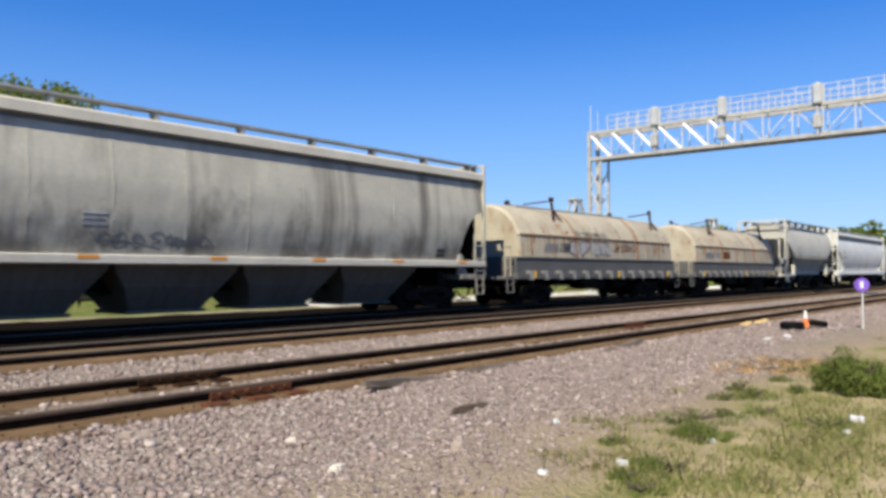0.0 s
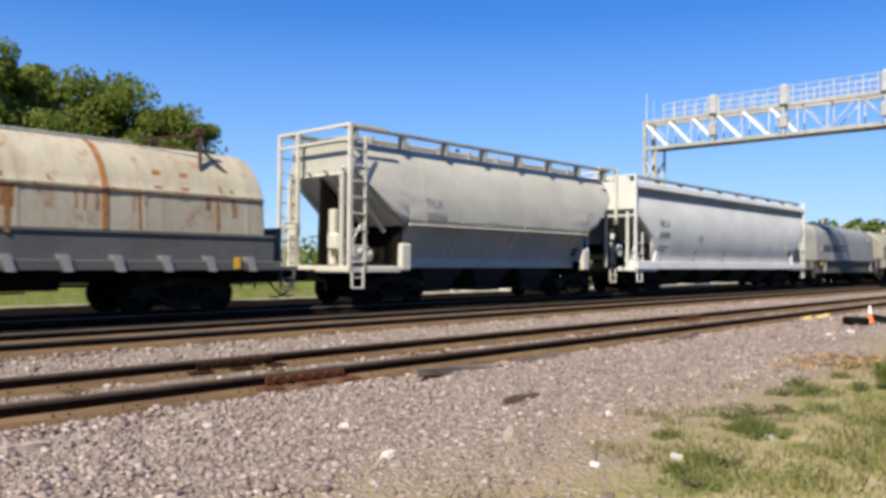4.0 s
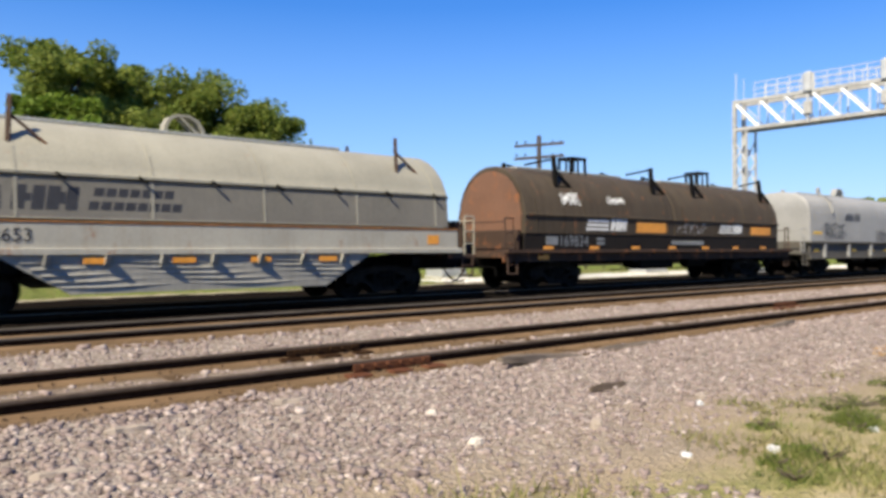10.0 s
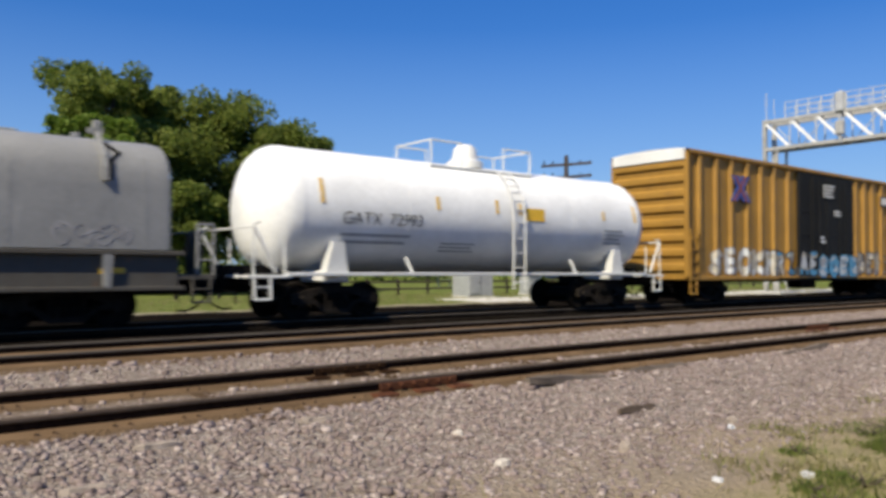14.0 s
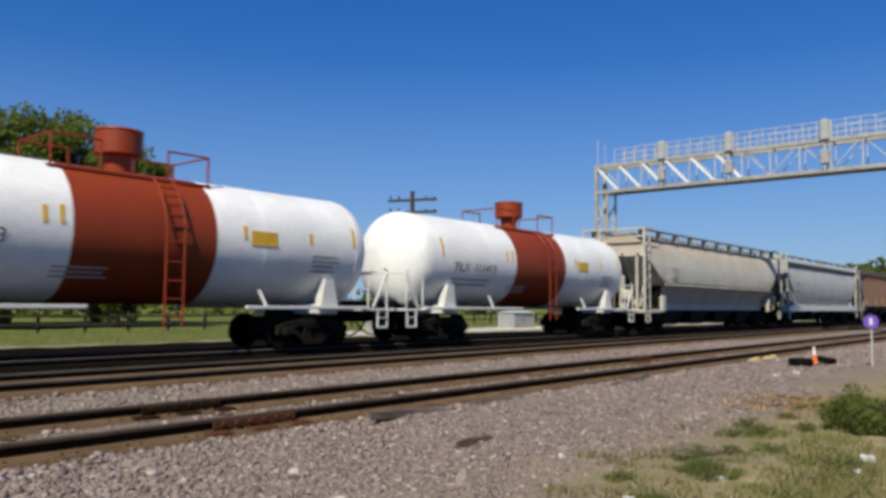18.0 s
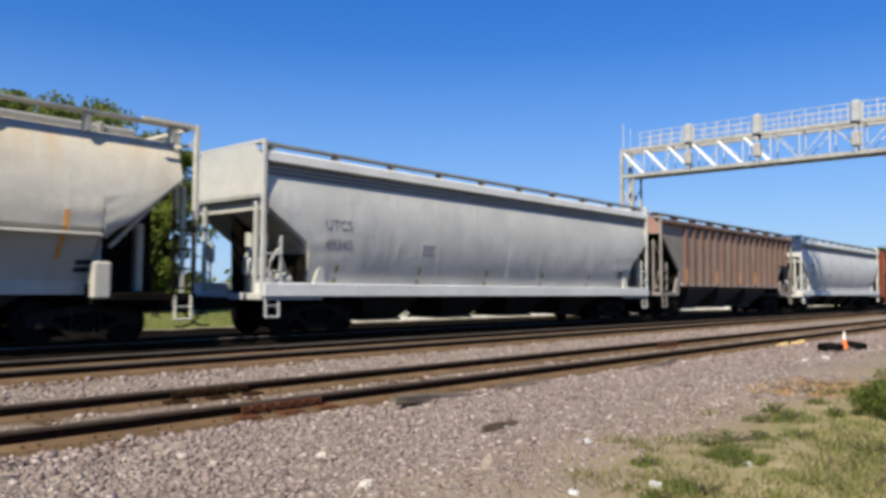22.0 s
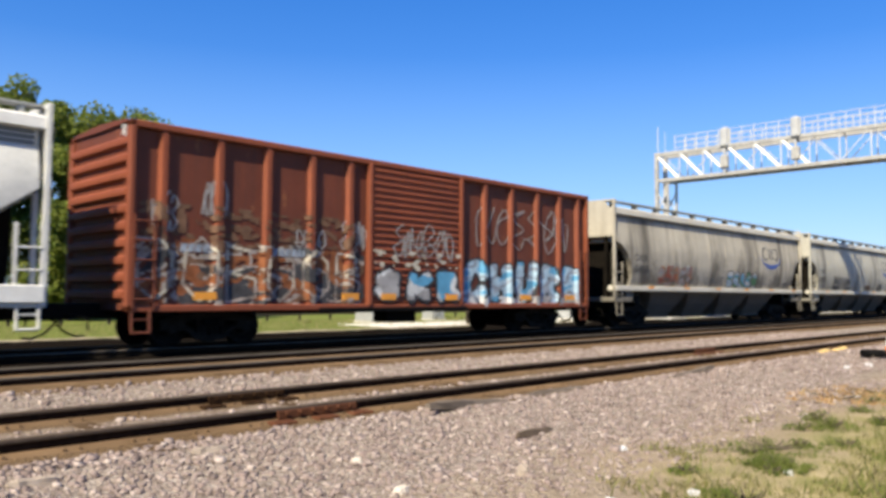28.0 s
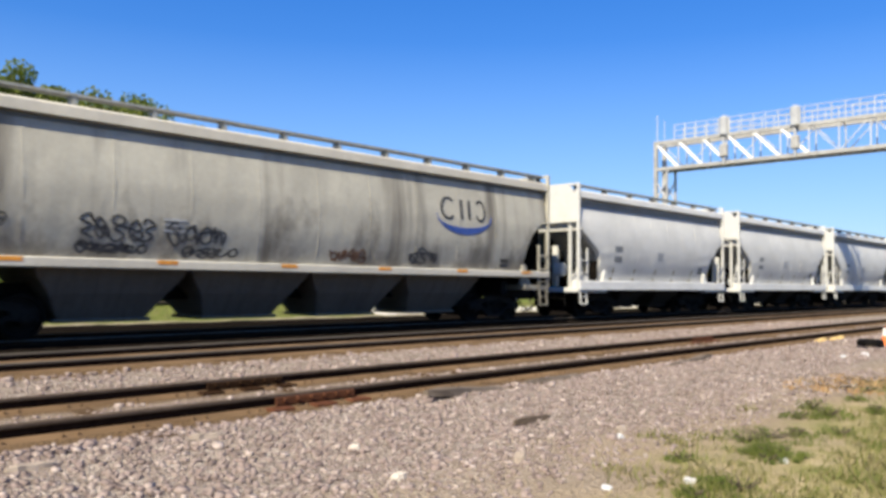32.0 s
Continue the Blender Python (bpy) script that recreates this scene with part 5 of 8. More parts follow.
car, prof, L = coil_car(116.3, 130.98, "arch", "dark rusty brown coil car with two arched hoods", COIL_BROWN, FRAME_BROWN, 2)
rng = random.Random(4)
slanted_logo(car, prof, 2.65, 1.72, 0.37, 2.0, (INK_WHITE, INK_WHITE), 3)
slanted_logo(car, prof, 10.2, 1.72, 0.33, 1.6, (INK_WHITE, INK_WHITE), 3)
lettering("lettering", "169834", 1.42, 1.24, 0.33, [(0, 1.37), (5, 1.37)], INK_GREY, car)
bars("lettering_bar", 0.9, 1.28, [0.5], 0.24, 0.1, [(0, 1.37), (5, 1.37)], INK_GREY, car)
bars("stencil_block", 3.2, 1.42, [0.35, 0.35], 0.08, 0.05, [(0, 1.37), (5, 1.37)], INK_GREY, car)
word_blocks(car, [(0, 1.37), (5, 1.37)], 7.2, 1.30, 0.13, 2.0, 17, INK_GREY)
g = Geo()
patch(g, 5.2, 6.9, 1.68, 2.02, prof)
patch(g, 12.5, 14.0, 1.68, 1.98, prof)
for x in np.linspace(0.8, L - 1.4, 7):
    patch(g, x, x + 0.4, 1.15, 1.24, [(0, 1.37), (5, 1.37)])
patch(g, 0.5, 0.95, 0.86, 1.0, [(0, 1.43), (5, 1.43)])
part("placard", g, ORANGE, car, "dirty orange placards")
scribble(rng, "chalk_graffiti", 1.6, 2.5, 2.45, 2.85, prof, INK_WHITE, car, "white chalk scrawl", 12, 0.026)
scribble(rng, "chalk_graffiti", 3.8, 4.7, 2.55, 2.8, prof, INK_WHITE, car, "white chalk scrawl", 8, 0.024)
spray("graffiti_letter", "NEKOF", 7.5, 9.4, 1.68, 2.06, on(prof), 0.022, 0.0, [SPRAY[5]], SPRAY[5], car, 9, 0.022, "pale hollow sprayed letters", 0.5)

car, prof, L = coil_car(133.72, 146.05, "boxy", "light grey coil car with black graffiti on its hood", COIL_LIGHT, FRAME_GREY, masts=(0.18, 0.10))
rng = random.Random(12)
slanted_logo(car, prof, 3.5, 2.42, 0.34, 1.75)
spray("graffiti_letter", "RUZEF", 1.45, 3.55, 1.52, 2.32, on(prof), 0.045, 0.0, [SPRAY[2]], SPRAY[2], car, 5, 0.028, "bold black sprayed letter")
scribble(rng, "graffiti_flourish", 1.4, 3.6, 1.54, 2.36, prof, SPRAY[2], car, "thin flourishes of black spray", 5, 0.03)
scribble(rng, "graffiti_tag", 7.1, 8.3, 1.52, 2.05, prof, SPRAY[2], car, "thin black scrawl", 11, 0.035)
scribble(rng, "graffiti_tag", 10.2, 11.6, 1.52, 2.0, prof, SPRAY[5], car, "", 9, 0.04)
lettering("lettering", "168750", 2.8, 1.02, 0.2, [(0, 1.47), (5, 1.47)], INK, car)
bars("lettering_bar", 2.3, 1.04, [0.4], 0.17, 0.1, [(0, 1.47), (5, 1.47)], INK, car)
g = Geo()
patch(g, 0.35, 1.15, 1.78, 1.90, prof)
for x in (0.3, 4.2, 6.3, 8.0, 11.0):
    patch(g, x, x + 0.45, 1.04, 1.14, [(0, 1.47), (5, 1.47)])
part("reflector", g, YELLOW, car)


def tank_car(centre, length, label, red=False, number="", r=1.44, zc=2.5, mark="TILX"):
    x0 = centre - length / 2
    L = length
    car = new_car("tank_car", label, "tank car", x0)
    head = [(0.0, 0.0), (r * 0.35, 0.04), (r * 0.62, 0.13), (r * 0.82, 0.27), (r * 0.94, 0.45), (r * 0.99, 0.62), (r, 0.8)]
    ring = lambda prof, g: g.spin([(a, b) for a, b in prof], (0, 0, zc), "x", 64)
    b0, b1 = (L / 2 - 1.55, L / 2 + 1.6) if red else (L / 2, L / 2)
    for a, b, nm, mt in ((0, b0, "shell", TANK_WHITE), (b1, L, "shell", TANK_WHITE)) + (((b0, b1, "centre_band", TANK_RED),) if red else ()):
        g = Geo()
        pr = []
        if a == 0:
            pr += head
        else:
            pr.append((r, a))
        if b == L:
            pr += [(q, L - s) for q, s in reversed(head)]
        else:
            pr.append((r, b))
        ring(pr, g)
        part(nm, g, mt, car, "oxide red band round the shell" if nm == "centre_band" else "", True)
    for x in (0.8, L * 0.28, L * 0.72, L - 0.8):
        g = Geo()
        g.spin([(r - 0.01, x - 0.02), (r + 0.006, x - 0.02), (r + 0.006, x + 0.02), (r - 0.01, x + 0.02)], (0, 0, zc), "x", 64)
        part("weld_seam", g, TANK_WHITE, car, smooth=True)
    prof = [(zc + (r + 0.008) * math.sin(t), (r + 0.008) * math.cos(t)) for t in np.linspace(-1.5, 1.5, 60)]
    # manway with its platform
    trim = TANK_RED if red else WHITE
    g = Geo()
    top = zc + r
    g.spin([(0.0, 0.95), (0.3, 0.95), (0.5, 0.9), (0.52, 0.86), (0.5, 0.84), (0.5, 0.36), (0.30, 0.30), (0.28, -0.05), (0.0, -0.05)] if red else
           [(0.0, 0.62), (0.2, 0.6), (0.3, 0.5), (0.36, 0.2), (0.5, 0.12), (0.5, -0.05), (0.0, -0.05)], (L / 2, 0, top), "z", 20)
    part("manway_housing", g, trim, car, smooth=True)
    g = Geo()
    for s in (-1, 1):
        for xa in (-1.75, 0.75):
            xs = (L / 2 + xa, L / 2 + xa + 1.0)
            g.pipe([(xs[0], s * 0.75, top - 0.25), (xs[0], s * 0.75, top + 0.48), (xs[1], s * 0.75, top + 0.48), (xs[1], s * 0.75, top - 0.25)], 0.025, 6)
    for x in (-1.75, 1.75):
        g.pipe([(L / 2 + x, -0.75, top + 0.48), (L / 2 + x, 0.75, top + 0.48)], 0.025, 6)
    g.box(L / 2 - 1.8, L / 2 + 1.8, -0.8, -0.45, top - 0.2, top - 0.15)
    g.box(L / 2 - 1.8, L / 2 + 1.8, 0.45, 0.8, top - 0.2, top - 0.15)
    part("platform_railing", g, trim, car, smooth=True)
    # ladder bent over the side, down to a step below the shell
    lx = L / 2 + (0.35 if not red else 0.3)
    for s in (-1, 1):
        g = Geo()
        arc = [(s * (r + 0.14) * math.cos(t), zc + (r + 0.14) * math.sin(t)) for t in np.linspace(0.95, 0.05, 7)] + [(s * (r + 0.14), 1.75), (s * (r + 0.14), 0.62)]
        for dx in (0, 0.42):
            g.pipe([(lx + dx, y, z) for y, z in arc], 0.024, 6)
        for (ya, za), (yb, zb) in zip(arc, arc[1:]):
            n = max(1, int(math.hypot(ya - yb, za - zb) / 0.36))
            for i in range(n):
                k = (i + 0.5) / n
                g.tube((lx, ya + (yb - ya) * k, za + (zb - za) * k), (lx + 0.42, ya + (yb - ya) * k, za + (zb - za) * k), 0.02, 6)
        part("ladder", g, trim, car, smooth=True)
    # saddles, stub sills, walkway
    for m in (pose(0, 0, 0), pose(L, 0, 0, 0, 0, 180)):
        def saddle(g):
            for y in (-1.25, 1.25):
                g.slab([(1.35, 0.98), (1.95, 0.98), (1.82, 1.75), (1.55, 1.75)], y - 0.12, y + 0.12)
            g.box(1.3, 2.0, -1.3, 1.3, 0.85, 1.1, 0.03)
        part("saddle", shared("tank_saddle", saddle, WHITE), None, car, "white cradle under the shell", at=m)
        part("stub_sill", shared("tank_sill", lambda g: g.box(-0.6, 2.4, -0.35, 0.35, 0.72, 1.22, 0.03), BLACK), None, car, at=m)

        def endrail(g):
            for y in (-1.42, 1.42):
                g.pipe([(-0.35, y, 0.95), (-0.35, y, 2.05), (-0.2, y * 0.99, 2.1)], 0.024, 6)
                g.pipe([(-0.35, y, 2.0), (0.15, y, 1.05)], 0.035, 6)
                g.pipe([(0.35, y, 1.0), (0.35, y, 1.85)], 0.024, 6)
            g.pipe([(-0.35, -1.42, 2.0), (-0.35, 1.42, 2.0)], 0.024, 6)
            g.box(-0.5, 0.5, -1.48, 1.48, 0.94, 1.0, 0.01)
        part("end_railing", shared("tank_endrail", endrail, WHITE, True), None, car, at=m)
        part("stirrup_step", shared("stirrup_white", stirrup, WHITE), None, car, at=m @ pose(-0.35, -1.46 if m.translation.x == 0 else 1.46, 0.02))
    for s in (-1, 1):
        g = Geo()
        y0, y1 = sorted((s * 1.40, s * 1.50))
        if red:
            g.box(0.4, b0 + 0.3, y0, y1, 0.98, 1.06, 0.01)
            part("side_rail", g, WHITE, car)
            g = Geo()
            g.box(b1 + 0.8, L - 0.4, y0, y1, 0.98, 1.06, 0.01)
        else:
            g.box(0.4, L - 0.4, y0, y1, 0.98, 1.06, 0.01)
        for x in (L * 0.28, L * 0.72):
            g.bar((x - 0.12, s * 1.36, 1.42), (x + 0.04, s * 1.45, 1.02), 0.07)
        part("side_rail", g, WHITE, car, "white rail under the shell")
    lettering("lettering", mark + "  " + number, 1.75, zc - 0.35, 0.28, prof, INK, car)
    bars("stencil_block", 1.75, zc - 0.62, [1.9, 1.8], 0.06, 0.10, prof, INK_FAINT, car)
    bars("stencil_block", L * 0.36, zc - 0.75, [1.1, 1.0, 1.1], 0.04, 0.05, prof, INK_FAINT, car)
    bars("stencil_block", L - 2.3, zc - 0.25, [0.8, 0.9, 0.7, 0.8], 0.06, 0.06, prof, INK_FAINT, car)
    for x, h in ((1.2, 0.55), (L * 0.34, 0.32), (L * 0.49 if not red else b0 - 0.25, 0.36), (b1 + 0.7, 0.3), (L - 2.4, 0.26), (L - 0.95, 0.5)):
        g = Geo()
        patch(g, x, x + 0.09, zc + 0.08, zc + 0.08 + h, prof)
        part("reflector", g, YELLOW, car, "yellow reflective strip")
    g = Geo()
    patch(g, b1 + 0.9, b1 + 1.65, zc - 0.06, zc + 0.28, prof)
    part("placard", g, YELLOW, car, "yellow placard")
    trucks(car, (1.85, L - 1.85))
    couplers(car, L, 0.1)


tank_car(154.53, 12.95, "plain white tank car with a white side ladder", False, "72993", mark="GATX")
tank_car(189.49, 13.25, "white tank car with a red band and red manway", True, "111413")
tank_car(204.22, 13.25, "white tank car with a red band and red manway", True, "111413")


def corrugated_end(g, x, s, w, z0, z1, n):
    """A pressed boxcar end: rounded ribs across."""
    step = (z1 - z0) / n
    prof = []
    for k in range(n):
        z = z0 + step * k
        prof += [(0.0, z), (0.0, z + step * 0.22), (0.085, z + step * 0.36), (0.10, z + step * 0.55), (0.085, z + step * 0.74), (0.0, z + step * 0.90)]
    prof.append((0.0, z1))
    rows = [[(x - s * d, y, z) for d, z in prof] for y in (-w, w)]
    rows = [[(x + s * 0.06, -w, prof[i][1]) for i in range(len(prof))]] + rows + [[(x + s * 0.06, w, prof[i][1]) for i in range(len(prof))]]
    g.loft(rows, cap=False, closed=False)


def boxcar(x0, x1, z0, z1, mat, label, posts, door, rib_mat, door_mat, panels=False):
    L = x1 - x0
    car = new_car("boxcar", label, "boxcar", x0)
    g = Geo()
    g.box(0.08, L - 0.08, -1.44, 1.44, z0 + 0.02, z1 - 0.04, 0.02)
    part("body", g, mat, car)
    for s, x in ((1, 0.08), (-1, L - 0.08)):
        g = Geo()
        corrugated_end(g, x, s, 1.42, z0 + 0.15, z1 - 0.25, 8 if z1 > 4.8 else 10)
        part("corrugated_end", g, rib_mat, car, smooth=True)
        if z1 > 4.8:
            g = Geo()
            xa, xb = sorted((x - s * 0.14, x + s * 0.02))
            g.box(xa, xb, -1.46, 1.46, z1 - 0.36, z1 + 0.01, 0.02)
            part("end_band", g, WHITE, car, "white band across the top of the end")
    # side posts, frames
    for s in (-1, 1):
        for x in posts:
            g = Geo()
            y0, y1 = sorted((s * 1.44, s * 1.55))
            g.loft([[(x + a, s * y, z) for a, y in ((-0.11, 1.43), (-0.055, 1.55), (0.055, 1.55), (0.11, 1.43))] for z in (z0 + 0.1, z1 - 0.12)])
            part("side_post", g, rib_mat, car)
        g = Geo()
        y0, y1 = sorted((s * 1.40, s * 1.57))
        g.box(0.0, L, y0, y1, z1 - 0.14, z1, 0.02)
        part("roof_rail", g, rib_mat, car)
        g = Geo()
        g.box(0.0, L, y0, y1, z0, z0 + 0.14, 0.02)
        part("side_sill", g, rib_mat, car)
        for xa in (0.0, L - 0.12):
            g = Geo()
            g.box(xa, xa + 0.12, y0, y1, z0, z1, 0.02)
            part("corner_post", g, rib_mat, car)
        # door
        da, db = door
        g = Geo()
        y0, y1 = sorted((s * 1.44, s * 1.54))
        g.box(da, db, y0, y1, z0 + 0.16, z1 - 0.16, 0.02)
        d = part("door", g, door_mat, car, "black sliding door" if door_mat is BOX_BLACK else "ribbed sliding door")
        if panels:
            for x in np.linspace(da + 0.02, db - 0.12, 5):
                g = Geo()
                y0, y1 = sorted((s * 1.53, s * 1.575))
                g.box(x, x + 0.08, y0, y1, z0 + 0.2, z1 - 0.2, 0.01)
                part("door_stile", g, door_mat, d)
            for z in (z0 + 0.9, z0 + 1.7, z0 + 2.6):
                g = Geo()
                g.box(da + 0.05, db - 0.05, *sorted((s * 1.53, s * 1.555)), z, z + 0.06, 0.01)
                part("door_rail", g, door_mat, d)
            for x in (da + 0.9, da + 1.6, db - 0.8):
                g = Geo()
                g.tube((x, s * 1.60, z0 + 0.3), (x, s * 1.60, z1 - 0.4), 0.025, 8)
                part("lock_rod", g, door_mat, d)
        else:
            z = z0 + 0.3
            while z < z1 - 0.3:
                g = Geo()
                g.loft([[(x, s * y, z + b) for y, b in ((1.53, 0.0), (1.575, 0.03), (1.575, 0.07), (1.53, 0.10))] for x in (da + 0.06, db - 0.06)])
                part("door_rib", g, door_mat, d)
                z += 0.165
            for x in (da - 0.12, db):
                g = Geo()
                g.box(x, x + 0.12, *sorted((s * 1.44, s * 1.60)), z0 + 0.1, z1 - 0.1, 0.02)
                part("door_post", g, rib_mat, car)
        g = Geo()
        g.box(da - 1.6, db + 0.3, *sorted((s * 1.52, s * 1.60)), z0 - 0.04, z0 + 0.06, 0.01)
        part("door_track", g, BLACK, car)
    g = Geo()
    g.loft([[(x, y, z) for y, z in ((-1.5, z1 - 0.02), (-1.2, z1 + 0.05), (0, z1 + 0.10), (1.2, z1 + 0.05), (1.5, z1 - 0.02), (0, z1 - 0.05))] for x in (0.02, L - 0.02)])
    for x in np.linspace(0.6, L - 0.6, 14):
        g.loft([[(x + a, y, z) for y, z in ((-1.45, z1 + 0.01), (0, z1 + 0.13), (1.45, z1 + 0.01), (0, z1 + 0.02))] for a in (-0.05, 0.05)])
    part("roof", g, mat if z1 < 4.8 else GALV, car)
    g = Geo()
    g.box(0.2, L - 0.2, -0.35, 0.35, z0 - 0.1, z0 + 0.1, 0.02)
    for x in np.linspace(1.0, L - 1.0, 8):
        g.box(x - 0.08, x + 0.08, -1.35, 1.35, z0 - 0.08, z0 + 0.04)
    g.box(L * 0.45, L * 0.52, -1.1, -0.5, z0 - 0.35, z0, 0.06)
    part("underframe", g, BLACK, car)
    for m in (pose(0, 0, 0), pose(L, 0, 0, 0, 0, 180)):
        y = -1.58 if m.translation.x == 0 else 1.58
        part("ladder", shared("box_ladder_%s_%s" % (mat.name, z1), lambda g: ladder_geo(g, z0 + 0.05, z0 + 1.9 if z1 < 4.8 else z0 + 1.7, 0.42, 0.38), mat), None, car, at=m @ pose(0.12, y, 0))
        part("stirrup_step", shared("box_stirrup_" + mat.name, stirrup, mat), None, car, at=m @ pose(0.12, y * 0.98, -0.12))
    trucks(car, (2.1, L - 2.1), 0.42)
    couplers(car, L)
    return car, L


# yellow boxcar
POSTFACE = [(0, 1.555), (6, 1.555)]
car, L = boxcar(162.68, 181.15, 0.80, 5.12, BOX_YELLOW, "tall yellow boxcar with black doors and graffiti below",
                [0.77, 1.75, 2.68, 3.71, 4.63, 5.56, 6.59] + [12.26, 13.08, 13.91, 14.83, 15.76, 16.69, 17.61], (7.31, 11.95), BOX_YELLOW, BOX_BLACK, True)
rng = random.Random(21)
g = Geo()
for k in (-1, 1):
    for i, dx in enumerate((0, 0.32)):
        patch(g, 3.1 - k * 0.4 + dx - 0.16, 3.1 - k * 0.4 + dx, 3.55, 4.45, POSTFACE, 0.01, k * 0.75)
part("cross_emblem", g, BLUE, car, "crossed blue and red emblem")
g = Geo()
for k in (-1, 1):
    patch(g, 3.1 - k * 0.4, 3.1 - k * 0.4 + 0.15, 3.55, 4.45, POSTFACE, 0.014, k * 0.75)
part("cross_emblem_core", g, SPRAY[3], car)
g = Geo()
patch(g, 14.6, 17.0, 4.0, 4.45, POSTFACE)
part("name_plate", g, INK, car, "black plate with white block shapes")
for k in range(3):
    g = Geo()
    patch(g, 14.7 + k * 0.78, 15.3 + k * 0.78, 4.08, 4.37, POSTFACE, 0.016, 0.06)
    part("name_plate_shape", g, INK_WHITE, car)
bars("stencil_block", 9.3, 4.5, [0.9, 0.8, 0.7, 0.8], 0.07, 0.07, [(0, 1.58), (6, 1.58)], INK_WHITE, car)
bars("stencil_block", 10.2, 3.5, [0.5, 0.5], 0.07, 0.06, [(0, 1.58), (6, 1.58)], INK_WHITE, car)
bars("stencil_block", 9.0, 2.4, [0.3, 0.4], 0.1, 0.06, [(0, 1.58), (6, 1.58)], INK_WHITE, car)
bars("stencil_block", 15.2, 3.1, [1.4, 1.2, 1.4], 0.09, 0.1, POSTFACE, BAND_DARK, car)
SIDE = on_posts([0.77, 1.75, 2.68, 3.71, 4.63, 5.56, 6.59, 12.26, 13.08, 13.91, 14.83, 15.76, 16.69, 17.61], (7.2, 12.05), 1.45, 1.635)
spray("graffiti_letter", "SEOK", 1.34, 4.84, 0.9, 2.0, SIDE, 0.10, 0.04, [SPRAY[7], SPRAY[0]], SPRAY[5], car, 2, label="cream sprayed letter, worn")
spray("graffiti_letter", "NRZAE", 4.94, 8.65, 0.85, 2.0, SIDE, 0.10, 0.06, [SPRAY[0], SPRAY[7], SPRAY[1]], SPRAY[2], car, 3, label="white sprayed letter with a black edge")
spray("graffiti_letter", "SOEB", 8.65, 12.15, 0.85, 1.85, SIDE, 0.11, 0.07, [SPRAY[5], SPRAY[0], SPRAY[1]], SPRAY[1], car, 4, label="white and blue sprayed letter")
spray("graffiti_letter", "BEU", 12.26, 14.73, 0.88, 2.02, SIDE, 0.14, 0.06, [SPRAY[5], SPRAY[7], SPRAY[5]], SPRAY[2], car, 5, label="large pale grey sprayed block letter")
spray("graffiti_letter", "COHU", 14.83, 17.92, 0.9, 1.9, SIDE, 0.085, 0.06, [SPRAY[7], BOX_YELLOW, SPRAY[5]], SPRAY[2], car, 6, label="cream sprayed letter with a black edge")

# cream round hopper, white silled hopper
car, prof, L, rng = hopper(212.21, 230.85, "round", "cream round sided covered hopper with faint rust near the roof", 4, HOPPER_STAINED, 31,
                           [("text", "TILX", 2.75, 2.66, 0.26, INK_GREY), ("text", "5829", 2.7, 2.26, 0.26, INK_GREY)], 11)
car, prof, L, rng = hopper(232.54, 251.01, "silled", "grey white covered hopper with buckled side sheets", 4, HOPPER_WHITE, 33,
                           [("text", "UTCS", 1.75, 2.58, 0.26, INK_GREY), ("text", "49345", 1.75, 2.1, 0.26, INK_GREY)], 10)

# brown ribbed hopper
x0, x1 = 252.27, 268.65
L = x1 - x0
RIBBED = [(1.45, 1.40), (3.95, 1.42), (4.0, 1.48), (4.2, 1.48), (4.26, 1.2), (4.34, 0.0)]
car = new_car("covered_hopper_car", "faded brown three bay hopper with ribbed sides", "hopper car", x0)
g = Geo()
shell(g, RIBBED, L, [(0.12, 3.62), (1.9, 2.0), (1.95, 1.45), (3, 1.45)], 10)
part("body", g, HOPPER_BROWN, car)
for s in (-1, 1):
    for k, x in enumerate(np.linspace(2.4, L - 0.9, 17)):
        g = Geo()
        zl = 1.36 if x < L - 1.9 else 2.6
        g.loft([[(x + a, s * y, z) for a, y in ((-0.10, 1.40), (-0.06, 1.55), (0.06, 1.55), (0.10, 1.40))] for z in (zl, 4.0)])
        part("side_rib", g, RIB_BROWN, car)
    g = Geo()
    g.box(0, L, *sorted((s * 1.42, s * 1.58)), 4.0, 4.14, 0.02)
    part("top_chord", g, RIB_BROWN, car)
    g = Geo()
    g.box(2.0, L - 2.0, *sorted((s * 1.38, s * 1.50)), 1.34, 1.47, 0.02)
    part("side_sill", g, HOPPER_BROWN, car)
g = Geo()
for x in (2.4, 5.7, 8.4, 10.6):
    patch(g, x - 0.05, x + 0.05, 1.5, 2.1, [(0, 1.555), (6, 1.555)])
part("reflector", g, ORANGE, car, "orange reflective strips on the ribs")
for x in (4.5, 7.95, 11.4):
    g = Geo()
    bay(g, x, 3.3, 1.36, 0.6, 1.46, 0.42)
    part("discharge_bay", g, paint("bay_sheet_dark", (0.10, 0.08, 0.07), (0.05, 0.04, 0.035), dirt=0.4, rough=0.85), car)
g = Geo()
g.box(0.2, L - 0.2, -0.3, 0.3, 0.72, 1.05, 0.02)
part("centre_sill", g, BLACK, car)
# near-black sheets and an added plate paint the shade at both ends
for X in (lambda x: x, lambda x: L - x):
    g = Geo()
    g.slab([(X(x), z) for x, z in ((0.12, 3.61), (1.88, 1.98), (1.90, 1.46), (1.85, 1.46), (1.83, 1.96), (0.08, 3.56))], -1.36, 1.36)
    part("slope_sheet", g, SOOT_SHADE, car)
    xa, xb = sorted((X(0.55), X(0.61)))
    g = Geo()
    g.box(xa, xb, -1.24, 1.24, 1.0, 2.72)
    part("end_bulkhead", g, SOOT_SHADE, car)
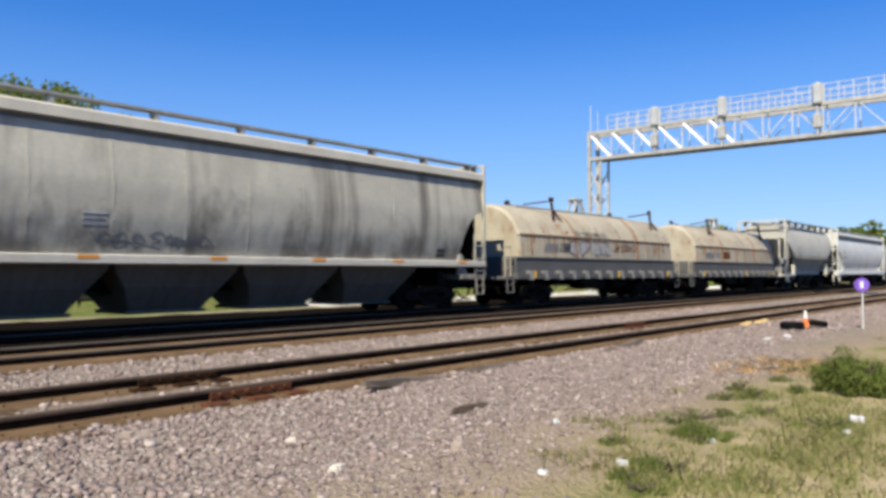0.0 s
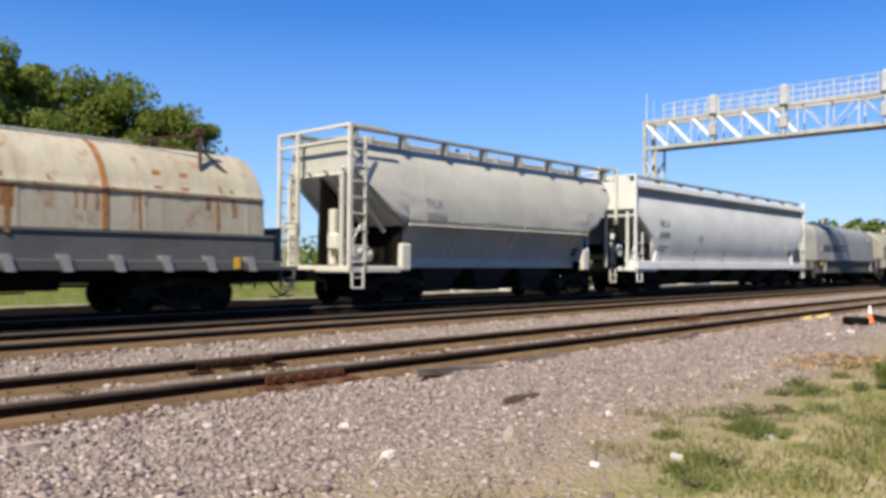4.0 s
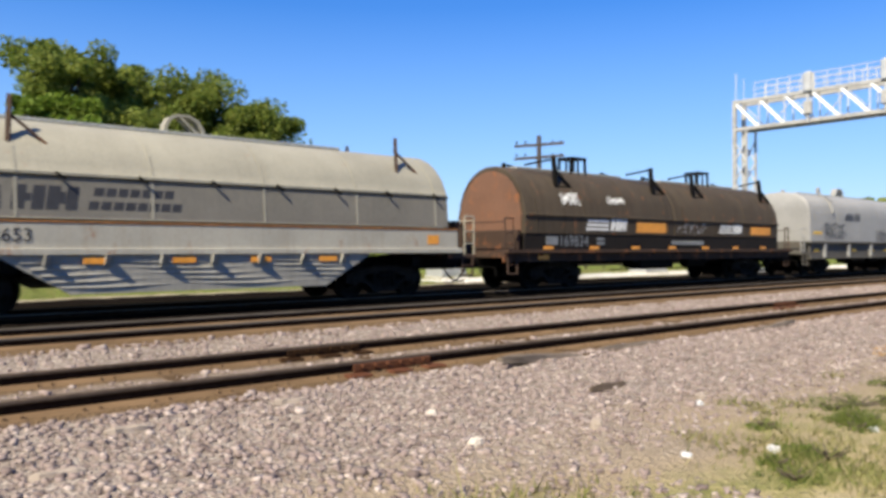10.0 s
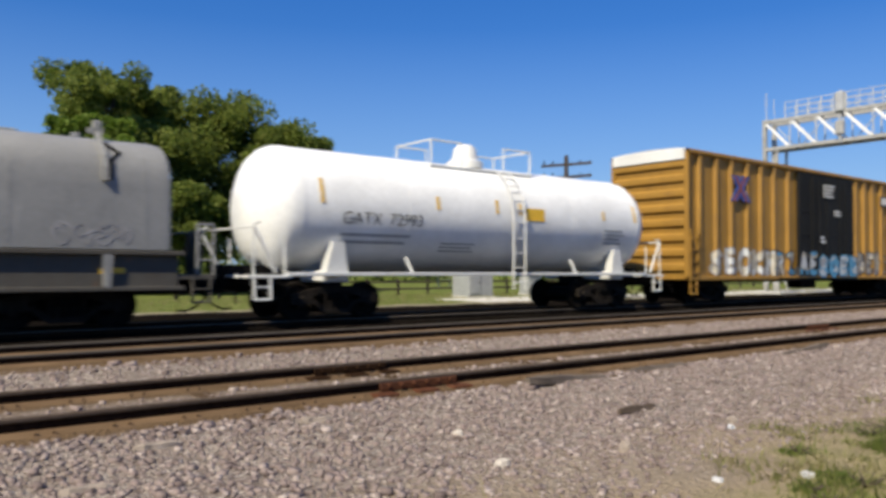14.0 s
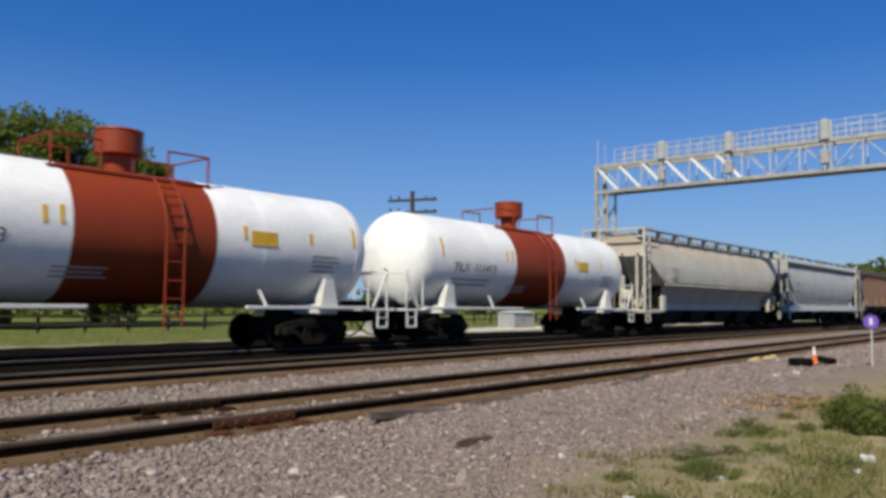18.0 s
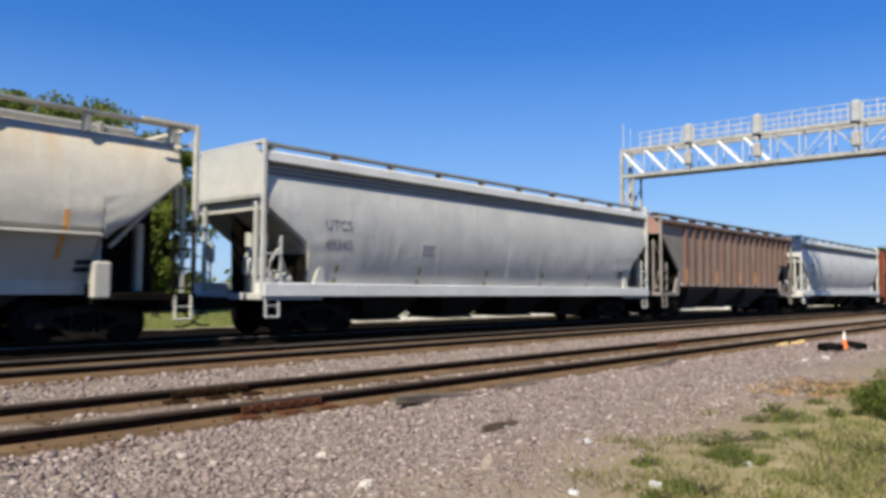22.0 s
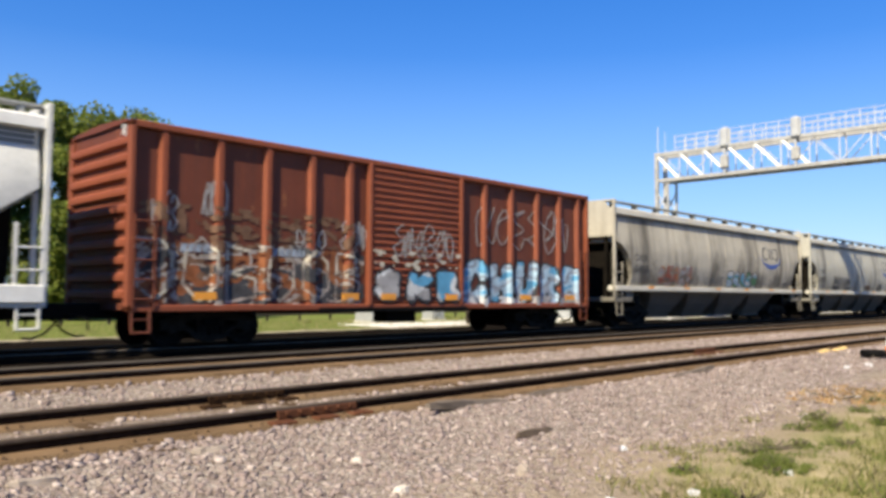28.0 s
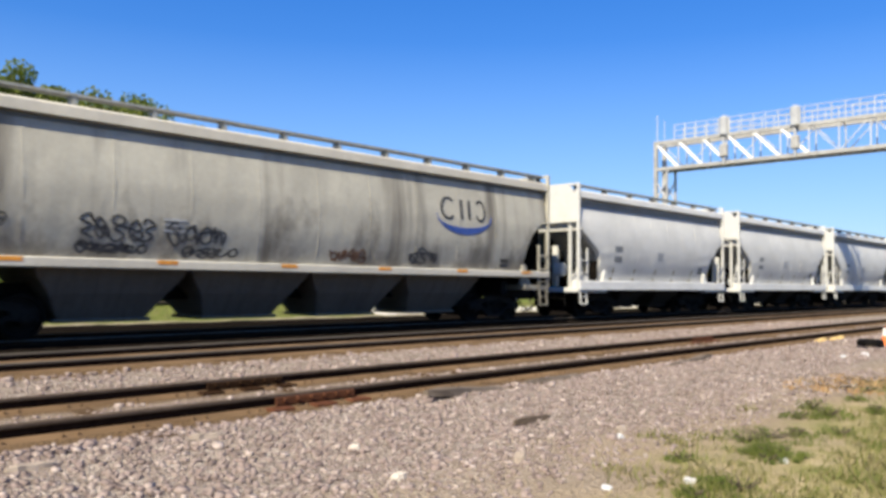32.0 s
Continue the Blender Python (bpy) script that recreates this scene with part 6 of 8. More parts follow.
hopper_end(car, L, HOPPER_BROWN, 4.3, False, 1.1, 1.7, 0.72, paint("end_faded_red", (0.33, 0.2, 0.16), (0.2, 0.15, 0.13), dirt=0.4, rough=0.75))
for s in (-1, 1):
    g = Geo()
    g.box(0.05, L - 0.05, s * 0.95 - 0.2, s * 0.95 + 0.2, 4.44, 4.49)
    for x in np.linspace(0.5, L - 0.5, 9):
        g.box(x - 0.04, x + 0.04, s * 0.95 - 0.18, s * 0.95 + 0.18, 4.24, 4.44)
    part("running_board", g, GRATE, car)
trucks(car, (1.9, L - 1.9))
couplers(car, L)

car, prof, L, rng = hopper(270.45, 288.84, "silled", "white covered hopper with three thin grey stripes", 4, HOPPER_CLEAN, 41,
                           [("bars", [0.7], 1.75, 2.65, 0.22, INK_GREY), ("text", "5019", 1.75, 2.15, 0.26, INK_GREY)], 11)

# brown boxcar
car, L = boxcar(290.28, 305.92, 0.76, 4.5, BOX_BROWN, "rusty brown boxcar covered in graffiti below",
                [0.72, 1.96, 3.14, 4.33, 5.46] + [10.42, 11.62, 12.88, 14.05, 15.08], (6.12, 9.3), BOX_BROWN_LIT, BOX_BROWN_LIT)
rng = random.Random(51)
g = Geo()
patch(g, -0.05, 0.02, 4.2, 4.42, [(0, 1.3), (6, 1.3)])
part("white_plate", g, INK_WHITE, car)
SIDE = on_posts([0.72, 1.96, 3.14, 4.33, 5.46, 10.42, 11.62, 12.88, 14.05, 15.08], (5.98, 9.44))
OLD = [plain("old_spray_" + n, c, 0.7, 0, 0.5, 5, 0) for n, c in (("chalk", (0.27, 0.235, 0.21)), ("umber", (0.13, 0.075, 0.05)), ("slate", (0.05, 0.05, 0.054)), ("rust", (0.20, 0.075, 0.035)), ("blue_grey", (0.22, 0.25, 0.30)))]
spray("graffiti_ground", "XKXZXKX", 0.05, 5.95, 0.84, 2.28, SIDE, 0.5, 0.0, [OLD[3], OLD[0], OLD[1], OLD[0], OLD[2]], OLD[0], car, 11, 0.05, "chalky flaking ground of old spray", 0.42)
spray("graffiti_haze", "ZXNZ", 0.1, 5.9, 2.2, 3.0, SIDE, 0.3, 0.0, [OLD[1]], OLD[1], car, 18, 0.05, "thin chalky haze above the old letters", 0.62)
spray("graffiti_blotch", "ZSXS", 1.0, 5.7, 0.95, 1.75, lambda x, z: SIDE(x, z) + 0.004, 0.16, 0.0, [OLD[2], OLD[2], OLD[3]], OLD[2], car, 12, 0.045, "dark flaking blotch of old spray", 0.4)
spray("graffiti_outline", "OOBOOB", 0.12, 5.95, 0.9, 2.32, lambda x, z: SIDE(x, z) + 0.008, 0.03, 0.0, [SPRAY[7], OLD[0]], SPRAY[7], car, 19, 0.03, "pale sprayed outline of a rounded letter", 0.2)
for x, n in ((1.12, 5), (3.3, 6)):
    word_blocks(car, [(0, 1.462), (6, 1.462)], x, 1.98, 0.17, 0.16 * n, n, OLD[4])
spray("graffiti_letter", "SKR", 6.1, 9.35, 0.9, 1.85, SIDE, 0.15, 0.07, [SPRAY[1], SPRAY[0], SPRAY[5]], SPRAY[2], car, 13, 0.05, "blue and white spray across the door ribs")
spray("graffiti_haze", "XZX", 6.1, 9.35, 1.75, 2.3, SIDE, 0.12, 0.0, [SPRAY[7]], SPRAY[7], car, 14, 0.05, "chalky rubbed spray on the door ribs", 0.75)
spray("graffiti_letter", "CHURB", 9.4, 15.3, 0.78, 2.26, lambda x, z: SIDE(x, z) + 0.004, 0.17, 0.075, [SPRAY[1], SPRAY[8], OLD[4], SPRAY[8], SPRAY[1]], SPRAY[2], car, 15, 0.035, "pale blue balloon letter with a black edge")
spray("graffiti_drip", "SXZS", 9.5, 15.35, 0.8, 1.15, lambda x, z: SIDE(x, z) + 0.010, 0.07, 0.0, [SPRAY[0], SPRAY[5]], SPRAY[1], car, 16, 0.04, "white and grey spray along the sill", 0.4)
for a, b, z0, z1 in ((1.6, 2.2, 2.6, 3.7), (0.5, 1.1, 2.3, 3.2), (3.9, 4.8, 2.1, 2.7), (5.2, 6.0, 2.1, 3.0), (10.1, 14.7, 2.4, 3.9), (6.8, 9.1, 2.0, 3.0)):
    scribble(rng, "faded_scrawl", a, b, z0, z1, [(0, 1.452), (6, 1.452)] if not 6 < a < 10 else [(0, 1.578), (6, 1.578)], SPRAY[5], car, "faded pale scrawl", 7 if b - a < 2 else 15, 0.03)
g = Geo()
for x in (1.4, 5.2, 6.4, 8.7, 12.0, 14.3):
    patch(g, x, x + 0.5, 1.0, 1.16, [(0, 1.56), (6, 1.56)] if not 6 < x < 9.4 else [(0, 1.59), (6, 1.59)])
part("reflector", g, ORANGE, car)

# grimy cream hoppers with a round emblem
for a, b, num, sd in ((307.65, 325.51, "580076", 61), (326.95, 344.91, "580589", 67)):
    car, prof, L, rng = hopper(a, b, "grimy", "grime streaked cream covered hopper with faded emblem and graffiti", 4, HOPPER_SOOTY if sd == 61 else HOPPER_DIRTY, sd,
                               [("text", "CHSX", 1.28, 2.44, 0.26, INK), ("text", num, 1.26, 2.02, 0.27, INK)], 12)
    ex = L - 3.95
    for k, dx in enumerate((-0.66, 0.02, 0.66)):
        g = Geo()
        if k == 1:
            for q in (-0.2, 0.12):
                patch(g, ex + dx + q, ex + dx + q + 0.11, 2.92, 3.46, prof)
        else:
            rows = []
            for t in np.linspace(0.8, 5.5, 12) if k == 0 else np.linspace(-2.6, 2.4, 12):
                w = 0.05 + 0.05 * abs(math.cos(t))
                rows.append([(ex + dx + (0.26 + e * w) * math.cos(t) * (1 if k == 0 else 0.75), -side_of(prof, 3.19 + (0.29 + e * w) * math.sin(t)) - o, 3.19 + (0.29 + e * w) * math.sin(t)) for e, o in ((-0.5, 0.012), (0.5, 0.012), (0.5, 0.0), (-0.5, 0.0))])
            g.loft(rows)
        part("emblem_shape", g, INK, car, "dark curved shape of an emblem")
    g = Geo()
    rows = []
    for t in np.linspace(math.pi * 0.97, math.pi * 2.05, 22):
        w = 0.05 + 0.15 * max(0.0, math.sin(t - math.pi))
        rows.append([(ex + (1.12 + e * w * 0.3) * math.cos(t), -side_of(prof, 3.0 + (0.42 + e * w) * math.sin(t)) - o, 3.0 + (0.42 + e * w) * math.sin(t)) for e, o in ((-0.5, 0.012), (0.5, 0.012), (0.5, 0.0), (-0.5, 0.0))])
    g.loft(rows)
    part("emblem_arc", g, BLUE, car, "blue arc of the emblem")
    if sd == 61:
        spray("graffiti_letter", "OHSKF", 3.1, 5.9, 1.5, 2.36, on(prof), 0.08, 0.03, [SPRAY[3], SPRAY[4], SPRAY[5]], SPRAY[3], car, 21, 0.03, "faded rust red sprayed letter", 0.45)
        spray("graffiti_letter", "ZNE", 7.0, 8.9, 1.6, 2.0, on(prof), 0.03, 0.0, [STRIPE_GREY], STRIPE_GREY, car, 22, 0.03, "faint dark scrawl", 0.4)
        spray("graffiti_letter", "KEARO", 9.1, 12.3, 1.5, 2.32, on(prof), 0.12, 0.05, [SPRAY[0], SPRAY[1], SPRAY[6], SPRAY[8]], SPRAY[2], car, 23, 0.03, "blue, white and green sprayed letter", 0.2)
    else:
        for xa, xb, za, zb, n in ((3.6, 5.1, 1.85, 2.35, 11), (5.3, 6.6, 1.8, 2.3, 10), (3.5, 4.9, 1.6, 1.85, 12), (5.6, 6.9, 1.58, 1.82, 9), (9.4, 10.5, 1.58, 1.95, 9), (12.0, 13.0, 1.6, 2.05, 8)):
            scribble(rng, "graffiti_tag", xa, xb, za, zb, prof, OLD[2] if xa != 9.4 else OLD[1], car, "dark sprayed scrawl", n, 0.045)

for a, b, lab in ((346.62, 357.64, "short clean white two bay covered hopper"), (359.29, 370.62, "short white two bay covered hopper with pale roof"), (372.06, 383.39, "short white two bay covered hopper with pale roof")):
    car, prof, L, rng = hopper(a, b, "silled", lab, 2, HOPPER_CLEAN, int(a), [("bars", [0.5, 0.5], 2.2, 2.3, 0.2, INK_GREY)], 7)
for k in range(2):
    a = 385.04 + k * 20.0
    hopper(a, a + 18.1, "silled", "white covered hopper far along the train", 4, HOPPER_CLEAN, 90 + k, (), 8)

# each strip, placard and bar is a piece of its own
SINGLE = {"reflector", "placard", "logo_stripe", "logo_shape", "side_rail", "trough_side", "hood_lip", "stencil_block", "lettering_bar", "data_stencil", "small_stencil", "side_sill", "cross_emblem", "cross_emblem_core", "underframe"}
for ob in list(scene.collection.all_objects):
    if ob.type == "MESH" and ob.name.split(".")[0] in SINGLE and ob.data.users == 1:
        split_pieces(ob)

# ---- ground, tracks ----
TRACKS = {"siding": 7.29, "main": 12.0, "far": TRACK_Y}


def ground_height(x, y):
    """Ballast heaped round the rails; slight unevenness near the camera."""
    z = 0.0
    z += 0.055 * max(0.0, 1 - max(0.0, abs(y - 7.29) - 1.35) / 0.8)
    z += 0.055 * max(0.0, 1 - max(0.0, abs(y - 14.0) - 3.9) / 0.8)
    if y > 19.5:
        z -= 0.05 * min(1.0, (y - 19.5) / 2.0)
    if -12 < x < 60 and -4 < y < 30:
        even = 0.35 if abs(y - 7.29) < 1.2 or abs(y - 14.0) < 3.4 else 1.0
        z += even * 0.022 * noise.noise(Vector((x * 1.3, y * 1.3, 0))) + even * 0.012 * noise.noise(Vector((x * 4, y * 4, 3)))
    return z


xs = [-900, -300, -100, -40, -20] + list(np.arange(-12, 32, 0.35)) + list(np.arange(32, 64, 1.6)) + [70, 90, 130, 200, 320, 600, 1200, 2400]
ys = [-900, -300, -80, -20, -6] + list(np.arange(-3, 10.4, 0.22)) + list(np.arange(10.4, 30, 0.5)) + [32, 36, 42, 55, 80, 140, 300, 700, 1500, 2600]
g = Geo()
g.v = [(x, y, ground_height(x, y)) for y in ys for x in xs]
n = len(xs)
g.f = [(j * n + i, j * n + i + 1, (j + 1) * n + i + 1, (j + 1) * n + i) for j in range(len(ys) - 1) for i in range(n - 1)]
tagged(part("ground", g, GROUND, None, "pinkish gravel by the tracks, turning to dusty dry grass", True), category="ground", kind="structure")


def rail_geo(g, head):
    if head:
        g.prism([(-0.034, 0.168), (-0.036, 0.192), (-0.028, 0.2), (0.028, 0.2), (0.036, 0.192), (0.034, 0.168)], -90, 420)
    else:
        g.prism([(-0.07, 0.02), (-0.07, 0.032), (-0.012, 0.05), (-0.008, 0.155), (-0.034, 0.17), (0.034, 0.17), (0.008, 0.155), (0.012, 0.05), (0.07, 0.032), (0.07, 0.02)], -90, 420)


def foot_geo(g):
    g.prism([(-0.15, 0.017), (-0.085, 0.062), (-0.015, 0.092), (0.015, 0.092), (0.085, 0.062), (0.15, 0.017)], -90, 420)


def tie_geo(g):
    g.box(-0.115, 0.115, -1.3, 1.3, -0.1, 0.03, 0.015)


def plate_geo(g):
    for s in (-1, 1):
        g.box(-0.09, 0.09, s * 0.7175 - 0.17, s * 0.7175 + 0.17, 0.03, 0.046, 0.004)
        for a in (-0.06, 0.06):
            for b in (-0.085, 0.085):
                g.box(a - 0.012, a + 0.012, s * 0.7175 + b - 0.012, s * 0.7175 + b + 0.012, 0.04, 0.075)


for nm, y in TRACKS.items():
    tr = tagged(thing("railway_track_" + nm, {"siding": "rusty siding track half buried in gravel", "main": "empty main track with worn rails on dark ties", "far": "main track carrying the train, its shade painted in"}[nm], "railway track"), kind="structure")
    tr.location = (0, y, 0)
    for s in (-0.7175, 0.7175):
        r = part("rail", shared("rail_web", lambda g: rail_geo(g, False), RAIL_SIDE), None, tr, at=pose(0, s, 0))
        # the far track's feet have the train's shade put into their colour
        part("rail_foot", shared("rail_foot_far" if nm == "far" else "rail_foot", foot_geo, SOOT_SHADE if nm == "far" else RAIL_FOOT), None, r, "rail foot with the train's shade painted in" if nm == "far" else "dusty rail foot")
        part("rail_head", shared("rail_head_" + ("old" if nm == "siding" else "worn"), lambda g: rail_geo(g, True), RAIL_HEAD_OLD if nm == "siding" else RAIL_HEAD), None, r)
    rng = random.Random(y)
    for k in range(90 if nm == "siding" else 80):
        x = -6 + k * 0.56
        lift = 0.036 + rng.uniform(-0.025, 0.012)
        # far ties are near black: shade under the train, painted in
        t = part("tie", shared("tie_far" if nm == "far" else "tie", tie_geo, SOOT_SHADE if nm == "far" else TIMBER), None, tr, at=pose(x + rng.uniform(-0.03, 0.03), rng.uniform(-0.06, 0.06), lift - 0.01, 0, 0, rng.uniform(-1.2, 1.2)))
        if nm == "siding" and x < 22:
            part("tie_plate", shared("tie_plate", plate_geo, RAIL_FOOT), None, tr, at=pose(x, 0, 0.016))
    if nm == "siding":
        def joint(g):
            g.box(-0.5, 0.5, -0.055, -0.03, 0.09, 0.172, 0.008)
            for x in (-0.4, -0.24, -0.08, 0.08, 0.24, 0.4):
                g.tube((x, -0.09, 0.145), (x, -0.05, 0.145), 0.02, 6)
            for x in (-0.62, -0.1, 0.36):
                g.box(x, x + 0.26, -0.2, 0.16, 0.04, 0.085, 0.01)
        part("joint_bar", shared("joint_bar", joint, RED_RUST), None, tr, "bright rusty bolted rail joint", at=pose(4.85, -0.7175, 0))
        part("joint_bar", shared("joint_bar_old", joint, RAIL_SIDE), None, tr, "rusty bolted rail joint", at=pose(4.9, 0.7175, 0))
        part("joint_bar", shared("joint_bar", joint, RED_RUST), None, tr, "rusty bolted rail joint", at=pose(16.6, 0.7175, 0))

# loose stones
rs = np.random.RandomState(7)


def stones(name, n, box, size, label, keep=None):
    x = rs.uniform(box[0], box[1], n)
    y = rs.uniform(box[2], box[3], n)
    if keep is not None:
        ok = keep(x, y)
        x, y = x[ok], y[ok]
    n = len(x)
    s = size * np.exp(rs.normal(0, 0.35, n))
    cube = np.array([(a, b, c) for c in (-1, 1) for b in (-1, 1) for a in (-1, 1)], float)
    v = cube[None] * rs.uniform(0.45, 1.0, (n, 8, 3)) * s[:, None, None] * np.array([0.6, 0.5, 0.42])
    a = rs.uniform(0, 6.28, n)
    c, d = np.cos(a)[:, None], np.sin(a)[:, None]
    vx, vy = v[..., 0] * c - v[..., 1] * d, v[..., 0] * d + v[..., 1] * c
    z0 = np.array([ground_height(p, q) for p, q in zip(x, y)]) + s * 0.12
    v = np.stack([vx + x[:, None], vy + y[:, None], v[..., 2] + z0[:, None]], -1).reshape(-1, 3)
    f = np.array([(0, 2, 3, 1), (4, 5, 7, 6), (0, 1, 5, 4), (2, 6, 7, 3), (0, 4, 6, 2), (1, 3, 7, 5)])
    f = (f[None] + 8 * np.arange(n)[:, None, None]).reshape(-1, 4)
    me = bpy.data.meshes.new(name)
    me.vertices.add(len(v))
    me.vertices.foreach_set("co", v.ravel())
    me.loops.add(f.size)
    me.loops.foreach_set("vertex_index", f.ravel())
    me.polygons.add(len(f))
    me.polygons.foreach_set("loop_start", np.arange(0, f.size, 4))
    me.update(calc_edges=True)
    me.materials.append(STONE)
    tagged(part(name, me, None, None, label), category="gravel", kind="stuff")


def no_rail(x, y):
    off_rail = np.all([np.abs(y - 7.29 - s) > 0.3 for s in (-0.7175, 0.7175)], axis=0)
    return off_rail & ((np.abs(y - 7.29) > 0.62) | (rs.uniform(0, 1, len(y)) < 0.4)) & (y < 10.72)


stones("gravel", 30000, (-7, 14, 3.0, 6.2), 0.027, "loose pinkish grey ballast stones beside the siding", lambda x, y: rs.uniform(0, 1, len(x)) < np.clip(np.where(x < 3.5, 0.9, 0.9 - (x - 3.5) * 0.045) * np.clip((y - 2.6) / 1.2, 0.1, 1) + np.clip(y - 5.2, 0, 0.5), 0.05, 1))
stones("gravel", 9000, (-6, 4.0, -0.5, 3.2), 0.027, "loose pinkish grey ballast stones", None)
stones("ballast", 22000, (-7, 30, 5.9, 11.1), 0.036, "coarse ballast between the tracks", no_rail)
stones("gravel", 5000, (14, 34, 4.2, 6.2), 0.04, "gravel along the siding")


# ---- signal bridge ----
GX, Y_FAR, Y_NEAR, Z_LO, Z_HI = 44.5, 24.1, 2.6, 8.6, 10.25
br = thing("signal_bridge", "galvanised steel signal bridge spanning all the tracks", "signal bridge")
HALF = 0.55
for x in (GX - HALF, GX + HALF):
    for z, w in ((Z_LO, 0.2), (Z_HI, 0.22)):
        g = Geo()
        g.box(x - 0.09, x + 0.09, Y_NEAR, Y_FAR, z - w / 2, z + w / 2, 0.01)
        part("chord", g, CHORD, br)
    bays = 14
    step = (Y_FAR - Y_NEAR) / bays
    for k in range(bays + 1):
        y = Y_FAR - k * step
        g = Geo()
        g.box(x - 0.03, x + 0.03, y - 0.03, y + 0.03, Z_LO, Z_HI)
        part("vertical", g, GALV, br)
        if k < bays:
            g = Geo()
            lean = k < bays / 2
            if x > GX or not 0 <= k < 6:
                g.bar((x, y - (step if k % 2 else 0), Z_HI), (x, y - (0 if k % 2 else step), Z_LO), 0.045, 0.045)
                part("lacing", g, GALV, br)
                continue
            g.bar((x, y - (0 if lean else step), Z_HI), (x, y - (step if lean else 0), Z_LO), 0.15, 0.15)
            part("diagonal", g, DIAGONAL_LIT, br, "diagonal with its sunlit tone painted in")
for k in range(bays + 1):
    y = Y_FAR - k * step
    for z in (Z_LO, Z_HI):
        g = Geo()
        g.box(GX - HALF, GX + HALF, y - 0.04, y + 0.04, z - 0.04, z + 0.04)
        part("cross_member", g, GALV, br)
for y in (Y_FAR, Y_NEAR):
    for x in (GX - HALF, GX + HALF):
        for dy in (0.0, -0.75 if y == Y_FAR else 0.75):
            g = Geo()
            q = 0.11 if dy == 0 else 0.06
            g.box(x - q, x + q, y + dy - q, y + dy + q, -0.3, Z_HI + 0.12 if dy == 0 else Z_LO, 0.01)
            part("leg", g, CHORD, br)
    d = -0.75 if y == Y_FAR else 0.75
    for x in (GX - HALF, GX + HALF):
        for k in range(6):
            g = Geo()
            z = 0.4 + k * 1.25
            g.bar((x, y, z), (x, y + d, z + 1.25), 0.07)
            g.bar((x, y + d, z), (x, y, z + 1.25), 0.06)
            part("leg_lacing", g, GALV, br)
    g = Geo()
    g.box(GX - 1.0, GX + 1.0, y - 1.1, y + 1.1, -0.5, 0.1, 0.04)
    part("footing", g, plain("concrete", (0.42, 0.41, 0.38), 0.9, 0, 0.15, 6, 0.2), br, "concrete footing")
g = Geo()
g.box(GX - 0.45, GX + 0.45, Y_NEAR, Y_FAR - 0.4, Z_LO + 0.1, Z_LO + 0.14)
part("walkway", g, GRATE, br)
for x in (GX - 0.62, GX + 0.62):
    g = Geo()
    for z in (Z_HI + 0.3, Z_HI + 0.65, Z_HI + 1.0):
        g.tube((x, Y_NEAR, z), (x, Y_FAR - 1.3, z), 0.022, 6)
    part("handrail", g, GALV, br)
    for k in range(29):
        y = Y_FAR - 1.3 - k * 0.7
        g = Geo()
        g.box(x - 0.022, x + 0.022, y - 0.022, y + 0.022, Z_HI, Z_HI + 1.02)
        part("handrail_post", g, GALV, br)


def signal_head(g, lens=False):
    if lens:
        for z in (-0.45, 0.0, 0.45):
            g.tube((0.18, 0, z), (0.26, 0, z), 0.11, 12)
    else:
        out = [(-0.2, -0.5), (-0.27, -0.3)] + [(0.27 * math.cos(t), 0.42 + 0.3 * math.sin(t)) for t in np.linspace(math.pi, 0, 9)] + [(0.27, -0.3), (0.2, -0.5)]
        g.prism(out, 0.06, 0.14)
        g.box(-0.2, 0.08, -0.22, 0.22, -0.5, 0.62, 0.08)


for y in (19.6, 15.55, 10.5, 6.4):
    sg = thing("railway_signal", "grey railway signal head with a round topped target", "signal", "signals on the bridge")
    sg.location = (GX - 0.75, y, Z_HI + 0.42)
    part("target", shared("signal_target", signal_head, SIGNAL, True), None, sg)
    for z in (-0.45, 0.0, 0.45):
        g = Geo()
        g.tube((0.14, 0, z), (0.40, 0, z), 0.11, 12)
        part("hood", g, BLACK, sg)
    g = Geo()
    g.box(-0.08, 0.08, -0.06, 0.06, -2.2, -0.6, 0.01)
    g.bar((0, 0, -1.6), (0.3, 0, -1.6), 0.08)
    part("mast", g, SIGNAL, sg)
    g = Geo()
    g.box(-0.18, 0.16, -0.22, 0.22, -1.75, -1.0, 0.05)
    # shade on the lower unit is put in by the chord's darker grey
    part("lower_unit", g, CHORD, sg)
g = Geo()
g.tube((GX, Y_FAR + 0.2, Z_HI), (GX, Y_FAR + 0.2, Z_HI + 1.9), 0.03, 6)
g.tube((GX, Y_FAR - 0.3, Z_HI), (GX, Y_FAR - 0.3, Z_HI + 1.5), 0.02, 6)
part("antenna", g, GALV, br)

# ---- things along the siding ----
cone = thing("traffic_cone", "orange traffic cone with a white top, by the siding", "traffic cone")
cone.location = (19.2, 4.95, 0.02)
cone.scale = (0.6, 0.6, 0.6)
g = Geo()
g.spin([(0.0, 0.72), (0.03, 0.72), (0.06, 0.5), (0.11, 0.22), (0.14, 0.04), (0.0, 0.04)], (0, 0, 0), "z", 16)
part("body", g, plain("cone_orange", (0.70, 0.17, 0.04), 0.6, 0, 0.2, 9, 0), cone, smooth=True)
g = Geo()
g.spin([(0.036, 0.70), (0.064, 0.5), (0.083, 0.40), (0.078, 0.40), (0.03, 0.70)], (0, 0, 0), "z", 16)
part("white_collar", g, INK_WHITE, cone, smooth=True)
g = Geo()
g.box(-0.19, 0.19, -0.19, 0.19, 0.0, 0.05, 0.02)
part("base", g, BLACK, cone)
